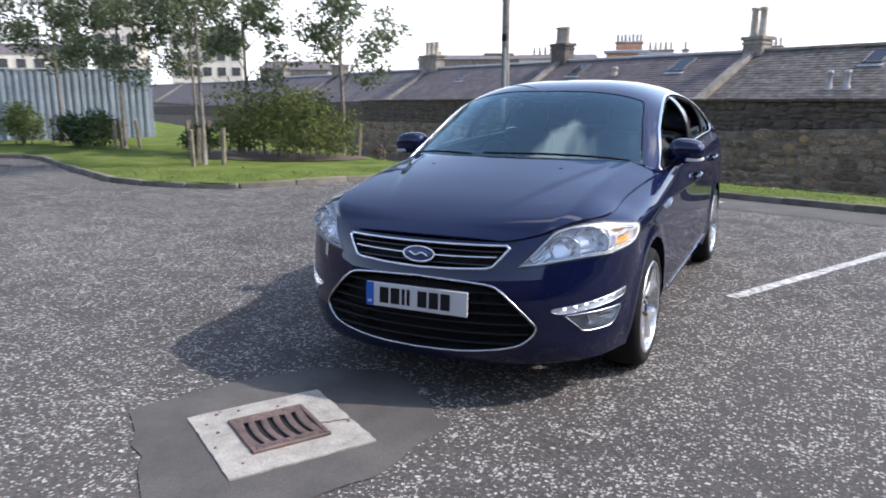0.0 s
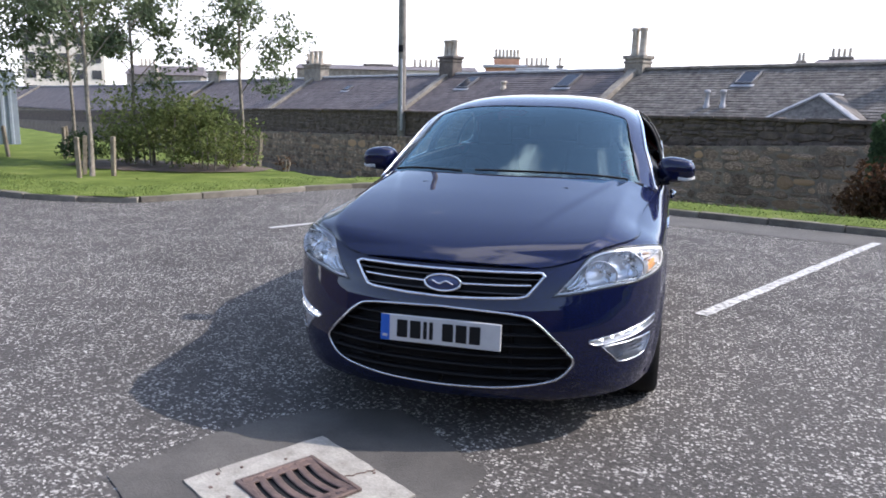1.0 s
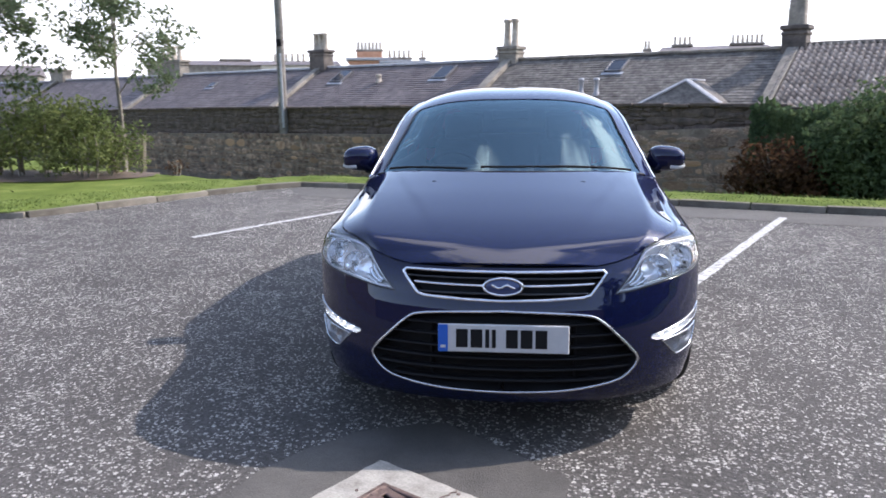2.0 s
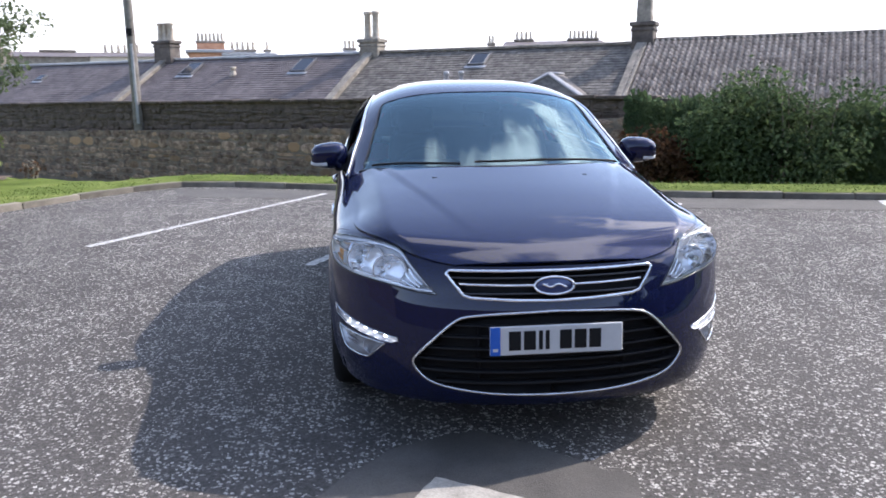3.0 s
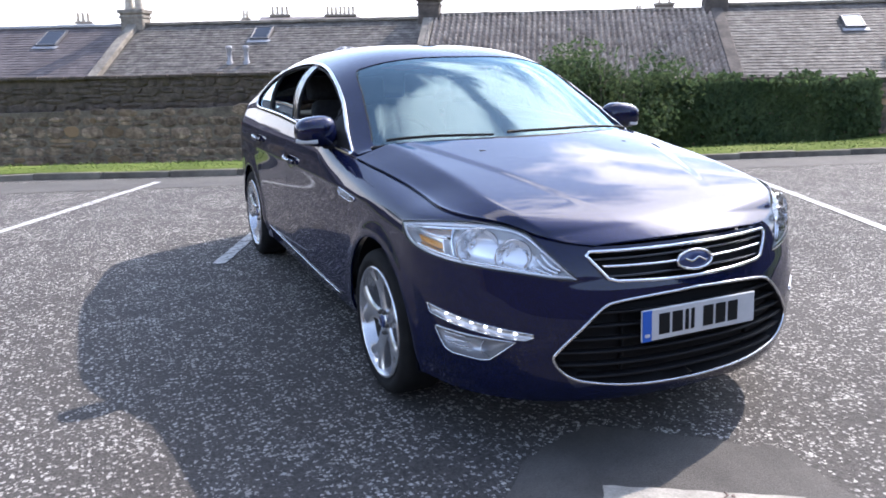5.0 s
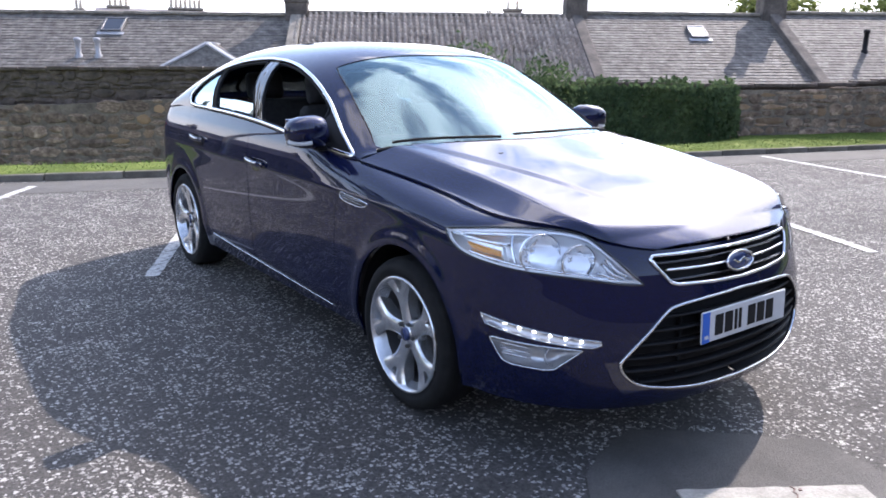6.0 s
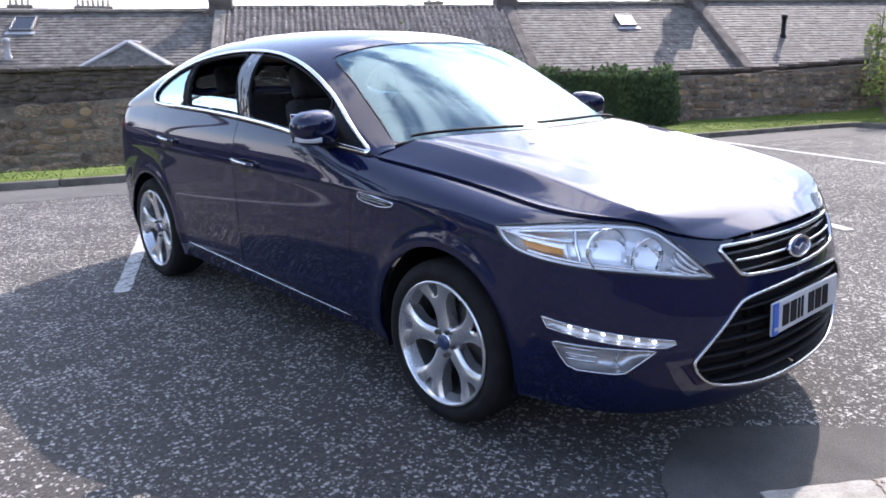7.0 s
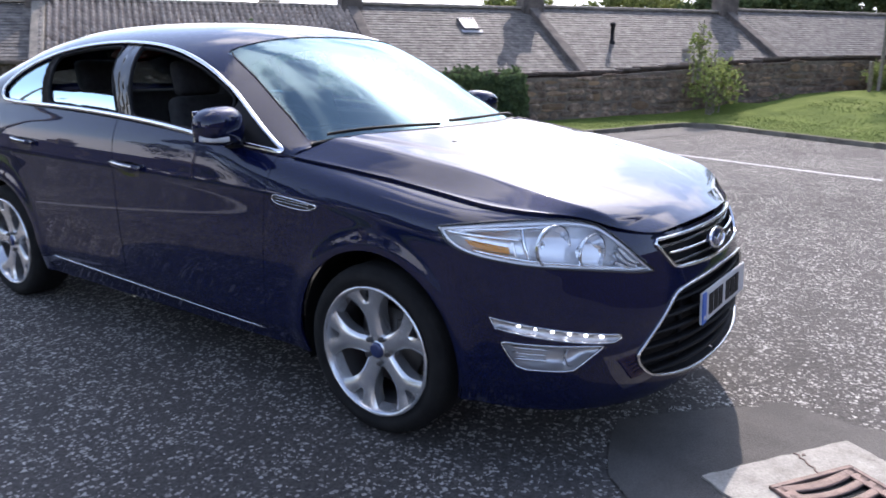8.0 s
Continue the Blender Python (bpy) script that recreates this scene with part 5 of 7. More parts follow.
def crisp_border(ob):
    """Keep the shading of a skin straight right up to its free edges."""
    b2 = bmesh.new()
    b2.from_mesh(ob.data)
    for e in b2.edges:
        e.smooth = len(e.link_faces) == 2
    b2.to_mesh(ob.data)
    b2.free()


def panel(name, fn, P, faces, side, mat, parent, thick=0.012, push=0.0, label="", smooth=True, both=False):
    """A skin with turned-in edges, from a piece of a surface."""
    v = fn(P[:, 0], P[:, 1])
    n = normals(fn, P)
    v = v + n * push
    sides = (1.0, -1.0) if both else (side,)
    V, F = [], []
    for sd in sides:
        o = len(V)
        V.extend(flip(v, sd))
        F.extend(tuple(i + o for i in f) for f in oriented(faces, sd))
        if thick:
            w = flip(v - n * thick, sd)
            for loop in rim_of(faces):
                o2 = len(V)
                idx = list(loop)
                V.extend(w[idx])
                m = len(idx)
                for i in range(m):
                    j = (i + 1) % m
                    q = (o + idx[j], o + idx[i], o2 + i, o2 + j)
                    if P[idx[i]][0] < 1e-6 and P[idx[j]][0] < 1e-6:
                        continue
                    F.append(q if sd > 0 else q[::-1])
    ob = link_mesh(name, V, F, mat, parent, smooth)
    if both:
        bm2 = bmesh.new()
        bm2.from_mesh(ob.data)
        bmesh.ops.remove_doubles(bm2, verts=bm2.verts, dist=0.0006)
        bm2.to_mesh(ob.data)
        bm2.free()
    # keep edges crisp where a skin turns in
    me = ob.data
    if smooth:
        me.polygons.foreach_set("use_smooth", [True] * len(me.polygons))
        bm2 = bmesh.new()
        bm2.from_mesh(me)
        for e in bm2.edges:
            if len(e.link_faces) == 2 and e.calc_face_angle(0) > 0.55:
                e.smooth = False
        bm2.to_mesh(me)
        bm2.free()
    return tagged(ob, label)


def on_shell(poly, lift=0.0, step=0.012, closed=True):
    """Points and normals along an outline on the flanks."""
    d = dense(poly, step, closed)
    p = shell(d[:, 0], d[:, 1])
    n = normals(shell, d)
    return p + n * lift, n


def s_y(y):
    return float(s_of_y(y))


CAR_O, CAR_TURN = (-1.727, 3.10), 0.9
car = thing("parked_car", pose(CAR_O[0], CAR_O[1], 0, 0, 0, CAR_TURN), "dark navy blue family hatchback parked on tarmac, side windows lowered", "car")

HEADLIGHT = np.vstack([smooth_loop([(0.50, 0.664), (0.56, 0.714), (0.63, 0.772), (0.70, 0.822), (0.76, 0.842), (0.85, 0.855), (0.98, 0.859), (1.12, 0.853), (1.25, 0.838), (1.345, 0.822)], 4, False),
                       smooth_loop([(1.345, 0.822), (1.30, 0.778), (1.215, 0.745), (1.03, 0.718), (0.86, 0.703), (0.73, 0.690), (0.60, 0.672), (0.50, 0.664)], 4, False)[1:-1]])
UPPER_GRILLE = [(-0.1, 0.757), (0.2, 0.758), (0.455, 0.760), (0.468, 0.748), (0.385, 0.664), (0.35, 0.655), (0.17, 0.646), (-0.1, 0.642)]
LOWER_GRILLE = np.vstack([[(-0.1, 0.602)], smooth_loop([(0.05, 0.600), (0.22, 0.594), (0.36, 0.582), (0.42, 0.560), (0.50, 0.490), (0.575, 0.415), (0.597, 0.380), (0.575, 0.338), (0.52, 0.298), (0.42, 0.274), (0.25, 0.254), (0.05, 0.247)], 4, False), [(-0.1, 0.246)]])
DRL = dense([(0.668, 0.459), (0.674, 0.471), (0.80, 0.487), (0.96, 0.509), (1.13, 0.534), (1.108, 0.497), (1.0, 0.479), (0.85, 0.459), (0.76, 0.449), (0.70, 0.447)], 0.02)
FOG = dense([(0.735, 0.437), (0.80, 0.441), (1.075, 0.451), (1.088, 0.446), (1.06, 0.400), (1.035, 0.368), (1.0, 0.356), (0.87, 0.352), (0.835, 0.357)], 0.03)


def arch(wy, r=0.382):
    c = s_y(wy)
    return [(c + r * math.cos(a), 0.312 + r * math.sin(a)) for a in np.linspace(-0.6, math.pi + 0.6, 44)]


FRONT_DOOR = [(2.235, 0.262), (2.225, 0.45), (2.205, 0.7), (2.175, 0.92), (2.15, 1.3), (3.285, 1.3), (3.275, 0.9), (3.262, 0.5), (3.25, 0.29)]
REAR_DOOR = [(3.25, 0.29), (3.262, 0.5), (3.275, 0.9), (3.285, 1.3), (4.44, 1.3), (4.42, 1.08), (4.32, 0.92), (4.17, 0.76), (4.06, 0.58), (3.985, 0.42), (3.955, 0.312)]
TAIL_LAMP = smooth_loop([(4.92, 0.99), (5.15, 0.995), (5.5, 0.97), (5.62, 0.86), (5.4, 0.80), (5.15, 0.86), (5.0, 0.93)], 4)

S_ROW = np.unique(np.concatenate([np.linspace(0, 0.43, 40), np.linspace(0.43, 1.36, 92), np.linspace(1.36, 2.1, 50), np.linspace(2.1, s_y(4.45), 150), np.linspace(s_y(4.45), S_END, 60)]).round(6))
T_ROW = np.concatenate([np.linspace(0, 0.88, 54), 1 - 0.12 * (1 - np.linspace(0, 1, 16)[1:]) ** 1.5])


def by_height(P):
    b, t = BOTTOM(P[:, 0]), TOP(P[:, 0])
    return np.stack([P[:, 0], b + (t - b) * P[:, 1]], -1)


flank = cut_surface((shell, by_height), S_ROW, T_ROW, [("headlight", HEADLIGHT), ("upper_grille", UPPER_GRILLE), ("lower_grille", LOWER_GRILLE), ("drl", DRL), ("fog", FOG),
                                                      ("arch_f", arch(WHEEL_F)), ("arch_r", arch(WHEEL_R)), ("front_door", FRONT_DOOR), ("rear_door", REAR_DOOR), ("tail_lamp", TAIL_LAMP)])
P, F = flank["rest"]
body = panel("body", shell, P, F, 1, M_PAINT, car, 0.014, both=True)


DOORS = {}
for nm in ("front_door", "rear_door"):
    P, F = flank[nm]
    Q = shrink(P, F, 0.0028)
    for _, sd in SIDES:
        DOORS[nm, sd] = panel(nm, shell, Q, F, sd, M_PAINT, car, 0.02)

# bonnet
hs = S_ROW[(S_ROW >= 0.43 - 1e-6) & (S_ROW <= 2.1 + 1e-6)]
hu = np.linspace(-1, 1, 161)


gs, gu = np.meshgrid(hs, hu, indexing="ij")
hv = hood(gs.ravel(), gu.ravel() * (1 - 0.0012 / np.maximum(shell(gs.ravel(), TOP(gs.ravel()))[:, 0], 0.2)))
nu = len(hu)
hf = [(i * nu + j, i * nu + j + 1, (i + 1) * nu + j + 1, (i + 1) * nu + j) for i in range(len(hs) - 1) for j in range(nu - 1)]
ob = link_mesh("bonnet", hv, [f[::-1] for f in hf], M_PAINT, car, True)
crisp_border(ob)
ob.modifiers.new("thickness", "SOLIDIFY").thickness = 0.012
ob.modifiers["thickness"].offset = -1.0

# glasshouse and roof
CY = np.interp(S_ROW[(S_ROW >= 2.1 - 1e-6) & (S_ROW <= s_y(4.45) + 1e-6)], GRID_S[(GRID_S > 1.2) & (GRID_S < S_END - 0.6)], GY[(GRID_S > 1.2) & (GRID_S < S_END - 0.6)])
CA = np.linspace(0, 1, 60) ** 1.15


def cabin_param(kind, pts):
    """Outline points (side view y, z or plan view x, y) as the glasshouse's own parameters."""
    gy, ga = np.meshgrid(np.linspace(1.5, 4.45, 240), np.linspace(0, 1, 240), indexing="ij")
    g = cabin(gy, ga)
    q = g[..., 1:3] if kind == "side" else g[..., 0:2]
    out = []
    for p in pts:
        d = (q[..., 0] - p[0]) ** 2 + (q[..., 1] - p[1]) ** 2
        i = np.unravel_index(np.argmin(d), d.shape)
        out.append((gy[i], ga[i]))
    return np.array(out)


DLO_TOP = [(1.52, 1.004), (1.66, 1.078), (1.81, 1.172), (1.96, 1.258), (2.14, 1.340), (2.35, 1.400), (2.58, 1.434), (2.85, 1.447), (3.10, 1.438), (3.35, 1.407), (3.58, 1.350), (3.76, 1.274), (3.84, 1.218), (3.858, 1.188)]
dlo_top = smooth_loop(DLO_TOP, 4, False)
dlo_base_y = [3.85, 3.81, 3.6, 3.3, 3.0, 2.7, 2.4, 2.1, 1.8, 1.56]
dlo_base = [(y, float(TOP(s_y(y))) + (0.034 if y > 3.84 else 0.018 if y > 3.7 else 0.013)) for y in dlo_base_y]
DLO_SIDE = np.vstack([dlo_top, dlo_base])
DLO = cabin_param("side", DLO_SIDE)


def cut_dlo(y0, y1, lean0=0.0, lean1=0.0, inset=0.0):
    """The part of the side opening between two leaning uprights, in side view."""
    t = np.array(dlo_top)
    b = np.array(dlo_base)[::-1]
    n = 40
    ys = np.linspace(0, 1, n)

    def bound(y):
        return float(np.interp(y, t[:, 0], t[:, 1])) - inset, float(np.interp(y, b[:, 0], b[:, 1])) + inset
    up, lo = [], []
    for q in ys:
        y = y0 + (y1 - y0) * q
        hi, _ = bound(min(max(y + (lean0 * (1 - q) + lean1 * q), t[0, 0]), t[-1, 0]))
        up.append((min(y + lean0 * (1 - q) + lean1 * q, t[-1, 0]), hi))
        _, l2 = bound(y)
        lo.append((y, l2))
    return np.array(up + lo[::-1])


FRONT_WIN = cut_dlo(1.865, 2.545, 0.02, 0.145, 0.012)
REAR_WIN = cut_dlo(2.675, 3.34, 0.175, 0.06, 0.012)
QUARTER = cut_dlo(3.42, 3.80, 0.055, 0.03, 0.012)
# windscreen: in glasshouse parameters, from the scuttle up along the pillar to the header
SCREEN = np.array([(1.525, 1.0), (1.525, 0.75), (1.525, 0.5), (1.528, 0.36), (1.545, 0.335), (1.68, 0.386), (1.94, 0.462), (2.12, 0.508), (2.172, 0.524), (2.186, 0.555), (2.178, 0.75), (2.172, 1.0), (2.172, 1.2), (1.525, 1.2)])
BACKLIGHT = np.array([(3.62, 1.2), (3.62, 0.62), (3.68, 0.54), (4.0, 0.47), (4.3, 0.40), (4.385, 0.46), (4.40, 0.6), (4.40, 1.2)])
cab = cut_surface((cabin, None), CY, CA, [("dlo", DLO), ("screen", SCREEN), ("backlight", BACKLIGHT)], (1.0, 0.7))
P, F = cab["rest"]
F = F[:, ::-1]


def cab_normals(P):
    a = cabin(P[:, 0] + 2e-3, P[:, 1]) - cabin(P[:, 0] - 2e-3, P[:, 1])
    hi, lo = np.minimum(P[:, 1] + 3e-3, 1), np.maximum(P[:, 1] - 3e-3, 0.0)
    b = cabin(P[:, 0], hi) - cabin(P[:, 0], lo)
    n = np.cross(a, b)
    return n / (np.linalg.norm(n, axis=1)[:, None] + 1e-12)


def cab_panel(name, P, faces, side, mat, parent, thick=0.0, push=0.0, both=False, label=""):
    v = cabin(P[:, 0], P[:, 1])
    n = cab_normals(P)
    n = n * np.where((n[:, 0:1] * v[:, 0:1] + n[:, 2:3]) < 0, -1, 1)
    v = v + n * push
    V, Fs = [], []
    for sd in ((1.0, -1.0) if both else (side,)):
        o = len(V)
        V.extend(flip(v, sd))
        Fs.extend(tuple(i + o for i in f) for f in oriented(faces, sd))
    ob = link_mesh(name, V, Fs, mat, parent, True)
    bm2 = bmesh.new()
    bm2.from_mesh(ob.data)
    bmesh.ops.remove_doubles(bm2, verts=bm2.verts, dist=0.0006)
    bmesh.ops.recalc_face_normals(bm2, faces=bm2.faces)
    up = sum(f.normal.z * f.calc_area() for f in bm2.faces)
    if up < 0:
        bmesh.ops.reverse_faces(bm2, faces=bm2.faces)
    bm2.to_mesh(ob.data)
    bm2.free()
    ob.data.polygons.foreach_set("use_smooth", [True] * len(ob.data.polygons))
    if thick:
        crisp_border(ob)
        md = ob.modifiers.new("thickness", "SOLIDIFY")
        md.thickness, md.offset = thick, -1.0
    return tagged(ob, label)


cab_panel("roof", P, F, 1, M_PAINT, car, 0.03, both=True)
cab_panel("windscreen", *cab["screen"], 1, M_SCREEN, car, 0, -0.004, True, "tinted windscreen reflecting the clouds")
cab_panel("rear_window", *cab["backlight"], 1, M_SIDEGLASS, car, 0, -0.004, True)

# dark rubber seal along each windscreen pillar
for sd in (1.0, -1.0):
    q = np.array(smooth_loop([(1.56, 0.337), (1.68, 0.386), (1.81, 0.425), (1.94, 0.462), (2.12, 0.512), (2.178, 0.548)], 6, False))
    v = cabin(q[:, 0], q[:, 1])
    n = cab_normals(q)
    n = n * np.where((n[:, 0:1] * v[:, 0:1] + n[:, 2:3]) < 0, -1, 1)
    link_mesh("pillar_seal", *sweep(flip(v + n * 0.004, sd), 0.006, 0.005, up=flip(n, sd), taper=np.interp(np.linspace(0, 1, len(v)), (0, 0.15, 0.8, 1), (0.4, 1, 1, 0.2))), M_BLACK, car, True)

# tailgate deck between the rear window's foot and the rear outline
da = np.linspace(0, 1, 40)
top_edge = cabin(np.full(40, 4.45), da)
ss_rear = np.linspace(s_y(4.45), S_END, 40)
low_edge = shell(ss_rear, TOP(ss_rear))
dv, df = [], []
for sd in (1.0, -1.0):
    o = len(dv)
    for k in range(7):
        w = k / 6
        q = top_edge * (1 - w) + low_edge * w
        q[:, 2] += 0.012 * math.sin(w * math.pi)
        dv.extend(flip(q, sd))
    for k in range(6):
        for i in range(39):
            f = (o + k * 40 + i, o + k * 40 + i + 1, o + (k + 1) * 40 + i + 1, o + (k + 1) * 40 + i)
            df.append(f if sd < 0 else f[::-1])
link_mesh("tailgate", dv, df, M_PAINT, car, True)


# side glass, pillars, chrome surround
def cab_strip(name, side_pts, sd, width, height, mat, parent, lift=0.004, closed=True, up_out=True, label=""):
    pr = cabin_param("side", dense(side_pts, 0.02, closed))
    p = cabin(pr[:, 0], pr[:, 1])
    # rounder line than the lookup grid
    for _ in range(3):
        q = p.copy()
        if closed:
            q = (np.roll(p, 1, 0) + 2 * p + np.roll(p, -1, 0)) / 4
        else:
            q[1:-1] = (p[:-2] + 2 * p[1:-1] + p[2:]) / 4
        p = q
    n = cab_normals(pr)
    n[:, 0] = np.abs(n[:, 0])
    v, f = sweep(flip(p + n * lift, sd), width, height, up=flip(n, sd), closed=closed)
    return tagged(link_mesh(name, v, f, mat, parent, True), label)


def region_patch(name, poly_side, sd, mat, parent, push, label="", rows=14):
    """A pane that fills an outline in side view, on the glasshouse's surface."""
    n = len(poly_side) // 2
    up, lo = poly_side[:n], poly_side[n:][::-1]
    V, Fc = [], []
    for k in range(rows + 1):
        w = k / rows
        row = up * (1 - w) + lo * w
        pr = cabin_param("side", row[::3])
        p = cabin(pr[:, 0], pr[:, 1])
        nn = cab_normals(pr)
        nn[:, 0] = np.abs(nn[:, 0])
        V.extend(flip(p + nn * push, sd))
    m = len(up[::3])
    for k in range(rows):
        for i in range(m - 1):
            f = (k * m + i, k * m + i + 1, (k + 1) * m + i + 1, (k + 1) * m + i)
            Fc.append(f if sd > 0 else f[::-1])
    return tagged(link_mesh(name, V, Fc, mat, parent, True), label)


for nm, sd in SIDES:
    cab_strip("window_trim", DLO_SIDE, sd, 0.020, 0.012, M_CHROME, car, label="bright chrome window surround")
    # door pillars fill the opening between the panes
    pil_b = cut_dlo(2.555, 2.665, 0.145, 0.175, 0.004)
    region_patch("pillar", pil_b, sd, M_GLOSSBLACK, car, -0.006, "gloss black centre pillar")
    pil_c = cut_dlo(3.35, 3.41, 0.06, 0.055, 0.004)
    region_patch("pillar", pil_c, sd, M_BLACK, car, -0.008)
    sail = cut_dlo(1.53, 1.855, 0.03, 0.02, 0.002)
    region_patch("mirror_sail", sail, sd, M_BLACK, DOORS["front_door", sd], -0.006)
    region_patch("quarter_window", QUARTER, sd, M_SIDEGLASS, car, -0.01, "fixed tinted quarter window")
    half = REAR_WIN.copy()
    n2 = len(half) // 2
    lo = half[n2:][::-1]
    half[:n2] = lo + (half[:n2] - lo) * 0.26
    region_patch("side_window", half, sd, M_SIDEGLASS, DOORS["rear_door", sd], -0.018, "half-lowered rear window")
    # rubber frames round the lowered windows
    for nmw, poly, door in (("window_seal", FRONT_WIN, "front_door"), ("window_seal", REAR_WIN, "rear_door")):
        cab_strip(nmw, poly, sd, 0.010, 0.018, M_BLACK, DOORS[door, sd], -0.012)

# lamps
def lamp_cell(name, region, depth, sd, mat, parent, label=""):
    """Housing behind a lamp's lens: a bowl pressed in from its rim."""
    P, F = flank[region]
    v, n = shell(P[:, 0], P[:, 1]), normals(shell, P)
    rim = set(i for lp in rim_of(F) for i in lp)
    push = np.array([0.0015 if i in rim else 1.0 for i in range(len(P))])
    dist = np.full(len(P), depth)
    edge = P[list(rim)]
    for i in range(len(P)):
        d = np.min(np.hypot(*(edge - P[i]).T))
        dist[i] = depth * min(1.0, d / 0.028) ** 0.7
    v = v - n * (dist[:, None] + 0.004)
    return tagged(link_mesh(name, flip(v, sd), oriented(F, sd), mat, parent, True), label)


def disc_lamp(s, z, r, depth, sd, mat, parent, name, back=0.03, n_seg=28, squash=1.0):
    """A round bowl reflector with a rim, let into the flank at s, z, facing forwards."""
    q = shell(np.array([s]), np.array([z]))[0]
    nn = normals(shell, np.array([(s, z)]))[0]
    face = np.array((nn[0] * 0.35, -1.0, 0.05))
    face /= np.linalg.norm(face)
    prof = [(r * 1.08, 0.004), (r * 1.08, 0.012), (r, 0.012), (r * 0.93, 0.0), (r * 0.72, -depth * 0.55), (r * 0.4, -depth * 0.9), (r * 0.22, -depth), (r * 0.22, -depth * 0.75), (0.001, -depth * 0.7)]
    v, f = lathe(prof, n_seg)
    m = Vector(face).to_track_quat("Z", "Y").to_matrix()
    pos = q - nn * back
    rnd = random.Random(int(s * 1000) + n_seg)
    v = [(a * k, b * k, c + h) for (a, b, c), k, h in ((q, rnd.uniform(0.955, 1.035), rnd.uniform(-0.003, 0.003)) if q[2] < -0.001 else (q, 1.0, 0.0) for q in v)]
    pts = [np.array(m @ Vector((a * squash, b, c))) + pos for a, b, c in v]
    rv, rf = lathe([(r * 1.05, 0.008), (r * 1.06, 0.013), (r * 1.02, 0.015), (r * 0.99, 0.010)], n_seg)
    link_mesh("bezel", flip([np.array(m @ Vector((a * squash, b, c))) + pos for a, b, c in rv], sd), [x if sd > 0 else x[::-1] for x in rf], M_SATIN, parent, True)
    return link_mesh(name, flip(pts, sd), [x if sd > 0 else x[::-1] for x in f], mat, parent)


for nm, sd in SIDES:
    P, F = flank["headlight"]
    head = panel("headlight", shell, P, F, sd, M_LENS, car, 0, 0.001, "clear headlight with bright silver inside")
    lamp_cell("housing", "headlight", 0.055, sd, M_LAMPSILVER, head)
    disc_lamp(0.915, 0.783, 0.070, 0.045, sd, M_REFLECTOR, head, "reflector", 0.034, squash=1.12)
    disc_lamp(0.760, 0.755, 0.062, 0.045, sd, M_REFLECTOR, head, "reflector", 0.032, squash=1.1)
    # amber turn lamp in the outer end, with a chrome rib
    amb = [(1.07, 0.752), (1.075, 0.776), (1.19, 0.787), (1.245, 0.790), (1.215, 0.768), (1.15, 0.757)]
    p, n = on_shell(amb, -0.036, 0.02)
    c = p.mean(0) - n.mean(0) * 0.002
    V = [*p, *(p - n * 0.03), c + n.mean(0) * 0.004]
    k = len(p)
    Fc = [(i, (i + 1) % k, 2 * k) for i in range(k)] + [(i, (i + 1) % k, k + (i + 1) % k, k + i) for i in range(k)]
    link_mesh("indicator", flip(np.array(V), sd), Fc, M_AMBER, head)
    p, n = on_shell([(1.045, 0.742), (1.052, 0.765), (1.06, 0.792)], -0.026, 0.012, False)
    link_mesh("divider", *sweep(flip(p, sd), 0.008, 0.042, up=flip(n, sd)), M_LAMPSILVER, head)
    for rib in ([(1.0, 0.735), (1.02, 0.79), (1.03, 0.838)], [(1.30, 0.812), (1.16, 0.806), (1.03, 0.80)], [(0.58, 0.690), (0.63, 0.712), (0.665, 0.745)], [(0.57, 0.700), (0.61, 0.722), (0.65, 0.762)], [(0.60, 0.684), (0.64, 0.698), (0.68, 0.715)], [(0.64, 0.69), (0.80, 0.712), (1.0, 0.732), (1.2, 0.757)], [(1.28, 0.818), (1.1, 0.835), (0.9, 0.843)]):
        p, n = on_shell(smooth_loop(rib, 5, False), -0.02, 0.02, False)
        link_mesh("rib", *sweep(flip(p, sd), 0.012, 0.03, up=flip(n, sd)), M_REFLECTOR, head, True)
    mid = np.array(HEADLIGHT).mean(0)
    p, n = on_shell(mid + (np.array(HEADLIGHT) - mid) * np.array((0.955, 0.90)), -0.010, 0.012)
    link_mesh("bezel", *sweep(flip(p, sd), 0.012, 0.012, up=flip(n, sd), closed=True, n=6), M_LAMPSILVER, head, True)
    p, n = on_shell(HEADLIGHT, -0.002, 0.012)
    link_mesh("seal", *sweep(flip(p, sd), 0.008, 0.008, up=flip(n, sd), closed=True, n=6), M_GLOSSBLACK, head, True)
    # day lamp strip with six lit diodes
    P, F = flank["drl"]
    drl = panel("day_lamp", shell, P, F, sd, M_LENS, car, 0, 0.003, "lit white LED strip in a chrome frame")
    lamp_cell("housing", "drl", 0.022, sd, M_FOGSILVER, drl)
    for i in range(6):
        s = 0.740 + 0.058 * i
        z = 0.4675 + 0.0085 * i
        p, n = on_shell([(s - 0.005, z - 0.0035), (s + 0.005, z - 0.0028), (s + 0.0042, z + 0.0035), (s - 0.0042, z + 0.0028)], -0.006, 0.02)
        k = len(p)
        V = [*p, *(p - n * 0.012), p.mean(0) + n.mean(0) * 0.003]
        Fc = [(j, (j + 1) % k, 2 * k) for j in range(k)] + [(j, (j + 1) % k, k + (j + 1) % k, k + j) for j in range(k)]
        link_mesh("led", flip(np.array(V), sd), Fc, M_LED, drl)
    p, n = on_shell(DRL, 0.001, 0.012)
    link_mesh("frame", *sweep(flip(p, sd), 0.005, 0.006, up=flip(n, sd), closed=True, n=6), M_SATIN, drl, True)
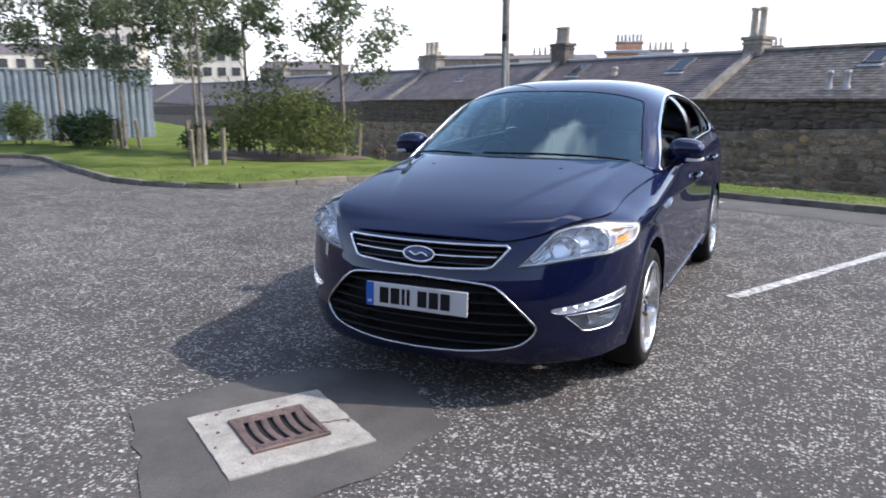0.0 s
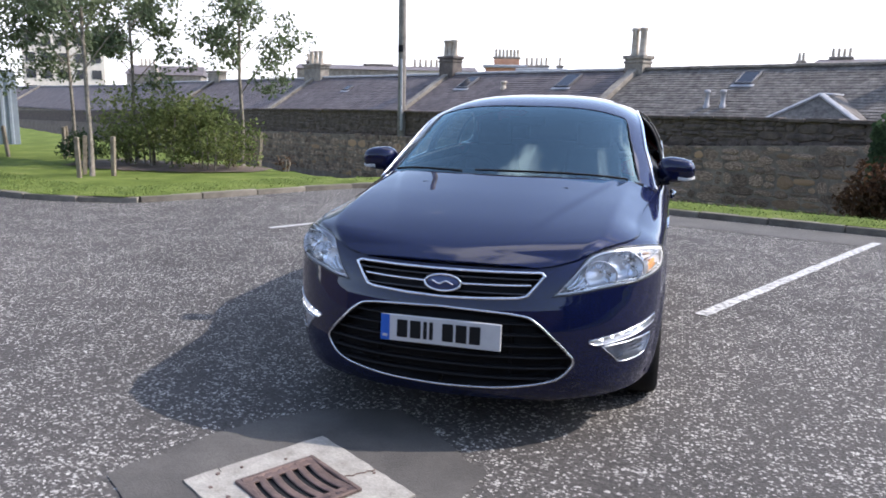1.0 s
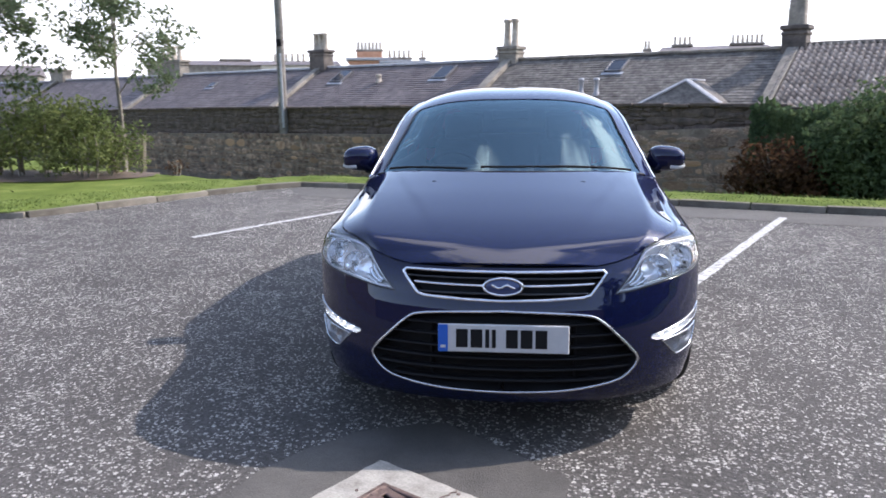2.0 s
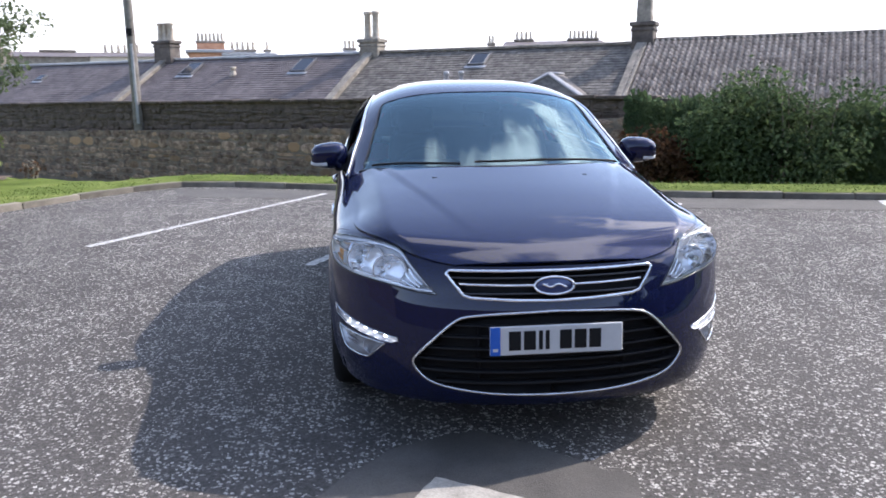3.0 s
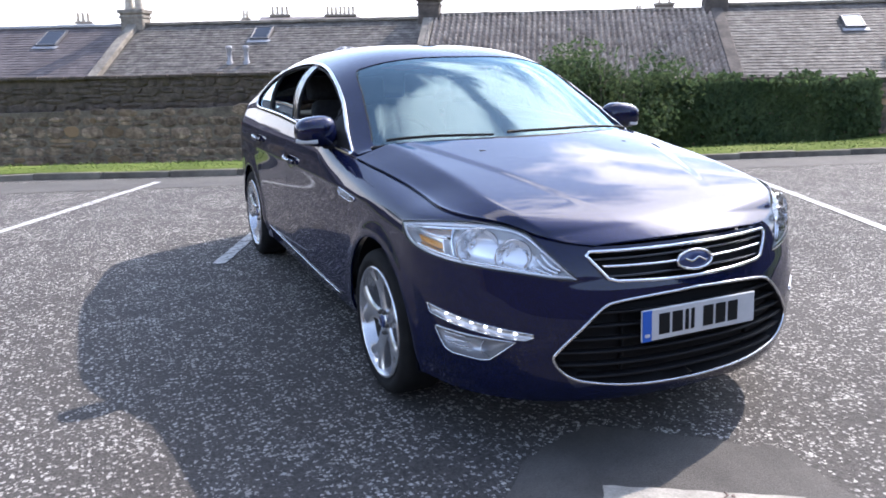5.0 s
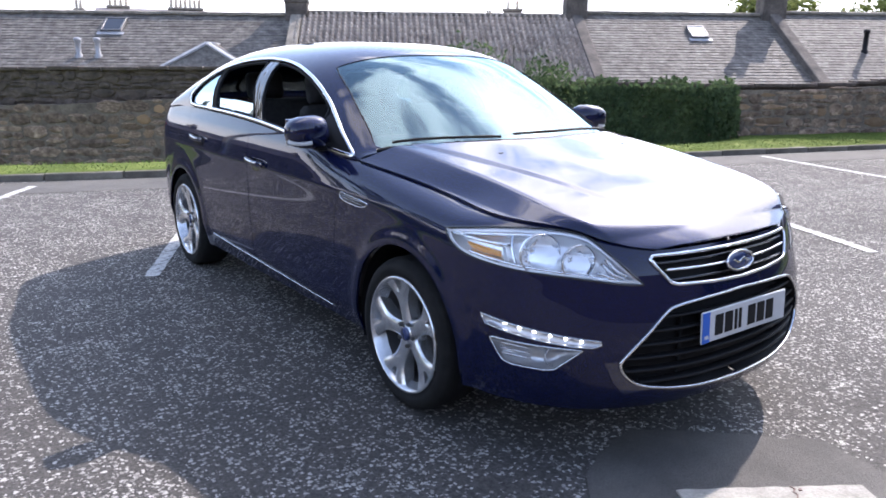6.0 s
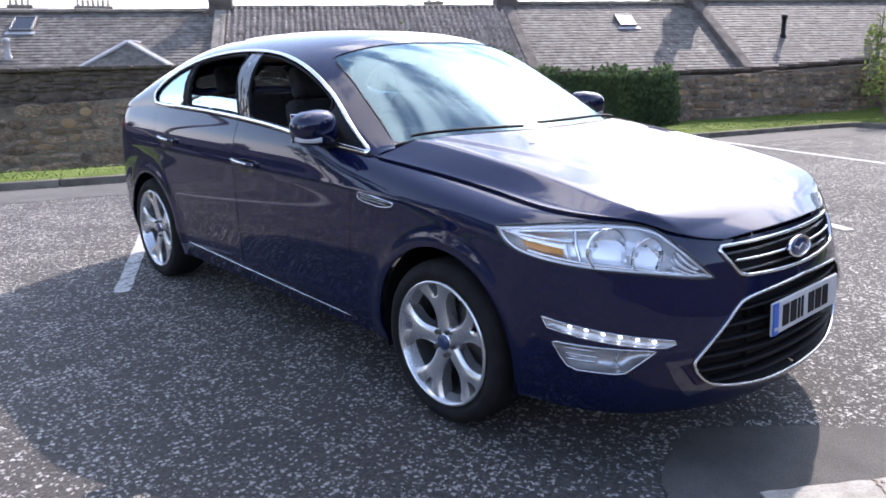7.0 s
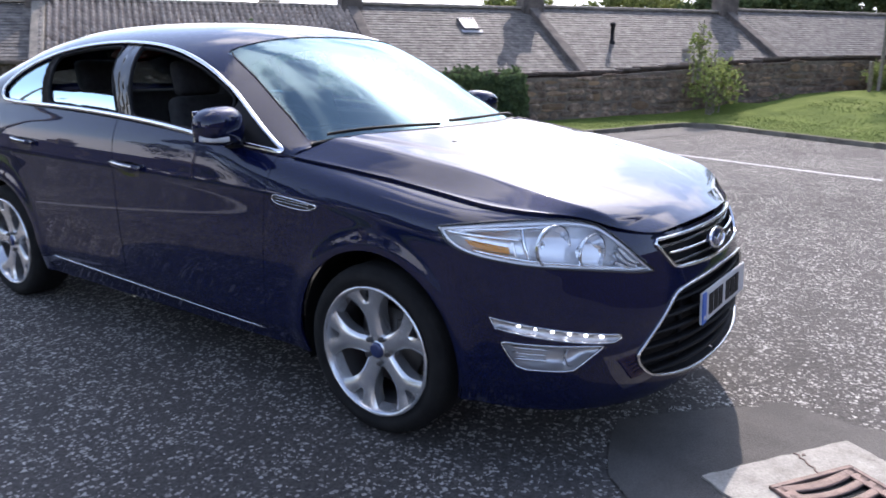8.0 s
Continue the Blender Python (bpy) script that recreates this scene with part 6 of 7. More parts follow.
    P, F = flank["fog"]
    fog = panel("fog_lamp", shell, P, F, sd, M_LENS, car, 0, 0.001, "clear fog lamp under the LED strip")
    lamp_cell("housing", "fog", 0.03, sd, M_FOGSILVER, fog)
    for z in (0.385, 0.405, 0.425):
        p, n = on_shell([(0.93, z), (1.0, z + 0.002), (1.05, z + 0.004)], -0.018, 0.02, False)
        link_mesh("louvre", *sweep(flip(p, sd), 0.006, 0.012, up=flip(n, sd)), M_CHROME, fog, True)
    disc_lamp(0.845, 0.400, 0.036, 0.04, sd, M_REFLECTOR, fog, "reflector", 0.03)
    p, n = on_shell(FOG, 0.001, 0.012)
    link_mesh("frame", *sweep(flip(p, sd), 0.006, 0.007, up=flip(n, sd), closed=True, n=6), M_SATIN, fog, True)
    P, F = flank["tail_lamp"]
    panel("tail_lamp", shell, P, F, sd, M_RED, car, 0.012, 0.001, "red tail lamp")


# grilles: dark recess, bars, chrome surround
def both_sides(poly, lift, step=0.012):
    """An outline that crosses the car's middle, mirrored into one closed line."""
    d = dense([q for q in poly if q[0] >= 0], step, False)
    e = shell(d[:, 0], d[:, 1]) + normals(shell, d) * lift
    nn = normals(shell, d)
    p = np.vstack([e, flip(e, -1)[::-1]])
    n = np.vstack([nn, flip(nn, -1)[::-1]])
    keep = [0]
    for i in range(1, len(p)):
        if np.linalg.norm(p[i] - p[keep[-1]]) > 0.004:
            keep.append(i)
    return p[keep], n[keep]


def mesh_recess(name, region, depth, parent, label):
    P, F = flank[region]
    rim = np.array([P[i] for lp in rim_of(F) for i in lp if P[i][0] > 1e-4])
    v, n = shell(P[:, 0], P[:, 1]), normals(shell, P)
    d = np.array([depth * min(1.0, np.min(np.hypot(*(rim - q).T)) / 0.012) for q in P])
    v = v - n * d[:, None]
    V = [*flip(v, 1), *flip(v, -1)]
    k = len(v)
    Fc = oriented(F, 1) + [tuple(i + k for i in f) for f in oriented(F, -1)]
    return tagged(link_mesh(name, V, Fc, M_BLACK, parent, True), label)


def span_at(poly, z):
    d = dense(poly, 0.004)
    c = d[np.abs(d[:, 1] - z) < 0.005]
    return float(c[:, 0].max()) if len(c) else 0.0


def cross_bar(name, z, s1, w, h, mat, parent, lift, bow=0.0):
    s = np.linspace(0, s1, 26)
    zz = z + bow * (s / max(s1, 0.01)) ** 2
    e = shell(s, zz) + normals(shell, np.stack([s, zz], -1)) * lift
    n = normals(shell, np.stack([s, zz], -1))
    p, q = np.vstack([flip(e, -1)[::-1], e[1:]]), np.vstack([flip(n, -1)[::-1], n[1:]])
    return link_mesh(name, *sweep(p, w, h, up=q), mat, parent, True)


ug = mesh_recess("upper_grille", "upper_grille", 0.045, car, "black upper grille with chrome bars")
p, n = both_sides([(0.0, 0.757)] + UPPER_GRILLE[1:-1] + [(0.0, 0.642)], 0.002)
link_mesh("surround", *sweep(p, 0.013, 0.016, up=n, closed=True), M_CHROME, ug, True)
cross_bar("chrome_bar", 0.703, 0.405, 0.011, 0.03, M_CHROME, ug, -0.010, 0.006)
for z in (0.735, 0.672):
    cross_bar("slat", z, span_at(UPPER_GRILLE, z) - 0.01, 0.012, 0.03, M_GLOSSBLACK, ug, -0.022)
lg = mesh_recess("lower_grille", "lower_grille", 0.06, car, "black lower grille in a chrome frame")
lower_line = [(0.0, 0.602)] + [tuple(q) for q in LOWER_GRILLE[1:-1]] + [(0.0, 0.246)]
p, n = both_sides(lower_line, 0.002)
link_mesh("surround", *sweep(p, 0.011, 0.014, up=n, closed=True), M_SATIN, lg, True)
for i in range(6):
    z = 0.295 + 0.050 * i
    cross_bar("slat", z, span_at(LOWER_GRILLE, z) - 0.012, 0.012, 0.04, M_BLACK, lg, -0.026)
for x in (-0.32, 0.32):
    zz = np.linspace(0.30, 0.55, 6)
    s0 = abs(x)
    e = shell(np.full(6, s0), zz) - normals(shell, np.stack([np.full(6, s0), zz], -1)) * 0.046
    link_mesh("upright", *sweep(flip(e, math.copysign(1, x)), 0.012, 0.02, up=(0, -1, 0)), M_BLACK, lg, True)
# oval badge
badge = part("badge", bmesh.new(), M_BADGE, car, "oval chrome badge with a dark blue field")
v, f = lathe([(0.001, 0.012), (0.6, 0.0115), (0.84, 0.009), (0.9, 0.006), (0.9, -0.01)], 36)
me = badge.data
bc = shell(np.array([0.0]), np.array([0.700]))[0]
tilt = pose(0, float(bc[1]) - 0.006, 0.702, 76, 0, 0)
me.from_pydata([tuple(tilt @ Vector((a * 0.083, b * 0.036, c))) for a, b, c in v], [], f)
me.polygons.foreach_set("use_smooth", [True] * len(me.polygons))
a = np.linspace(0, 2 * math.pi, 40, endpoint=False)
ring = np.array([tilt @ Vector((0.083 * math.cos(q), 0.036 * math.sin(q), 0.006)) for q in a])
link_mesh("ring", *sweep(ring, 0.010, 0.014, up=tuple(tilt.to_3x3() @ Vector((0, 0, 1))), closed=True), M_CHROME, badge, True)
script = np.array([tilt @ Vector((x, 0.006 * math.sin(x * 95), 0.0125)) for x in np.linspace(-0.05, 0.05, 30)])
link_mesh("script", *sweep(script, 0.008, 0.003, up=tuple(tilt.to_3x3() @ Vector((0, 0, 1)))), M_CHROME, badge, True)

# number plate: white board, blue band, plain bars
plate_m = pose(0.003, 0.003, 0.488, -3, 0, 0)
bm = box_bm((0.556, 0.010, 0.122), (0, 0, 0), 0.004)
bmesh.ops.transform(bm, matrix=plate_m, verts=bm.verts)
plate = part("number_plate", bm, M_PLATE, car, "white number plate with dark bars and a blue band")
bm = box_bm((0.042, 0.004, 0.118), (-0.256, -0.0065, 0), 0.001)
bmesh.ops.transform(bm, matrix=plate_m, verts=bm.verts)
band = part("blue_band", bm, M_PLATEBLUE, plate)
bm = box_bm((0.022, 0.002, 0.012), (-0.256, -0.0095, -0.036))
bmesh.ops.transform(bm, matrix=plate_m, verts=bm.verts)
part("band_bar", bm, M_PLATE, plate)
for x, w in ((-0.190, 0.050), (-0.128, 0.050), (-0.082, 0.017), (-0.054, 0.017), (0.022, 0.050), (0.084, 0.050), (0.146, 0.050)):
    bm = box_bm((w, 0.003, 0.080), (x + 0.015, -0.0065, 0), 0.001)
    bmesh.ops.transform(bm, matrix=plate_m, verts=bm.verts)
    part("bar", bm, M_BLACK, plate)
bm = box_bm((0.44, 0.04, 0.08), (0.003, 0.042, 0.488), 0.006)
part("plate_bracket", bm, M_BLACK, car)

# wheels
SPOKE_OUT = spline((0.03, 0.06, 0.10, 0.13, 0.16, 0.185, 0.205, 0.22, 0.236), (0.041, 0.036, 0.034, 0.037, 0.047, 0.065, 0.086, 0.107, 0.134), 0.012)
SPOKE_IN = spline((0.03, 0.186, 0.194, 0.203, 0.214, 0.225, 0.236), (0.0, 0.0, 0.008, 0.013, 0.018, 0.022, 0.025), 0.006)


def spoke_mesh(ang):
    """One spoke that forks towards the rim: a crowned face, deep flanks and a pocket between the prongs."""
    radii = np.concatenate([np.linspace(0.036, 0.15, 9), np.linspace(0.16, 0.236, 10)])
    cross = np.linspace(0, 1, 6)
    verts, faces = [], []
    for side in (1, -1):
        o = len(verts)
        k = len(cross) + 2
        for r in radii:
            w, n = float(SPOKE_OUT(r)), float(SPOKE_IN(r))
            dish = -0.030 + 0.024 * (r / 0.236) ** 2
            for i in range(k):
                q = cross[min(max(i - 1, 0), len(cross) - 1)]
                h = dish - 0.011 * q ** 3 - (0.008 * (1 - q) ** 4 if n > 0.004 else 0.0)
                if i == 0:
                    h = dish - 0.040 if n > 0.004 else dish
                elif i == k - 1:
                    h = dish - 0.062
                px = side * (n + (w - n) * q * (1.0 if i < k - 1 else 0.97))
                verts.append((h, px * math.cos(ang) - r * math.sin(ang), px * math.sin(ang) + r * math.cos(ang)))
        for j in range(len(radii) - 1):
            for i in range(k - 1):
                f = (o + j * k + i, o + j * k + i + 1, o + (j + 1) * k + i + 1, o + (j + 1) * k + i)
                faces.append(f if side > 0 else f[::-1])
    return verts, faces


def wheel(y, sd, parent):
    x = 0.944 * sd
    root = new("wheel")
    root.parent = parent
    root.matrix_local = pose(x, y, 0.300 if y < 2 else 0.316, 0, 0, 0 if sd > 0 else 180)
    R, r = 0.334, 0.253
    prof = [(r, -0.215), (r + 0.012, -0.222), (r + 0.05, -0.226), (R - 0.02, -0.215), (R - 0.004, -0.19), (R, -0.17), (R, -0.05), (R - 0.004, -0.028), (R - 0.012, -0.012), (R - 0.024, -0.004), (R - 0.026, -0.001), (R - 0.045, 0.004), (r + 0.026, 0.003), (r + 0.022, 0.001), (r + 0.008, -0.006), (r, -0.014)]
    tv, tf = lathe(prof, 72, "X")
    link_mesh("tyre", tv, [q[::-1] for q in tf], M_TYRE, root, True)
    rim_prof = [(r + 0.004, -0.004), (r + 0.002, 0.002), (r - 0.007, 0.003), (r - 0.011, -0.003), (r - 0.016, -0.014), (r - 0.021, -0.034), (r - 0.030, -0.058)]
    rv, rf = lathe(rim_prof, 72, "X")
    rim = link_mesh("rim", rv, rf, M_ALLOY, root, True)
    rv, rf = lathe([(r - 0.030, -0.058), (r - 0.036, -0.09), (r - 0.036, -0.19), (r - 0.002, -0.2)], 48, "X")
    link_mesh("barrel", rv, rf, M_BARREL, rim, True)
    # five spokes, each forked towards the rim
    for k in range(5):
        ob = link_mesh("spoke", *spoke_mesh(2 * math.pi * k / 5 + 0.22), M_ALLOY, root, True)
        bm2 = bmesh.new()
        bm2.from_mesh(ob.data)
        bmesh.ops.remove_doubles(bm2, verts=bm2.verts, dist=0.0004)
        bmesh.ops.recalc_face_normals(bm2, faces=bm2.faces)
        for e in bm2.edges:
            e.smooth = len(e.link_faces) != 2 or e.calc_face_angle(0) < 0.6
        bm2.to_mesh(ob.data)
        bm2.free()
    hv2, hf2 = lathe([(0.074, -0.085), (0.070, -0.044), (0.062, -0.033), (0.036, -0.030), (0.034, -0.026), (0.001, -0.025)], 32, "X")
    hub = link_mesh("hub", hv2, hf2, M_ALLOY, root, True)
    cv, cf = lathe([(0.031, -0.027), (0.030, -0.018), (0.022, -0.0145), (0.001, -0.014)], 24, "X")
    link_mesh("hub_cap", cv, cf, M_BADGE, hub, True)
    for k in range(5):
        ang = 2 * math.pi * (k + 0.5) / 5 + 0.22
        nv, nf = lathe([(0.0105, -0.06), (0.0105, -0.020), (0.008, -0.016), (0.001, -0.016)], 6, "X")
        link_mesh("wheel_nut", [(a2, b + 0.052 * math.sin(-ang), c + 0.052 * math.cos(ang)) for a2, b, c in nv], nf, M_DISC, hub)
    dvv, dff = lathe([(0.001, -0.10), (0.075, -0.098), (0.08, -0.108), (0.150, -0.108), (0.152, -0.13), (0.05, -0.132)], 40, "X")
    link_mesh("brake_disc", dvv, dff, M_DISC, root, True)
    bm2 = box_bm((0.05, 0.14, 0.09), (-0.115, 0.11, 0.07), 0.015, segments=2)
    part("caliper", bm2, M_DISC, root)
    return root


for y in (WHEEL_F, WHEEL_R):
    for nm, sd in SIDES:
        wheel(y, sd, car)
        # dark liner inside the arch
        lv, lf = [], []
        aa = np.linspace(-0.35, math.pi + 0.35, 30)
        for q in aa:
            for xx in (0.915, 0.60):
                lv.append((xx * sd, y + 0.389 * math.cos(q), 0.312 + 0.389 * math.sin(q)))
        for i in range(29):
            lf.append((2 * i, 2 * i + 1, 2 * i + 3, 2 * i + 2))
        c0 = len(lv)
        lv.append((0.60 * sd, y, 0.312))
        lf += [(2 * i + 1, 2 * i + 3, c0) for i in range(29)]
        link_mesh("arch_liner", lv, lf, M_BLACK, car, True)

# underside, sill trims
bm = box_bm((1.66, 1.86, 0.10), (0, 2.43, 0.245), 0.03)
part("underside", bm, M_BLACK, car)
bm = box_bm((1.10, 0.80, 0.30), (0, 0.72, 0.36), 0.05)
part("engine_bay", bm, M_BLACK, car)
bm = box_bm((1.2, 0.85, 0.22), (0, 4.15, 0.36), 0.05)
part("boot_floor", bm, M_BLACK, car)
for nm, sd in SIDES:
    s = np.linspace(2.26, 3.96, 40)
    zz = np.interp(s, (2.26, 3.96), (0.256, 0.312))
    e = shell(s, zz) + normals(shell, np.stack([s, zz], -1)) * 0.004
    nn = normals(shell, np.stack([s, zz], -1))
    link_mesh("sill_trim", *sweep(flip(e, sd), 0.006, 0.005, up=flip(nn, sd)), M_CHROME, car, True)
    # side vent in the wing
    vent_line = [(2.13, 0.848), (2.115, 0.818), (1.96, 0.806), (1.895, 0.826), (1.95, 0.836), (2.06, 0.846)]
    p, n = on_shell(smooth_loop(vent_line, 4), 0.003, 0.012)
    vent = link_mesh("wing_vent", *sweep(flip(p, sd), 0.005, 0.008, up=flip(n, sd), closed=True, n=6), M_CHROME, car, True)
    k = len(p)
    link_mesh("vent_backing", flip(np.vstack([p - n * 0.001, [p.mean(0)]]), sd), [(i, (i + 1) % k, k) for i in range(k)], M_BLACK, vent)
    for z in (0.821, 0.832):
        sq = np.linspace(1.93, 2.115, 10)
        zq = z + 0.012 * (sq - 1.93) / 0.185 - 0.004
        e = shell(sq, zq) + normals(shell, np.stack([sq, zq], -1)) * 0.004
        link_mesh("vent_bar", *sweep(flip(e, sd), 0.003, 0.006, up=flip(normals(shell, np.stack([sq, zq], -1)), sd)), M_CHROME, vent, True)
    # door handles: cup's shade as a flat black patch, painted grip, chrome blade
    for door, s0, z0 in (("front_door", 3.02, 0.872), ("rear_door", 4.02, 0.925)):
        sq = np.linspace(s0, s0 + 0.235, 14)
        zq = z0 + 0.012 * np.linspace(0, 1, 14)
        w = np.sin(np.linspace(0.12, math.pi - 0.12, 14)) ** 0.5
        e = shell(sq, zq) + normals(shell, np.stack([sq, zq], -1)) * (0.036 * w[:, None])
        nn = normals(shell, np.stack([sq, zq], -1))
        grip = link_mesh("door_handle", *sweep(flip(e, sd), 0.030, 0.016, up=flip(nn, sd)), M_PAINT, DOORS[door, sd], True)
        e2 = shell(sq[2:], zq[2:] + 0.004) + nn[2:] * (0.036 * w[2:, None] + 0.0085)
        link_mesh("chrome_blade", *sweep(flip(e2, sd), 0.010, 0.004, up=flip(nn[2:], sd)), M_CHROME, DOORS[door, sd], True)
        cup = smooth_loop([(s0 + 0.03, z0 - 0.03), (s0 + 0.11, z0 - 0.042), (s0 + 0.19, z0 - 0.026), (s0 + 0.19, z0 + 0.018), (s0 + 0.11, z0 + 0.028), (s0 + 0.03, z0 + 0.016)], 4)
        p, n = on_shell(cup, 0.0015, 0.012)
        k = len(p)
        link_mesh("handle_cup", flip(np.vstack([p, [p.mean(0) - n.mean(0) * 0.0]]), sd), [(i, (i + 1) % k, k) for i in range(k)], M_GLOSSBLACK, DOORS[door, sd], True)
    # mirror: shaped shell, arm, lamp strip, glass
    bm2 = bmesh.new()
    bmesh.ops.create_uvsphere(bm2, u_segments=32, v_segments=20, radius=1)
    for vert in bm2.verts:
        x, y, z = vert.co
        x, y, z = math.copysign(abs(x) ** 0.72, x), math.copysign(abs(y) ** 0.8, y), math.copysign(abs(z) ** 0.74, z)
        y = min(y, 0.42)
        taper = 1 - 0.20 * (x + 1) / 2
        zz = z * 0.088 * taper - (0.014 * (1 - z) if x < -0.4 else 0) * 0.5
        vert.co = Vector((x * 0.112, y * 0.088 - 0.012 * x, zz))
    bmesh.ops.transform(bm2, matrix=pose(0.972 * sd, 1.795, 1.105, 0, 0, 0) @ Matrix.Scale(sd, 4, (1, 0, 0)), verts=bm2.verts)
    bmesh.ops.recalc_face_normals(bm2, faces=bm2.faces)
    mir = part("door_mirror", bm2, M_PAINT, car, "navy door mirror with a clear lamp strip", True)
    strip = [(0.985 * sd, 1.713, 1.060), (1.025 * sd, 1.717, 1.058), (1.06 * sd, 1.738, 1.060), (1.080 * sd, 1.772, 1.064)]
    link_mesh("lamp_strip", *sweep(smooth_loop(strip, 5, False), 0.022, 0.012, up=(0.3 * sd, -1, 0)), M_PLATE, mir, True)
    bm2 = box_bm((0.18, 0.006, 0.125), (0.972 * sd, 1.834, 1.105), 0.002)
    part("mirror_glass", bm2, M_MIRROR, mir)
    bm2 = box_bm((0.13, 0.07, 0.045), (0.875 * sd, 1.78, 1.035), 0.016, segments=2)
    part("mirror_arm", bm2, M_BLACK, mir)

# wipers, scuttle, washer jets
scut = cabin(np.full(30, 1.512), np.linspace(0.30, 1.0, 30))
e = np.vstack([flip(scut, -1), scut[::-1][1:]])
link_mesh("scuttle", *sweep(e + np.array((0, -0.008, 0.004)), 0.022, 0.012, up=(0, -0.4, 1)), M_BLACK, car, True)
def screen_pt(y0, a, sd, lift):
    q = cabin(np.array([y0]), np.array([a]))[0] + np.array((0, -0.35, 1)) * lift
    return (q[0] * sd, q[1], q[2])
for a0, sd0, a1, sd1, rise in ((0.44, 1.0, 0.93, -1.0, 0.03), (0.88, -1.0, 0.42, -1.0, 0.025)):
    n4 = 16
    if sd0 != sd1:
        us = np.linspace(-(1 - a0), (1 - a1), n4)
        pts = [screen_pt(1.520 + 0.5 * rise * math.sin(q / (n4 - 1) * 2.2), 1 - abs(u), 1.0 if u < 0 else -1.0, 0.018) for q, u in enumerate(us)]
    else:
        us = np.linspace(a0, a1, n4)
        pts = [screen_pt(1.520 + 0.5 * rise * math.sin(q / (n4 - 1) * 2.2), u, sd0, 0.018) for q, u in enumerate(us)]
    wp_ = link_mesh("wiper", *sweep(smooth_loop(pts, 2, False), 0.011, 0.012, up=(0, -0.4, 1)), M_BLACK, car, True)
for x in (-0.40, 0.40):
    q = hood(np.array([1.86]), np.array([x / 0.835]))[0]
    bm = box_bm((0.030, 0.022, 0.014), (q[0], q[1], q[2] + 0.006), 0.005, segments=2)
    part("washer_jet", bm, M_BLACK, car)

# cabin inside
def seat(x, y, w, parent, name="front_seat"):
    bm2 = box_bm((w, 0.50, 0.16), (x, y, 0.56), 0.05, segments=3)
    s_ob = part(name, bm2, M_SEAT, parent, "charcoal cloth seat", True)
    bm2 = box_bm((w * 0.96, 0.14, 0.62), (0, 0, 0), 0.05, taper=(0.8, 0.8), segments=3)
    bmesh.ops.transform(bm2, matrix=pose(x, y + 0.30, 0.88, -16, 0, 0), verts=bm2.verts)
    part("backrest", bm2, M_SEAT, s_ob, smooth=True)
    for hx in ([x] if w < 0.8 else [x - 0.4, x + 0.4]):
        bm2 = box_bm((0.26, 0.09, 0.18), (0, 0, 0), 0.04, segments=3)
        bmesh.ops.transform(bm2, matrix=pose(hx, y + 0.42, 1.27, -12, 0, 0), verts=bm2.verts)
        part("headrest", bm2, M_SEAT, s_ob, smooth=True)


seat(-0.38, 2.30, 0.50, car)
seat(0.38, 2.30, 0.50, car)
seat(0.0, 3.20, 1.30, car, "rear_seat")
dash = box_bm((1.42, 0.50, 0.30), (0, 1.66, 0.87), 0.07, segments=3)
part("dashboard", dash, M_DASH, car, smooth=True)
bm = box_bm((0.42, 0.20, 0.07), (-0.38, 1.74, 1.03), 0.03, segments=3)
part("instrument_hood", bm, M_DASH, car, smooth=True)
a = np.linspace(0, 2 * math.pi, 36, endpoint=False)
wm = pose(-0.38, 1.95, 0.97, 64, 0, 0)
ring = np.array([wm @ Vector((0.185 * math.cos(q), 0.185 * math.sin(q), 0)) for q in a])
st = link_mesh("steering_wheel", *sweep(ring, 0.03, 0.03, up=tuple(wm.to_3x3() @ Vector((0, 0, 1))), closed=True), M_DASH, car, True)
bm = box_bm((0.17, 0.13, 0.05), (0, 0, 0), 0.02, segments=2)
bmesh.ops.transform(bm, matrix=wm, verts=bm.verts)
part("wheel_boss", bm, M_DASH, st)
for q in (-2.6, -0.55, -1.57):
    sp = [wm @ Vector((0.05 * math.cos(q), 0.05 * math.sin(q), 0)), wm @ Vector((0.18 * math.cos(q), 0.18 * math.sin(q), 0))]
    link_mesh("wheel_spoke", *sweep(sp, 0.03, 0.02, up=tuple(wm.to_3x3() @ Vector((0, 0, 1)))), M_DASH, st, True)
bm = box_bm((0.24, 0.035, 0.065), (0, 1.98, 1.375), 0.015, segments=2)
part("rear_view_mirror", bm, M_BLACK, car)
bm = box_bm((1.2, 0.42, 0.03), (0, 3.82, 1.07), 0.01)
part("parcel_shelf", bm, M_SEAT, car)
for nm, sd in SIDES:
    bm = box_bm((0.06, 2.0, 0.5), (0.80 * sd, 2.65, 0.80), 0.02)
    part("door_lining", bm, M_DASH, car)


# ---- the place ----
kerb_stones()
drain()
boundary_wall()
cottage(-150, -58, "purple", "long low stone cottage row with a dark slate roof", [skew(92.0), skew(60.0), skew(30.0)])
cottage(-58, -44.5, "purple", "low stone cottage with a dark purple slate roof", [skew(13.5), lambda r, z: chimney(r, 2.0, z, 1.6, 3.4, 4, M_SANDSTONE, 4.0, M_CLAY), lambda r, z: chimney(r, 13.5, z, 1.9, 3.3, 0, M_SANDSTONE, 4.0, M_CLAY)])
cottage(-44.5, -31.6, "purple", "low stone cottage with a dark purple slate roof", [skew(0), skew(12.9), lambda r, z: chimney(r, 12.9, z, 1.9, 3.45, 3, M_SANDSTONE, 4.25, M_CLAY)])
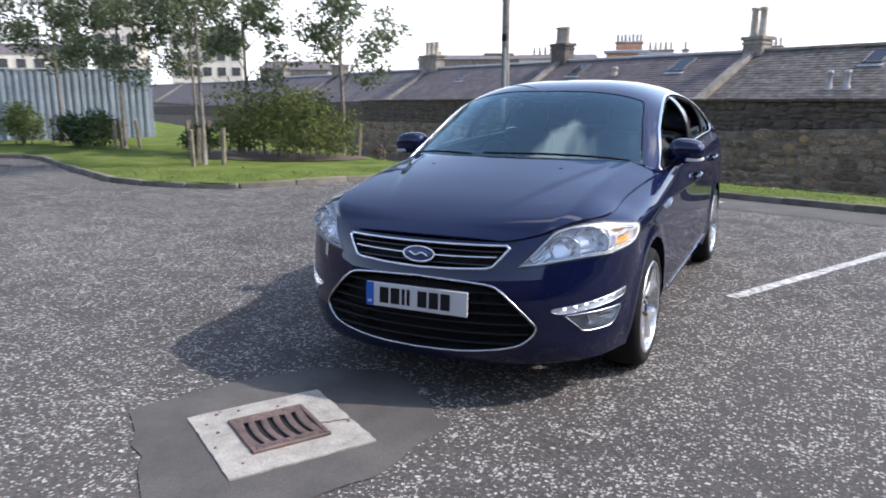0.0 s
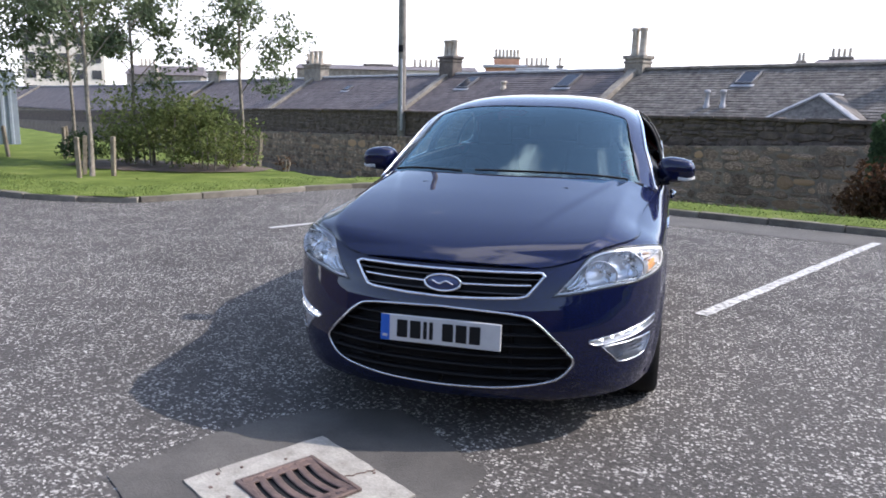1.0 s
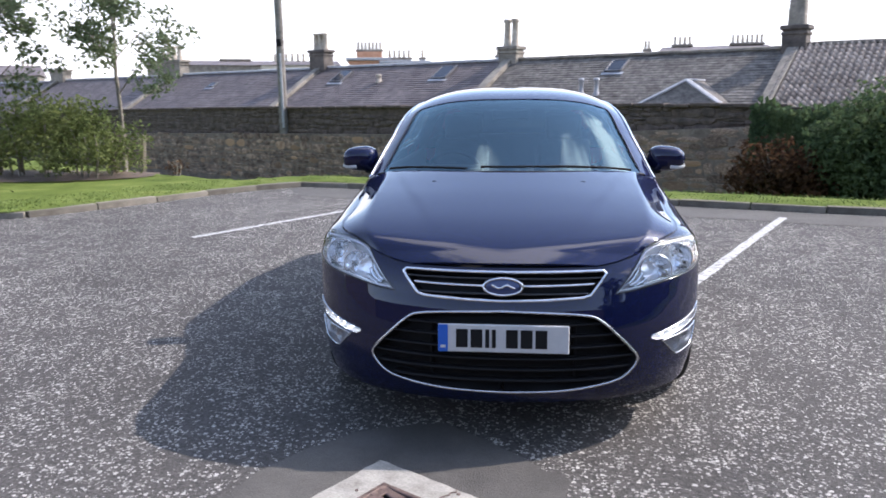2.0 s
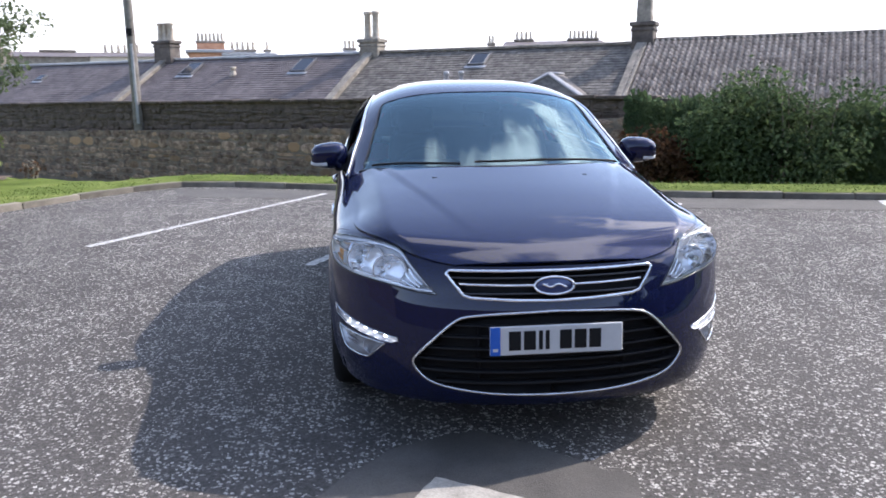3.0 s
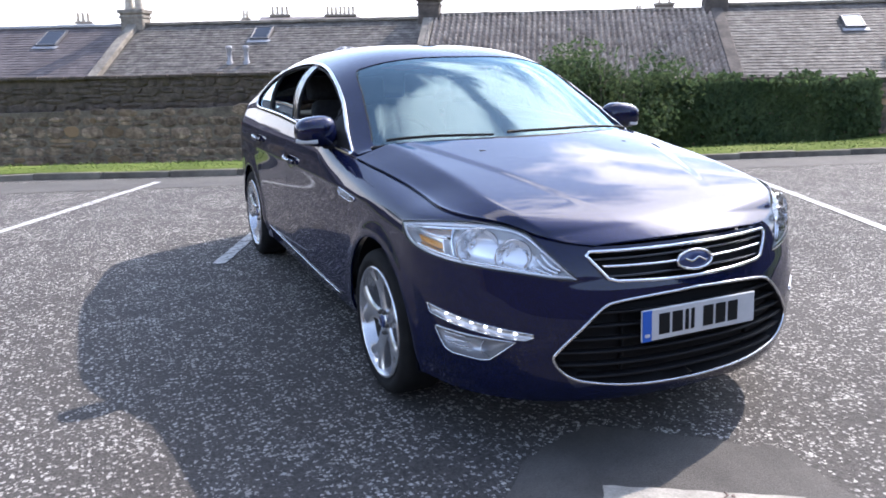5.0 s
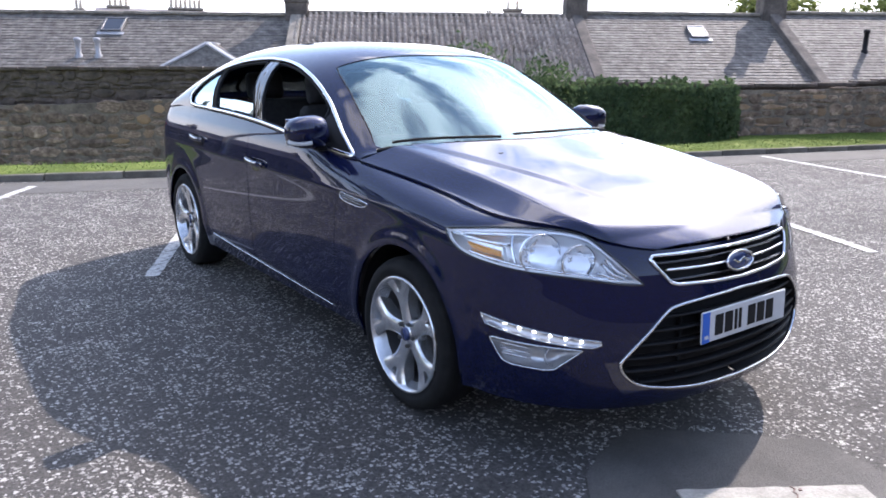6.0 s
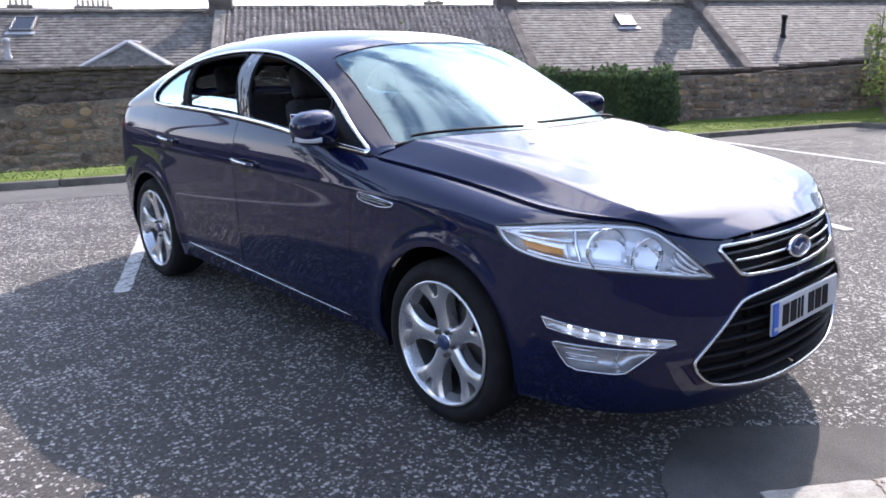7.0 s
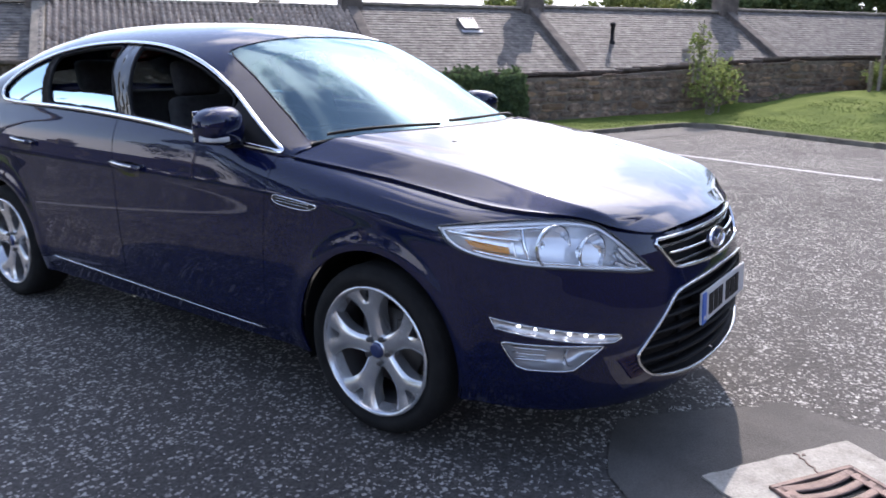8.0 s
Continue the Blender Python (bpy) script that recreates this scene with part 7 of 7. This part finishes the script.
cottage(-31.6, -20.1, "purple", "low stone cottage with a dark purple slate roof", [skew(11.5), lambda r, z: chimney(r, 11.5, z, 1.05, 3.5, 3, M_DARKSTONE, 4.3, M_CLAY), lambda r, z: skylight(r, 4.8, 0.85, z, 0.5, 0.3)])
cottage(-20.1, -9.9, "purple", "low stone cottage with a dark slate roof and two roof lights", [skew(10.2), lambda r, z: chimney(r, 10.2, z, 0.85, 3.2, 2, M_SANDSTONE, 4.25, M_CLAY), lambda r, z: skylight(r, 2.05, 0.35, z, 0.72, 0.7), lambda r, z: skylight(r, 7.6, 0.3, z, 0.72, 0.7), lambda r, z: vent_pipe(r, 4.55, 1.05, z, 0.3, 0.09, M_CLAY)])
cottage(-9.9, 0.0, "slate", "low stone cottage with a grey slate roof", [skew(9.9, M_SANDSTONE), lambda r, z: chimney(r, 9.9, z, 0.75, 3.35, 1, M_DARKSTONE, 4.8, M_SANDSTONE, 0.6, True), lambda r, z: skylight(r, 4.6, 0.35, z, 0.6, 0.55), lambda r, z: vent_pipe(r, 4.05, 1.95, z, 0.5, 0.07, M_ROOFLEAD), lambda r, z: vent_pipe(r, 4.58, 1.95, z, 0.5, 0.07, M_ROOFLEAD)])
cottage(0.0, 8.7, "pantile", "low cottage with a weathered clay pantile roof", [skew(8.7, M_DARKSTONE), lambda r, z: chimney(r, 8.7, z, 0.75, 3.75, 1, M_DARKSTONE, 4.6, M_SANDSTONE, 0.6, True)])
cottage(8.7, 15.1, "slate", "low cottage with a sunlit grey slate roof and a roof light", [skew(6.4, M_DARKSTONE), lambda r, z: chimney(r, 6.4, z, 0.85, 3.9, 2, M_DARKSTONE, 4.6, M_CLAY), lambda r, z: skylight(r, 3.6, 0.7, z, 0.55, 0.5, True)])
cottage(15.1, 23.6, "slate", "low cottage with a sunlit grey slate roof", [skew(8.5, M_DARKSTONE), lambda r, z: chimney(r, 8.5, z, 0.9, 3.9, 2, M_DARKSTONE, 4.6, M_CLAY), lambda r, z: vent_pipe(r, 2.05, 1.85, z, 0.65, 0.07, M_BLACK), lambda r, z: vent_pipe(r, 4.6, 2.45, z, 0.22, 0.1, M_SANDSTONE)])
cottage(23.6, 34.0, "slate", "low cottage with a sunlit grey slate roof", [skew(10.7, M_DARKSTONE), lambda r, z: chimney(r, 10.7, z, 0.9, 4.0, 2, M_DARKSTONE, 4.7, M_CLAY)])

# plain unseen walls, added behind the walker to close the place and darken reflections
for nm, x, y, w, turn in (("wall_south", -11.5, -20.0, 66.0, 0.0), ("wall_west", -44.0, -10.0, 26.0, 90.0), ("wall_east", 20.5, -8.5, 23.0, 90.0)):
    ob = part(nm, box_bm((w, 0.5, 9.6), (0, 0, 3.0), 0.03), M_DARKSTONE, None, "added unseen dark wall that closes the place and darkens reflections", kind="structure")
    ob["category"] = "wall"
    ob.matrix_world = pose(x, y, 0, 0, 0, turn)


# ---- the fence of profiled sheet ----
def fence():
    a, b = np.array((-18.85, 17.15)), np.array((-30.5, 4.9))
    d = (b - a) / np.linalg.norm(b - a)
    root = thing("fence", pose(a[0], a[1], 0.02, 0, 0, math.degrees(math.atan2(d[1], d[0]))), "tall blue-grey profiled steel sheet fence", "fence")
    prof, x = [], 0.0
    while x < 0.98:
        prof += [(x, 0.0), (x + 0.085, 0.0), (x + 0.105, 0.045), (x + 0.175, 0.045)]
        x += 0.195
    prof.append((0.975, 0.0))
    verts = [(x, y, z) for z in (0.0, 2.12) for x, y in prof]
    n = len(prof)
    me = bpy.data.meshes.new("fence_sheet")
    me.from_pydata(verts, [], [(i, i + 1, n + i + 1, n + i) for i in range(n - 1)])
    me.materials.append(M_FENCE)
    length = np.linalg.norm(b - a)
    rnd = random.Random(9)
    for i in range(int(length / 0.975)):
        ob = new("fence_sheet", me)
        ob.parent = root
        ob.location = (i * 0.975, rnd.uniform(0, 0.006), rnd.uniform(-0.012, 0.012))
    for i in range(0, int(length / 2.925) + 1):
        part("post", box_bm((0.10, 0.10, 2.1), (i * 2.925, -0.09, 1.05), 0.008), M_FENCE, root)
    for z in (0.25, 1.85):
        part("rail", box_bm((length, 0.05, 0.08), (length / 2, -0.035, z), 0.006), M_FENCE, root)
    part("cap", box_bm((length, 0.09, 0.03), (length / 2, 0.02, 2.135), 0.004), M_FENCE, root)
    return root


fence()

# ---- pole by the wall ----
pole = thing("utility_pole", pose(*on_wall(-4.35, -0.13), wall_low(-4.35) - 0.02), "tall weathered timber pole beside the wall", "pole")
v, f = lathe([(0.125, 0), (0.12, 2.0), (0.105, 6.0), (0.09, 9.6), (0.001, 9.65)], 16)
link_mesh("shaft", v, f, M_POLE, pole, True)
part("cable_guard", box_bm((0.07, 0.05, 2.1), (0.03, -0.125, 1.25), 0.01), M_ROOFLEAD, pole)
part("sign_plate", box_bm((0.16, 0.012, 0.2), (0, -0.125, 2.6), 0.004), M_BLACK, pole)

# ---- trees and shrubs ----
T_LABEL = "slender young tree with loose grey-green leaves, tied to stakes"
tree(-10.6, 10.85, 0.12, 5.6, 1.25, 4590, 3, T_LABEL, 0.36, leaf=0.10)
tree(-9.5, 13.9, 0.12, 5.4, 1.15, 6210, 5, T_LABEL, 0.30, leaf=0.10)
tree(-11.9, 13.6, 0.12, 5.4, 1.1, 6210, 8, T_LABEL, 0.33, leaf=0.10)
tree(-15.6, 13.3, 0.12, 5.6, 1.5, 9450, 12, T_LABEL, 0.30, leaf=0.10)
tree(-14.0, 14.1, 0.12, 5.2, 1.2, 5670, 17, T_LABEL, 0.34, leaf=0.10)
tree(-18.7, 13.9, 0.12, 5.4, 1.4, 8100, 23, T_LABEL, 0.34, leaf=0.10)
tree(15.6, 4.9, 0.62, 4.6, 1.1, 1600, 29, T_LABEL, 0.5, leaf=0.12)
shrub(-10.95, 13.2, 0.12, 3.1, 2.0, 1.75, 6800, 31, "dense green shrub with pale bare stems in a soil bed", M_LEAF_BUSH, 0.085, 6)
shrub(-9.55, 12.9, 0.12, 1.9, 1.5, 1.2, 2900, 37, "low green shrub with bare stems in a soil bed", M_LEAF_BUSH, 0.08, 6)
shrub(-12.4, 12.6, 0.14, 0.9, 0.8, 0.75, 900, 38, "small dark green shrub beside a staked tree", M_LEAF_IVY, 0.08, 5)
shrub(-19.4, 13.2, 0.12, 1.3, 1.0, 1.15, 2200, 41, "yellow-green shrub by the sheet fence", M_LEAF_LIGHT, 0.09)
shrub(-17.0, 13.3, 0.12, 2.5, 1.2, 0.9, 3600, 43, "low dark green shrub on the grass", M_LEAF_IVY, 0.09)
shrub(-8.1, 13.2, 0.12, 0.4, 0.4, 0.34, 60, 44, "sparse twiggy seedling on bare soil", M_LEAF_RED, 0.07, 7)
shrub(*on_wall(21.0, 0.55), 0.2, 1.25, 0.9, 1.5, 700, 47, "pale green elder shrub growing against the wall", M_LEAF_LIGHT, 0.11, 8)
shrub(*on_wall(20.65, 0.4), 0.9, 0.45, 0.4, 1.35, 240, 48, "thin yellow-green shoot above the wall", M_LEAF_LIGHT, 0.1, 4)
shrub(*on_wall(26.0, 0.5), 0.6, 1.3, 0.8, 0.8, 800, 49, "low pale shrub on the grass bank", M_LEAF_LIGHT, 0.11, 6)
shrub(*on_wall(11.9, 0.75), -0.45, 3.1, 1.3, 2.35, 16000, 53, "large dark green laurel bush against the wall", M_LEAF_IVY, 0.095, 10, math.degrees(WALL_A))
shrub(*on_wall(9.8, 0.75), -0.45, 1.7, 0.9, 1.25, 2400, 57, "russet and green shrub against the wall", M_LEAF_RED, 0.11, 8, math.degrees(WALL_A))


def ivy(s0, s1, count, seed):
    """A mat of ivy leaves hanging on the wall's face and over its coping."""
    pick = np.random.RandomState(seed)
    s = pick.uniform(s0, s1, count)
    edge = 0.25 * np.sin(s * 3.1) + 0.15 * np.sin(s * 7.7)
    top = np.array([wall_top(q) for q in s]) + 0.05 + 0.06 * np.sin(s * 5) + 0.05 * pick.normal(size=count)
    z = -0.7 + (top + 0.7) * pick.uniform(0, 1, count) ** 0.8
    keep = (s > s0 + 0.3 + edge) & (s < s1 - 0.3 + edge)
    s, z = s[keep], z[keep]
    m = len(s)
    depth = 0.08 + 0.16 * (0.5 + 0.5 * np.sin(s * 2.3 + z * 3)) * pick.uniform(0.3, 1.2, m)
    over = z > np.array([wall_top(q) for q in s])
    depth[over] -= pick.uniform(0.1, 0.45, over.sum())
    c = np.stack([s, -depth, z], -1)
    a = np.stack([pick.normal(0, 0.5, m), pick.normal(-0.25, 0.25, m), -1 + pick.normal(0, 0.4, m)], -1)
    a /= np.linalg.norm(a, axis=1)[:, None]
    b = np.cross(a, np.stack([pick.normal(0, 0.4, m), -np.ones(m), pick.normal(0.5, 0.4, m)], -1))
    b /= np.linalg.norm(b, axis=1)[:, None]
    ln = 0.10 * pick.uniform(0.6, 1.3, m)[:, None]
    up = np.cross(b, a) * ln * 0.12
    v = np.stack([c - a * ln * 0.5, c + b * ln * 0.38 + up, c + a * ln * 0.5, c - b * ln * 0.38 + up], 1).reshape(-1, 3)
    root = thing("ivy", pose(WALL_P[0], WALL_P[1], 0, 0, 0, math.degrees(WALL_A)), "dark green ivy covering the stone wall", "ivy", kind="stuff")
    link_mesh("foliage", v, [(4 * i, 4 * i + 1, 4 * i + 2, 4 * i + 3) for i in range(m)], M_LEAF_IVY, root)


ivy(8.6, 16.75, 19000, 3)

# ---- grass blades on the nearest verge, one soft mat ----
def blades(count, seed, first=5, deep=1.1):
    pick = random.Random(seed)
    k = dense(KERB[first:], 0.05, False)
    verts, faces = [], []
    for i in range(count):
        q = pick.randrange(len(k) - 1)
        t = k[q + 1] - k[q]
        t = t / (np.linalg.norm(t) + 1e-9)
        c = pick.uniform(0.03, deep)
        x, y = k[q][0] - t[1] * c, k[q][1] + t[0] * c
        z = lawn_height(x, y, c) - 0.01
        a, h, w = pick.uniform(0, 6.28), pick.uniform(0.015, 0.04), 0.010
        dx, dy = math.cos(a) * w, math.sin(a) * w
        lx, ly = pick.uniform(-0.03, 0.03), pick.uniform(-0.03, 0.03)
        o = len(verts)
        verts += [(x - dx, y - dy, z), (x + dx, y + dy, z), (x + lx, y + ly, z + h)]
        faces.append((o, o + 1, o + 2))
    ob = link_mesh("grass_blades", verts, faces, M_BLADE)
    return tagged(ob, "short uneven grass along the kerb", "grass", kind="stuff")


blades(26000, 6)
blades(22000, 8, -6, 3.6)

# ---- beyond the cottages ----
def far_building(name, x, y, turn, w, d, top, mat, label, stacks=(), windows=None, gable=False):
    root = thing(name, pose(x, y, -1.8, 0, 0, turn), label, "building", "buildings beyond the cottages")
    h = top + 1.8
    part("wall", box_bm((w, d, h), (0, 0, h / 2), 0.05), mat, root)
    if gable:
        verts = [(-w / 2 - 0.2, -d / 2 - 0.2, h), (w / 2 + 0.2, -d / 2 - 0.2, h), (w / 2 + 0.2, d / 2 + 0.2, h), (-w / 2 - 0.2, d / 2 + 0.2, h), (-w / 2, 0, h + gable), (w / 2, 0, h + gable)]
        link_mesh("roof", verts, [(0, 1, 5, 4), (2, 3, 4, 5), (1, 2, 5), (3, 0, 4), (0, 3, 2, 1)], M_SLATE_P, root)
    else:
        part("roof", box_bm((w + 0.5, d + 0.5, 0.25), (0, 0, h + 0.12), 0.04), M_ROOFLEAD, root)
    if windows:
        nx, nz, ww, wh = windows
        for i in range(nx):
            for j in range(nz):
                px, pz = -w / 2 + w * (i + 0.5) / nx, h - 1.6 - j * 2.7
                wd = part("window", box_bm((ww + 0.16, 0.10, wh + 0.16), (px, -d / 2 - 0.02, pz), 0.01), M_RENDER, root)
                part("pane", box_bm((ww, 0.04, wh), (px, -d / 2 - 0.065, pz)), M_WINDOW, wd)
    for sx, sw, st, pots, pm in stacks:
        chh = st + 1.8
        base = h - 0.5
        ch = part("chimney", box_bm((sw, 0.9, chh - base), (sx, 0, (chh + base) / 2), 0.03), pm, root)
        part("cap", box_bm((sw + 0.2, 1.1, 0.18), (sx, 0, chh), 0.03), M_SANDSTONE, ch)
        for i in range(pots):
            px = sx + (i - (pots - 1) / 2) * sw / max(pots, 1)
            pv, pf = lathe([(0.15, 0), (0.13, 0.1), (0.11, 0.6), (0.13, 0.68), (0.07, 0.68)], 8)
            link_mesh("pot", [(a + px, b, c + chh + 0.08) for a, b, c in pv], pf, M_CLAY, ch, True)
    return root


far_building("tower_block", -116, 100, 40, 7.6, 12, 23, M_RENDER, "tall cream tower block with white-framed windows", windows=(3, 7, 1.5, 1.5))
far_building("apartment_block", -105.5, 111, 38, 12.6, 12, 12.1, M_RENDER, "cream apartment block among the trees", windows=(5, 4, 1.5, 1.5))
far_building("apartment_block", -130, 89, 48, 22, 12, 8.0, M_RENDER, "low cream apartment block behind the sheet fence", windows=(8, 2, 1.5, 1.5), gable=2)
far_building("tenement", -52.0, 68.0, 30, 7, 8, 3.7, M_SANDSTONE, "grey stone tenement with chimneys", [(-2, 1.6, 4.6, 4, M_SANDSTONE), (2.4, 1.2, 4.4, 3, M_SANDSTONE)], gable=1.0)
far_building("tenement", -35.0, 77.0, 25, 12, 8, 4.7, M_SANDSTONE, "grey stone tenement with chimneys", [(-4.5, 1.4, 5.6, 3, M_DARKSTONE), (2.5, 3.0, 5.4, 0, M_SANDSTONE)], gable=0.6)
far_building("tenement", -22.5, 67.8, 16, 6.5, 8, 4.2, M_RENDER, "pale rendered tenement with a pot-lined stack", [(-1.0, 3.0, 4.6, 6, M_RENDER)], gable=0.5)
far_building("tenement", -16.6, 69.2, 12, 3.4, 6, 4.6, M_ORANGE, "orange brick chimney gable above the roofs", [(0.1, 2.3, 5.6, 7, M_ORANGE)])
far_building("tenement", -13.4, 70.0, 10, 4.0, 7, 4.3, M_SANDSTONE, "grey tenement with a long row of pots", [(-0.5, 2.2, 4.9, 5, M_ROOFLEAD), (1.6, 0.5, 4.9, 1, M_ROOFLEAD)])
far_building("tenement", -4.6, 70.6, 4, 3.0, 7, 4.3, M_SANDSTONE, "grey tenement with three pots", [(0, 1.1, 5.0, 3, M_ROOFLEAD)])
far_building("tenement", 13.5, 68.5, -12, 8.5, 8, 4.8, M_SANDSTONE, "grey stone tenement with stacks of chimney pots", [(-2.6, 1.6, 5.6, 4, M_SANDSTONE), (2.6, 2.6, 5.6, 7, M_DARKSTONE)], gable=0.7)
far_building("tenement", 7.9, 69.6, -6, 2.4, 7, 4.5, M_SANDSTONE, "grey tenement with a single stack", [(0.2, 0.6, 5.3, 2, M_SANDSTONE)])
far_building("tenement", 40.6, 55.4, -36, 4.0, 7, 4.9, M_DARKSTONE, "dark stone tenement with a tall stack", [(0.4, 1.6, 6.0, 2, M_DARKSTONE), (-1.7, 0.5, 5.2, 2, M_SANDSTONE)])
for x, y, sp, hh, sd in ((66, 33, 5.2, 10.0, 61), (78, 26, 6.0, 11.0, 63), (58, 41, 4.0, 9.0, 67)):
    ob = tree(x, y, -1.75, hh, sp, 2600, sd, "broad green tree far behind the cottages", 0.35, stakes=0, mat=M_LEAF_BUSH, leaf=0.6)
    ob["group"] = "far trees"
for x, y, sp, hh, sd in ((66, 23.5, 4.5, 10.0, 81), (68, 18.5, 4.6, 10.2, 82), (70, 13.2, 4.8, 10.4, 83), (71, 7.5, 4.6, 10.2, 84)):
    ob = tree(x, y, -1.75, hh, sp, 4200, sd, "broad dark green tree far behind the cottages", 0.3, stakes=0, mat=M_LEAF_IVY, leaf=0.6, thick=4.0)
    ob["group"] = "far trees"
for x, y, hh, sp, sd in ((17.5, 0.8, 9.0, 2.3, 71), (21.5, -3.5, 10.0, 2.8, 73), (14.0, -4.6, 10.5, 3.0, 62), (11.5, -9.5, 9.5, 2.8, 63)):
    ob = tree(x, y, 0.4, hh, sp, 7000, sd, "broad dark green tree on the verge of the car park", 0.2, stakes=0, mat=M_LEAF_IVY, leaf=0.26, thick=3.5)
    ob["group"] = "trees beside the car park"

# lean-to behind the wall
px, py = on_wall(29.5, -2.2)
shed = thing("lean_to", pose(px, py, 0, 0, 0, math.degrees(WALL_A)), "low lean-to with a dark gutter behind the wall", "shed")
part("wall", box_bm((13, 2.4, 2.9), (0, 0, -0.26), 0.03), M_DARKSTONE, shed)
part("roof", box_bm((13.4, 2.9, 0.06), (0, 0, 1.20), 0.02), M_SLATE_P, shed)
part("gutter", box_bm((13.4, 0.08, 0.05), (0, -1.5, 1.18), 0.02), M_DARKSTONE, shed)

# small gabled porch roof that shows above the wall
gx, gy = RIDGE_P[0] + math.cos(RIDGE_A) * -2.15 + math.sin(RIDGE_A) * 3.2, RIDGE_P[1] + math.sin(RIDGE_A) * -2.15 - math.cos(RIDGE_A) * 3.2
porch = thing("porch", pose(gx, gy, 0, 0, 0, math.degrees(RIDGE_A)), "small slated porch gable with pale lead ridges", "porch")
verts = [(-1.4, -0.3, 1.1), (1.4, -0.3, 1.1), (0, 0.35, 1.9), (0, 2.6, 1.9), (-1.4, 2.6, 1.1), (1.4, 2.6, 1.1)]
link_mesh("roof", verts, [(0, 1, 2), (0, 2, 3, 4), (1, 5, 3, 2)], M_SLATE, porch)
for a, b in ((0, 2), (1, 2), (2, 3)):
    link_mesh("ridge", *sweep([verts[a], verts[b]], 0.16, 0.07, up=(0, -0.3, 1)), M_ROOFLEAD, porch)
part("wall", box_bm((2.3, 2.6, 2.6), (0, 1.2, -0.25), 0.02), M_SANDSTONE, porch)
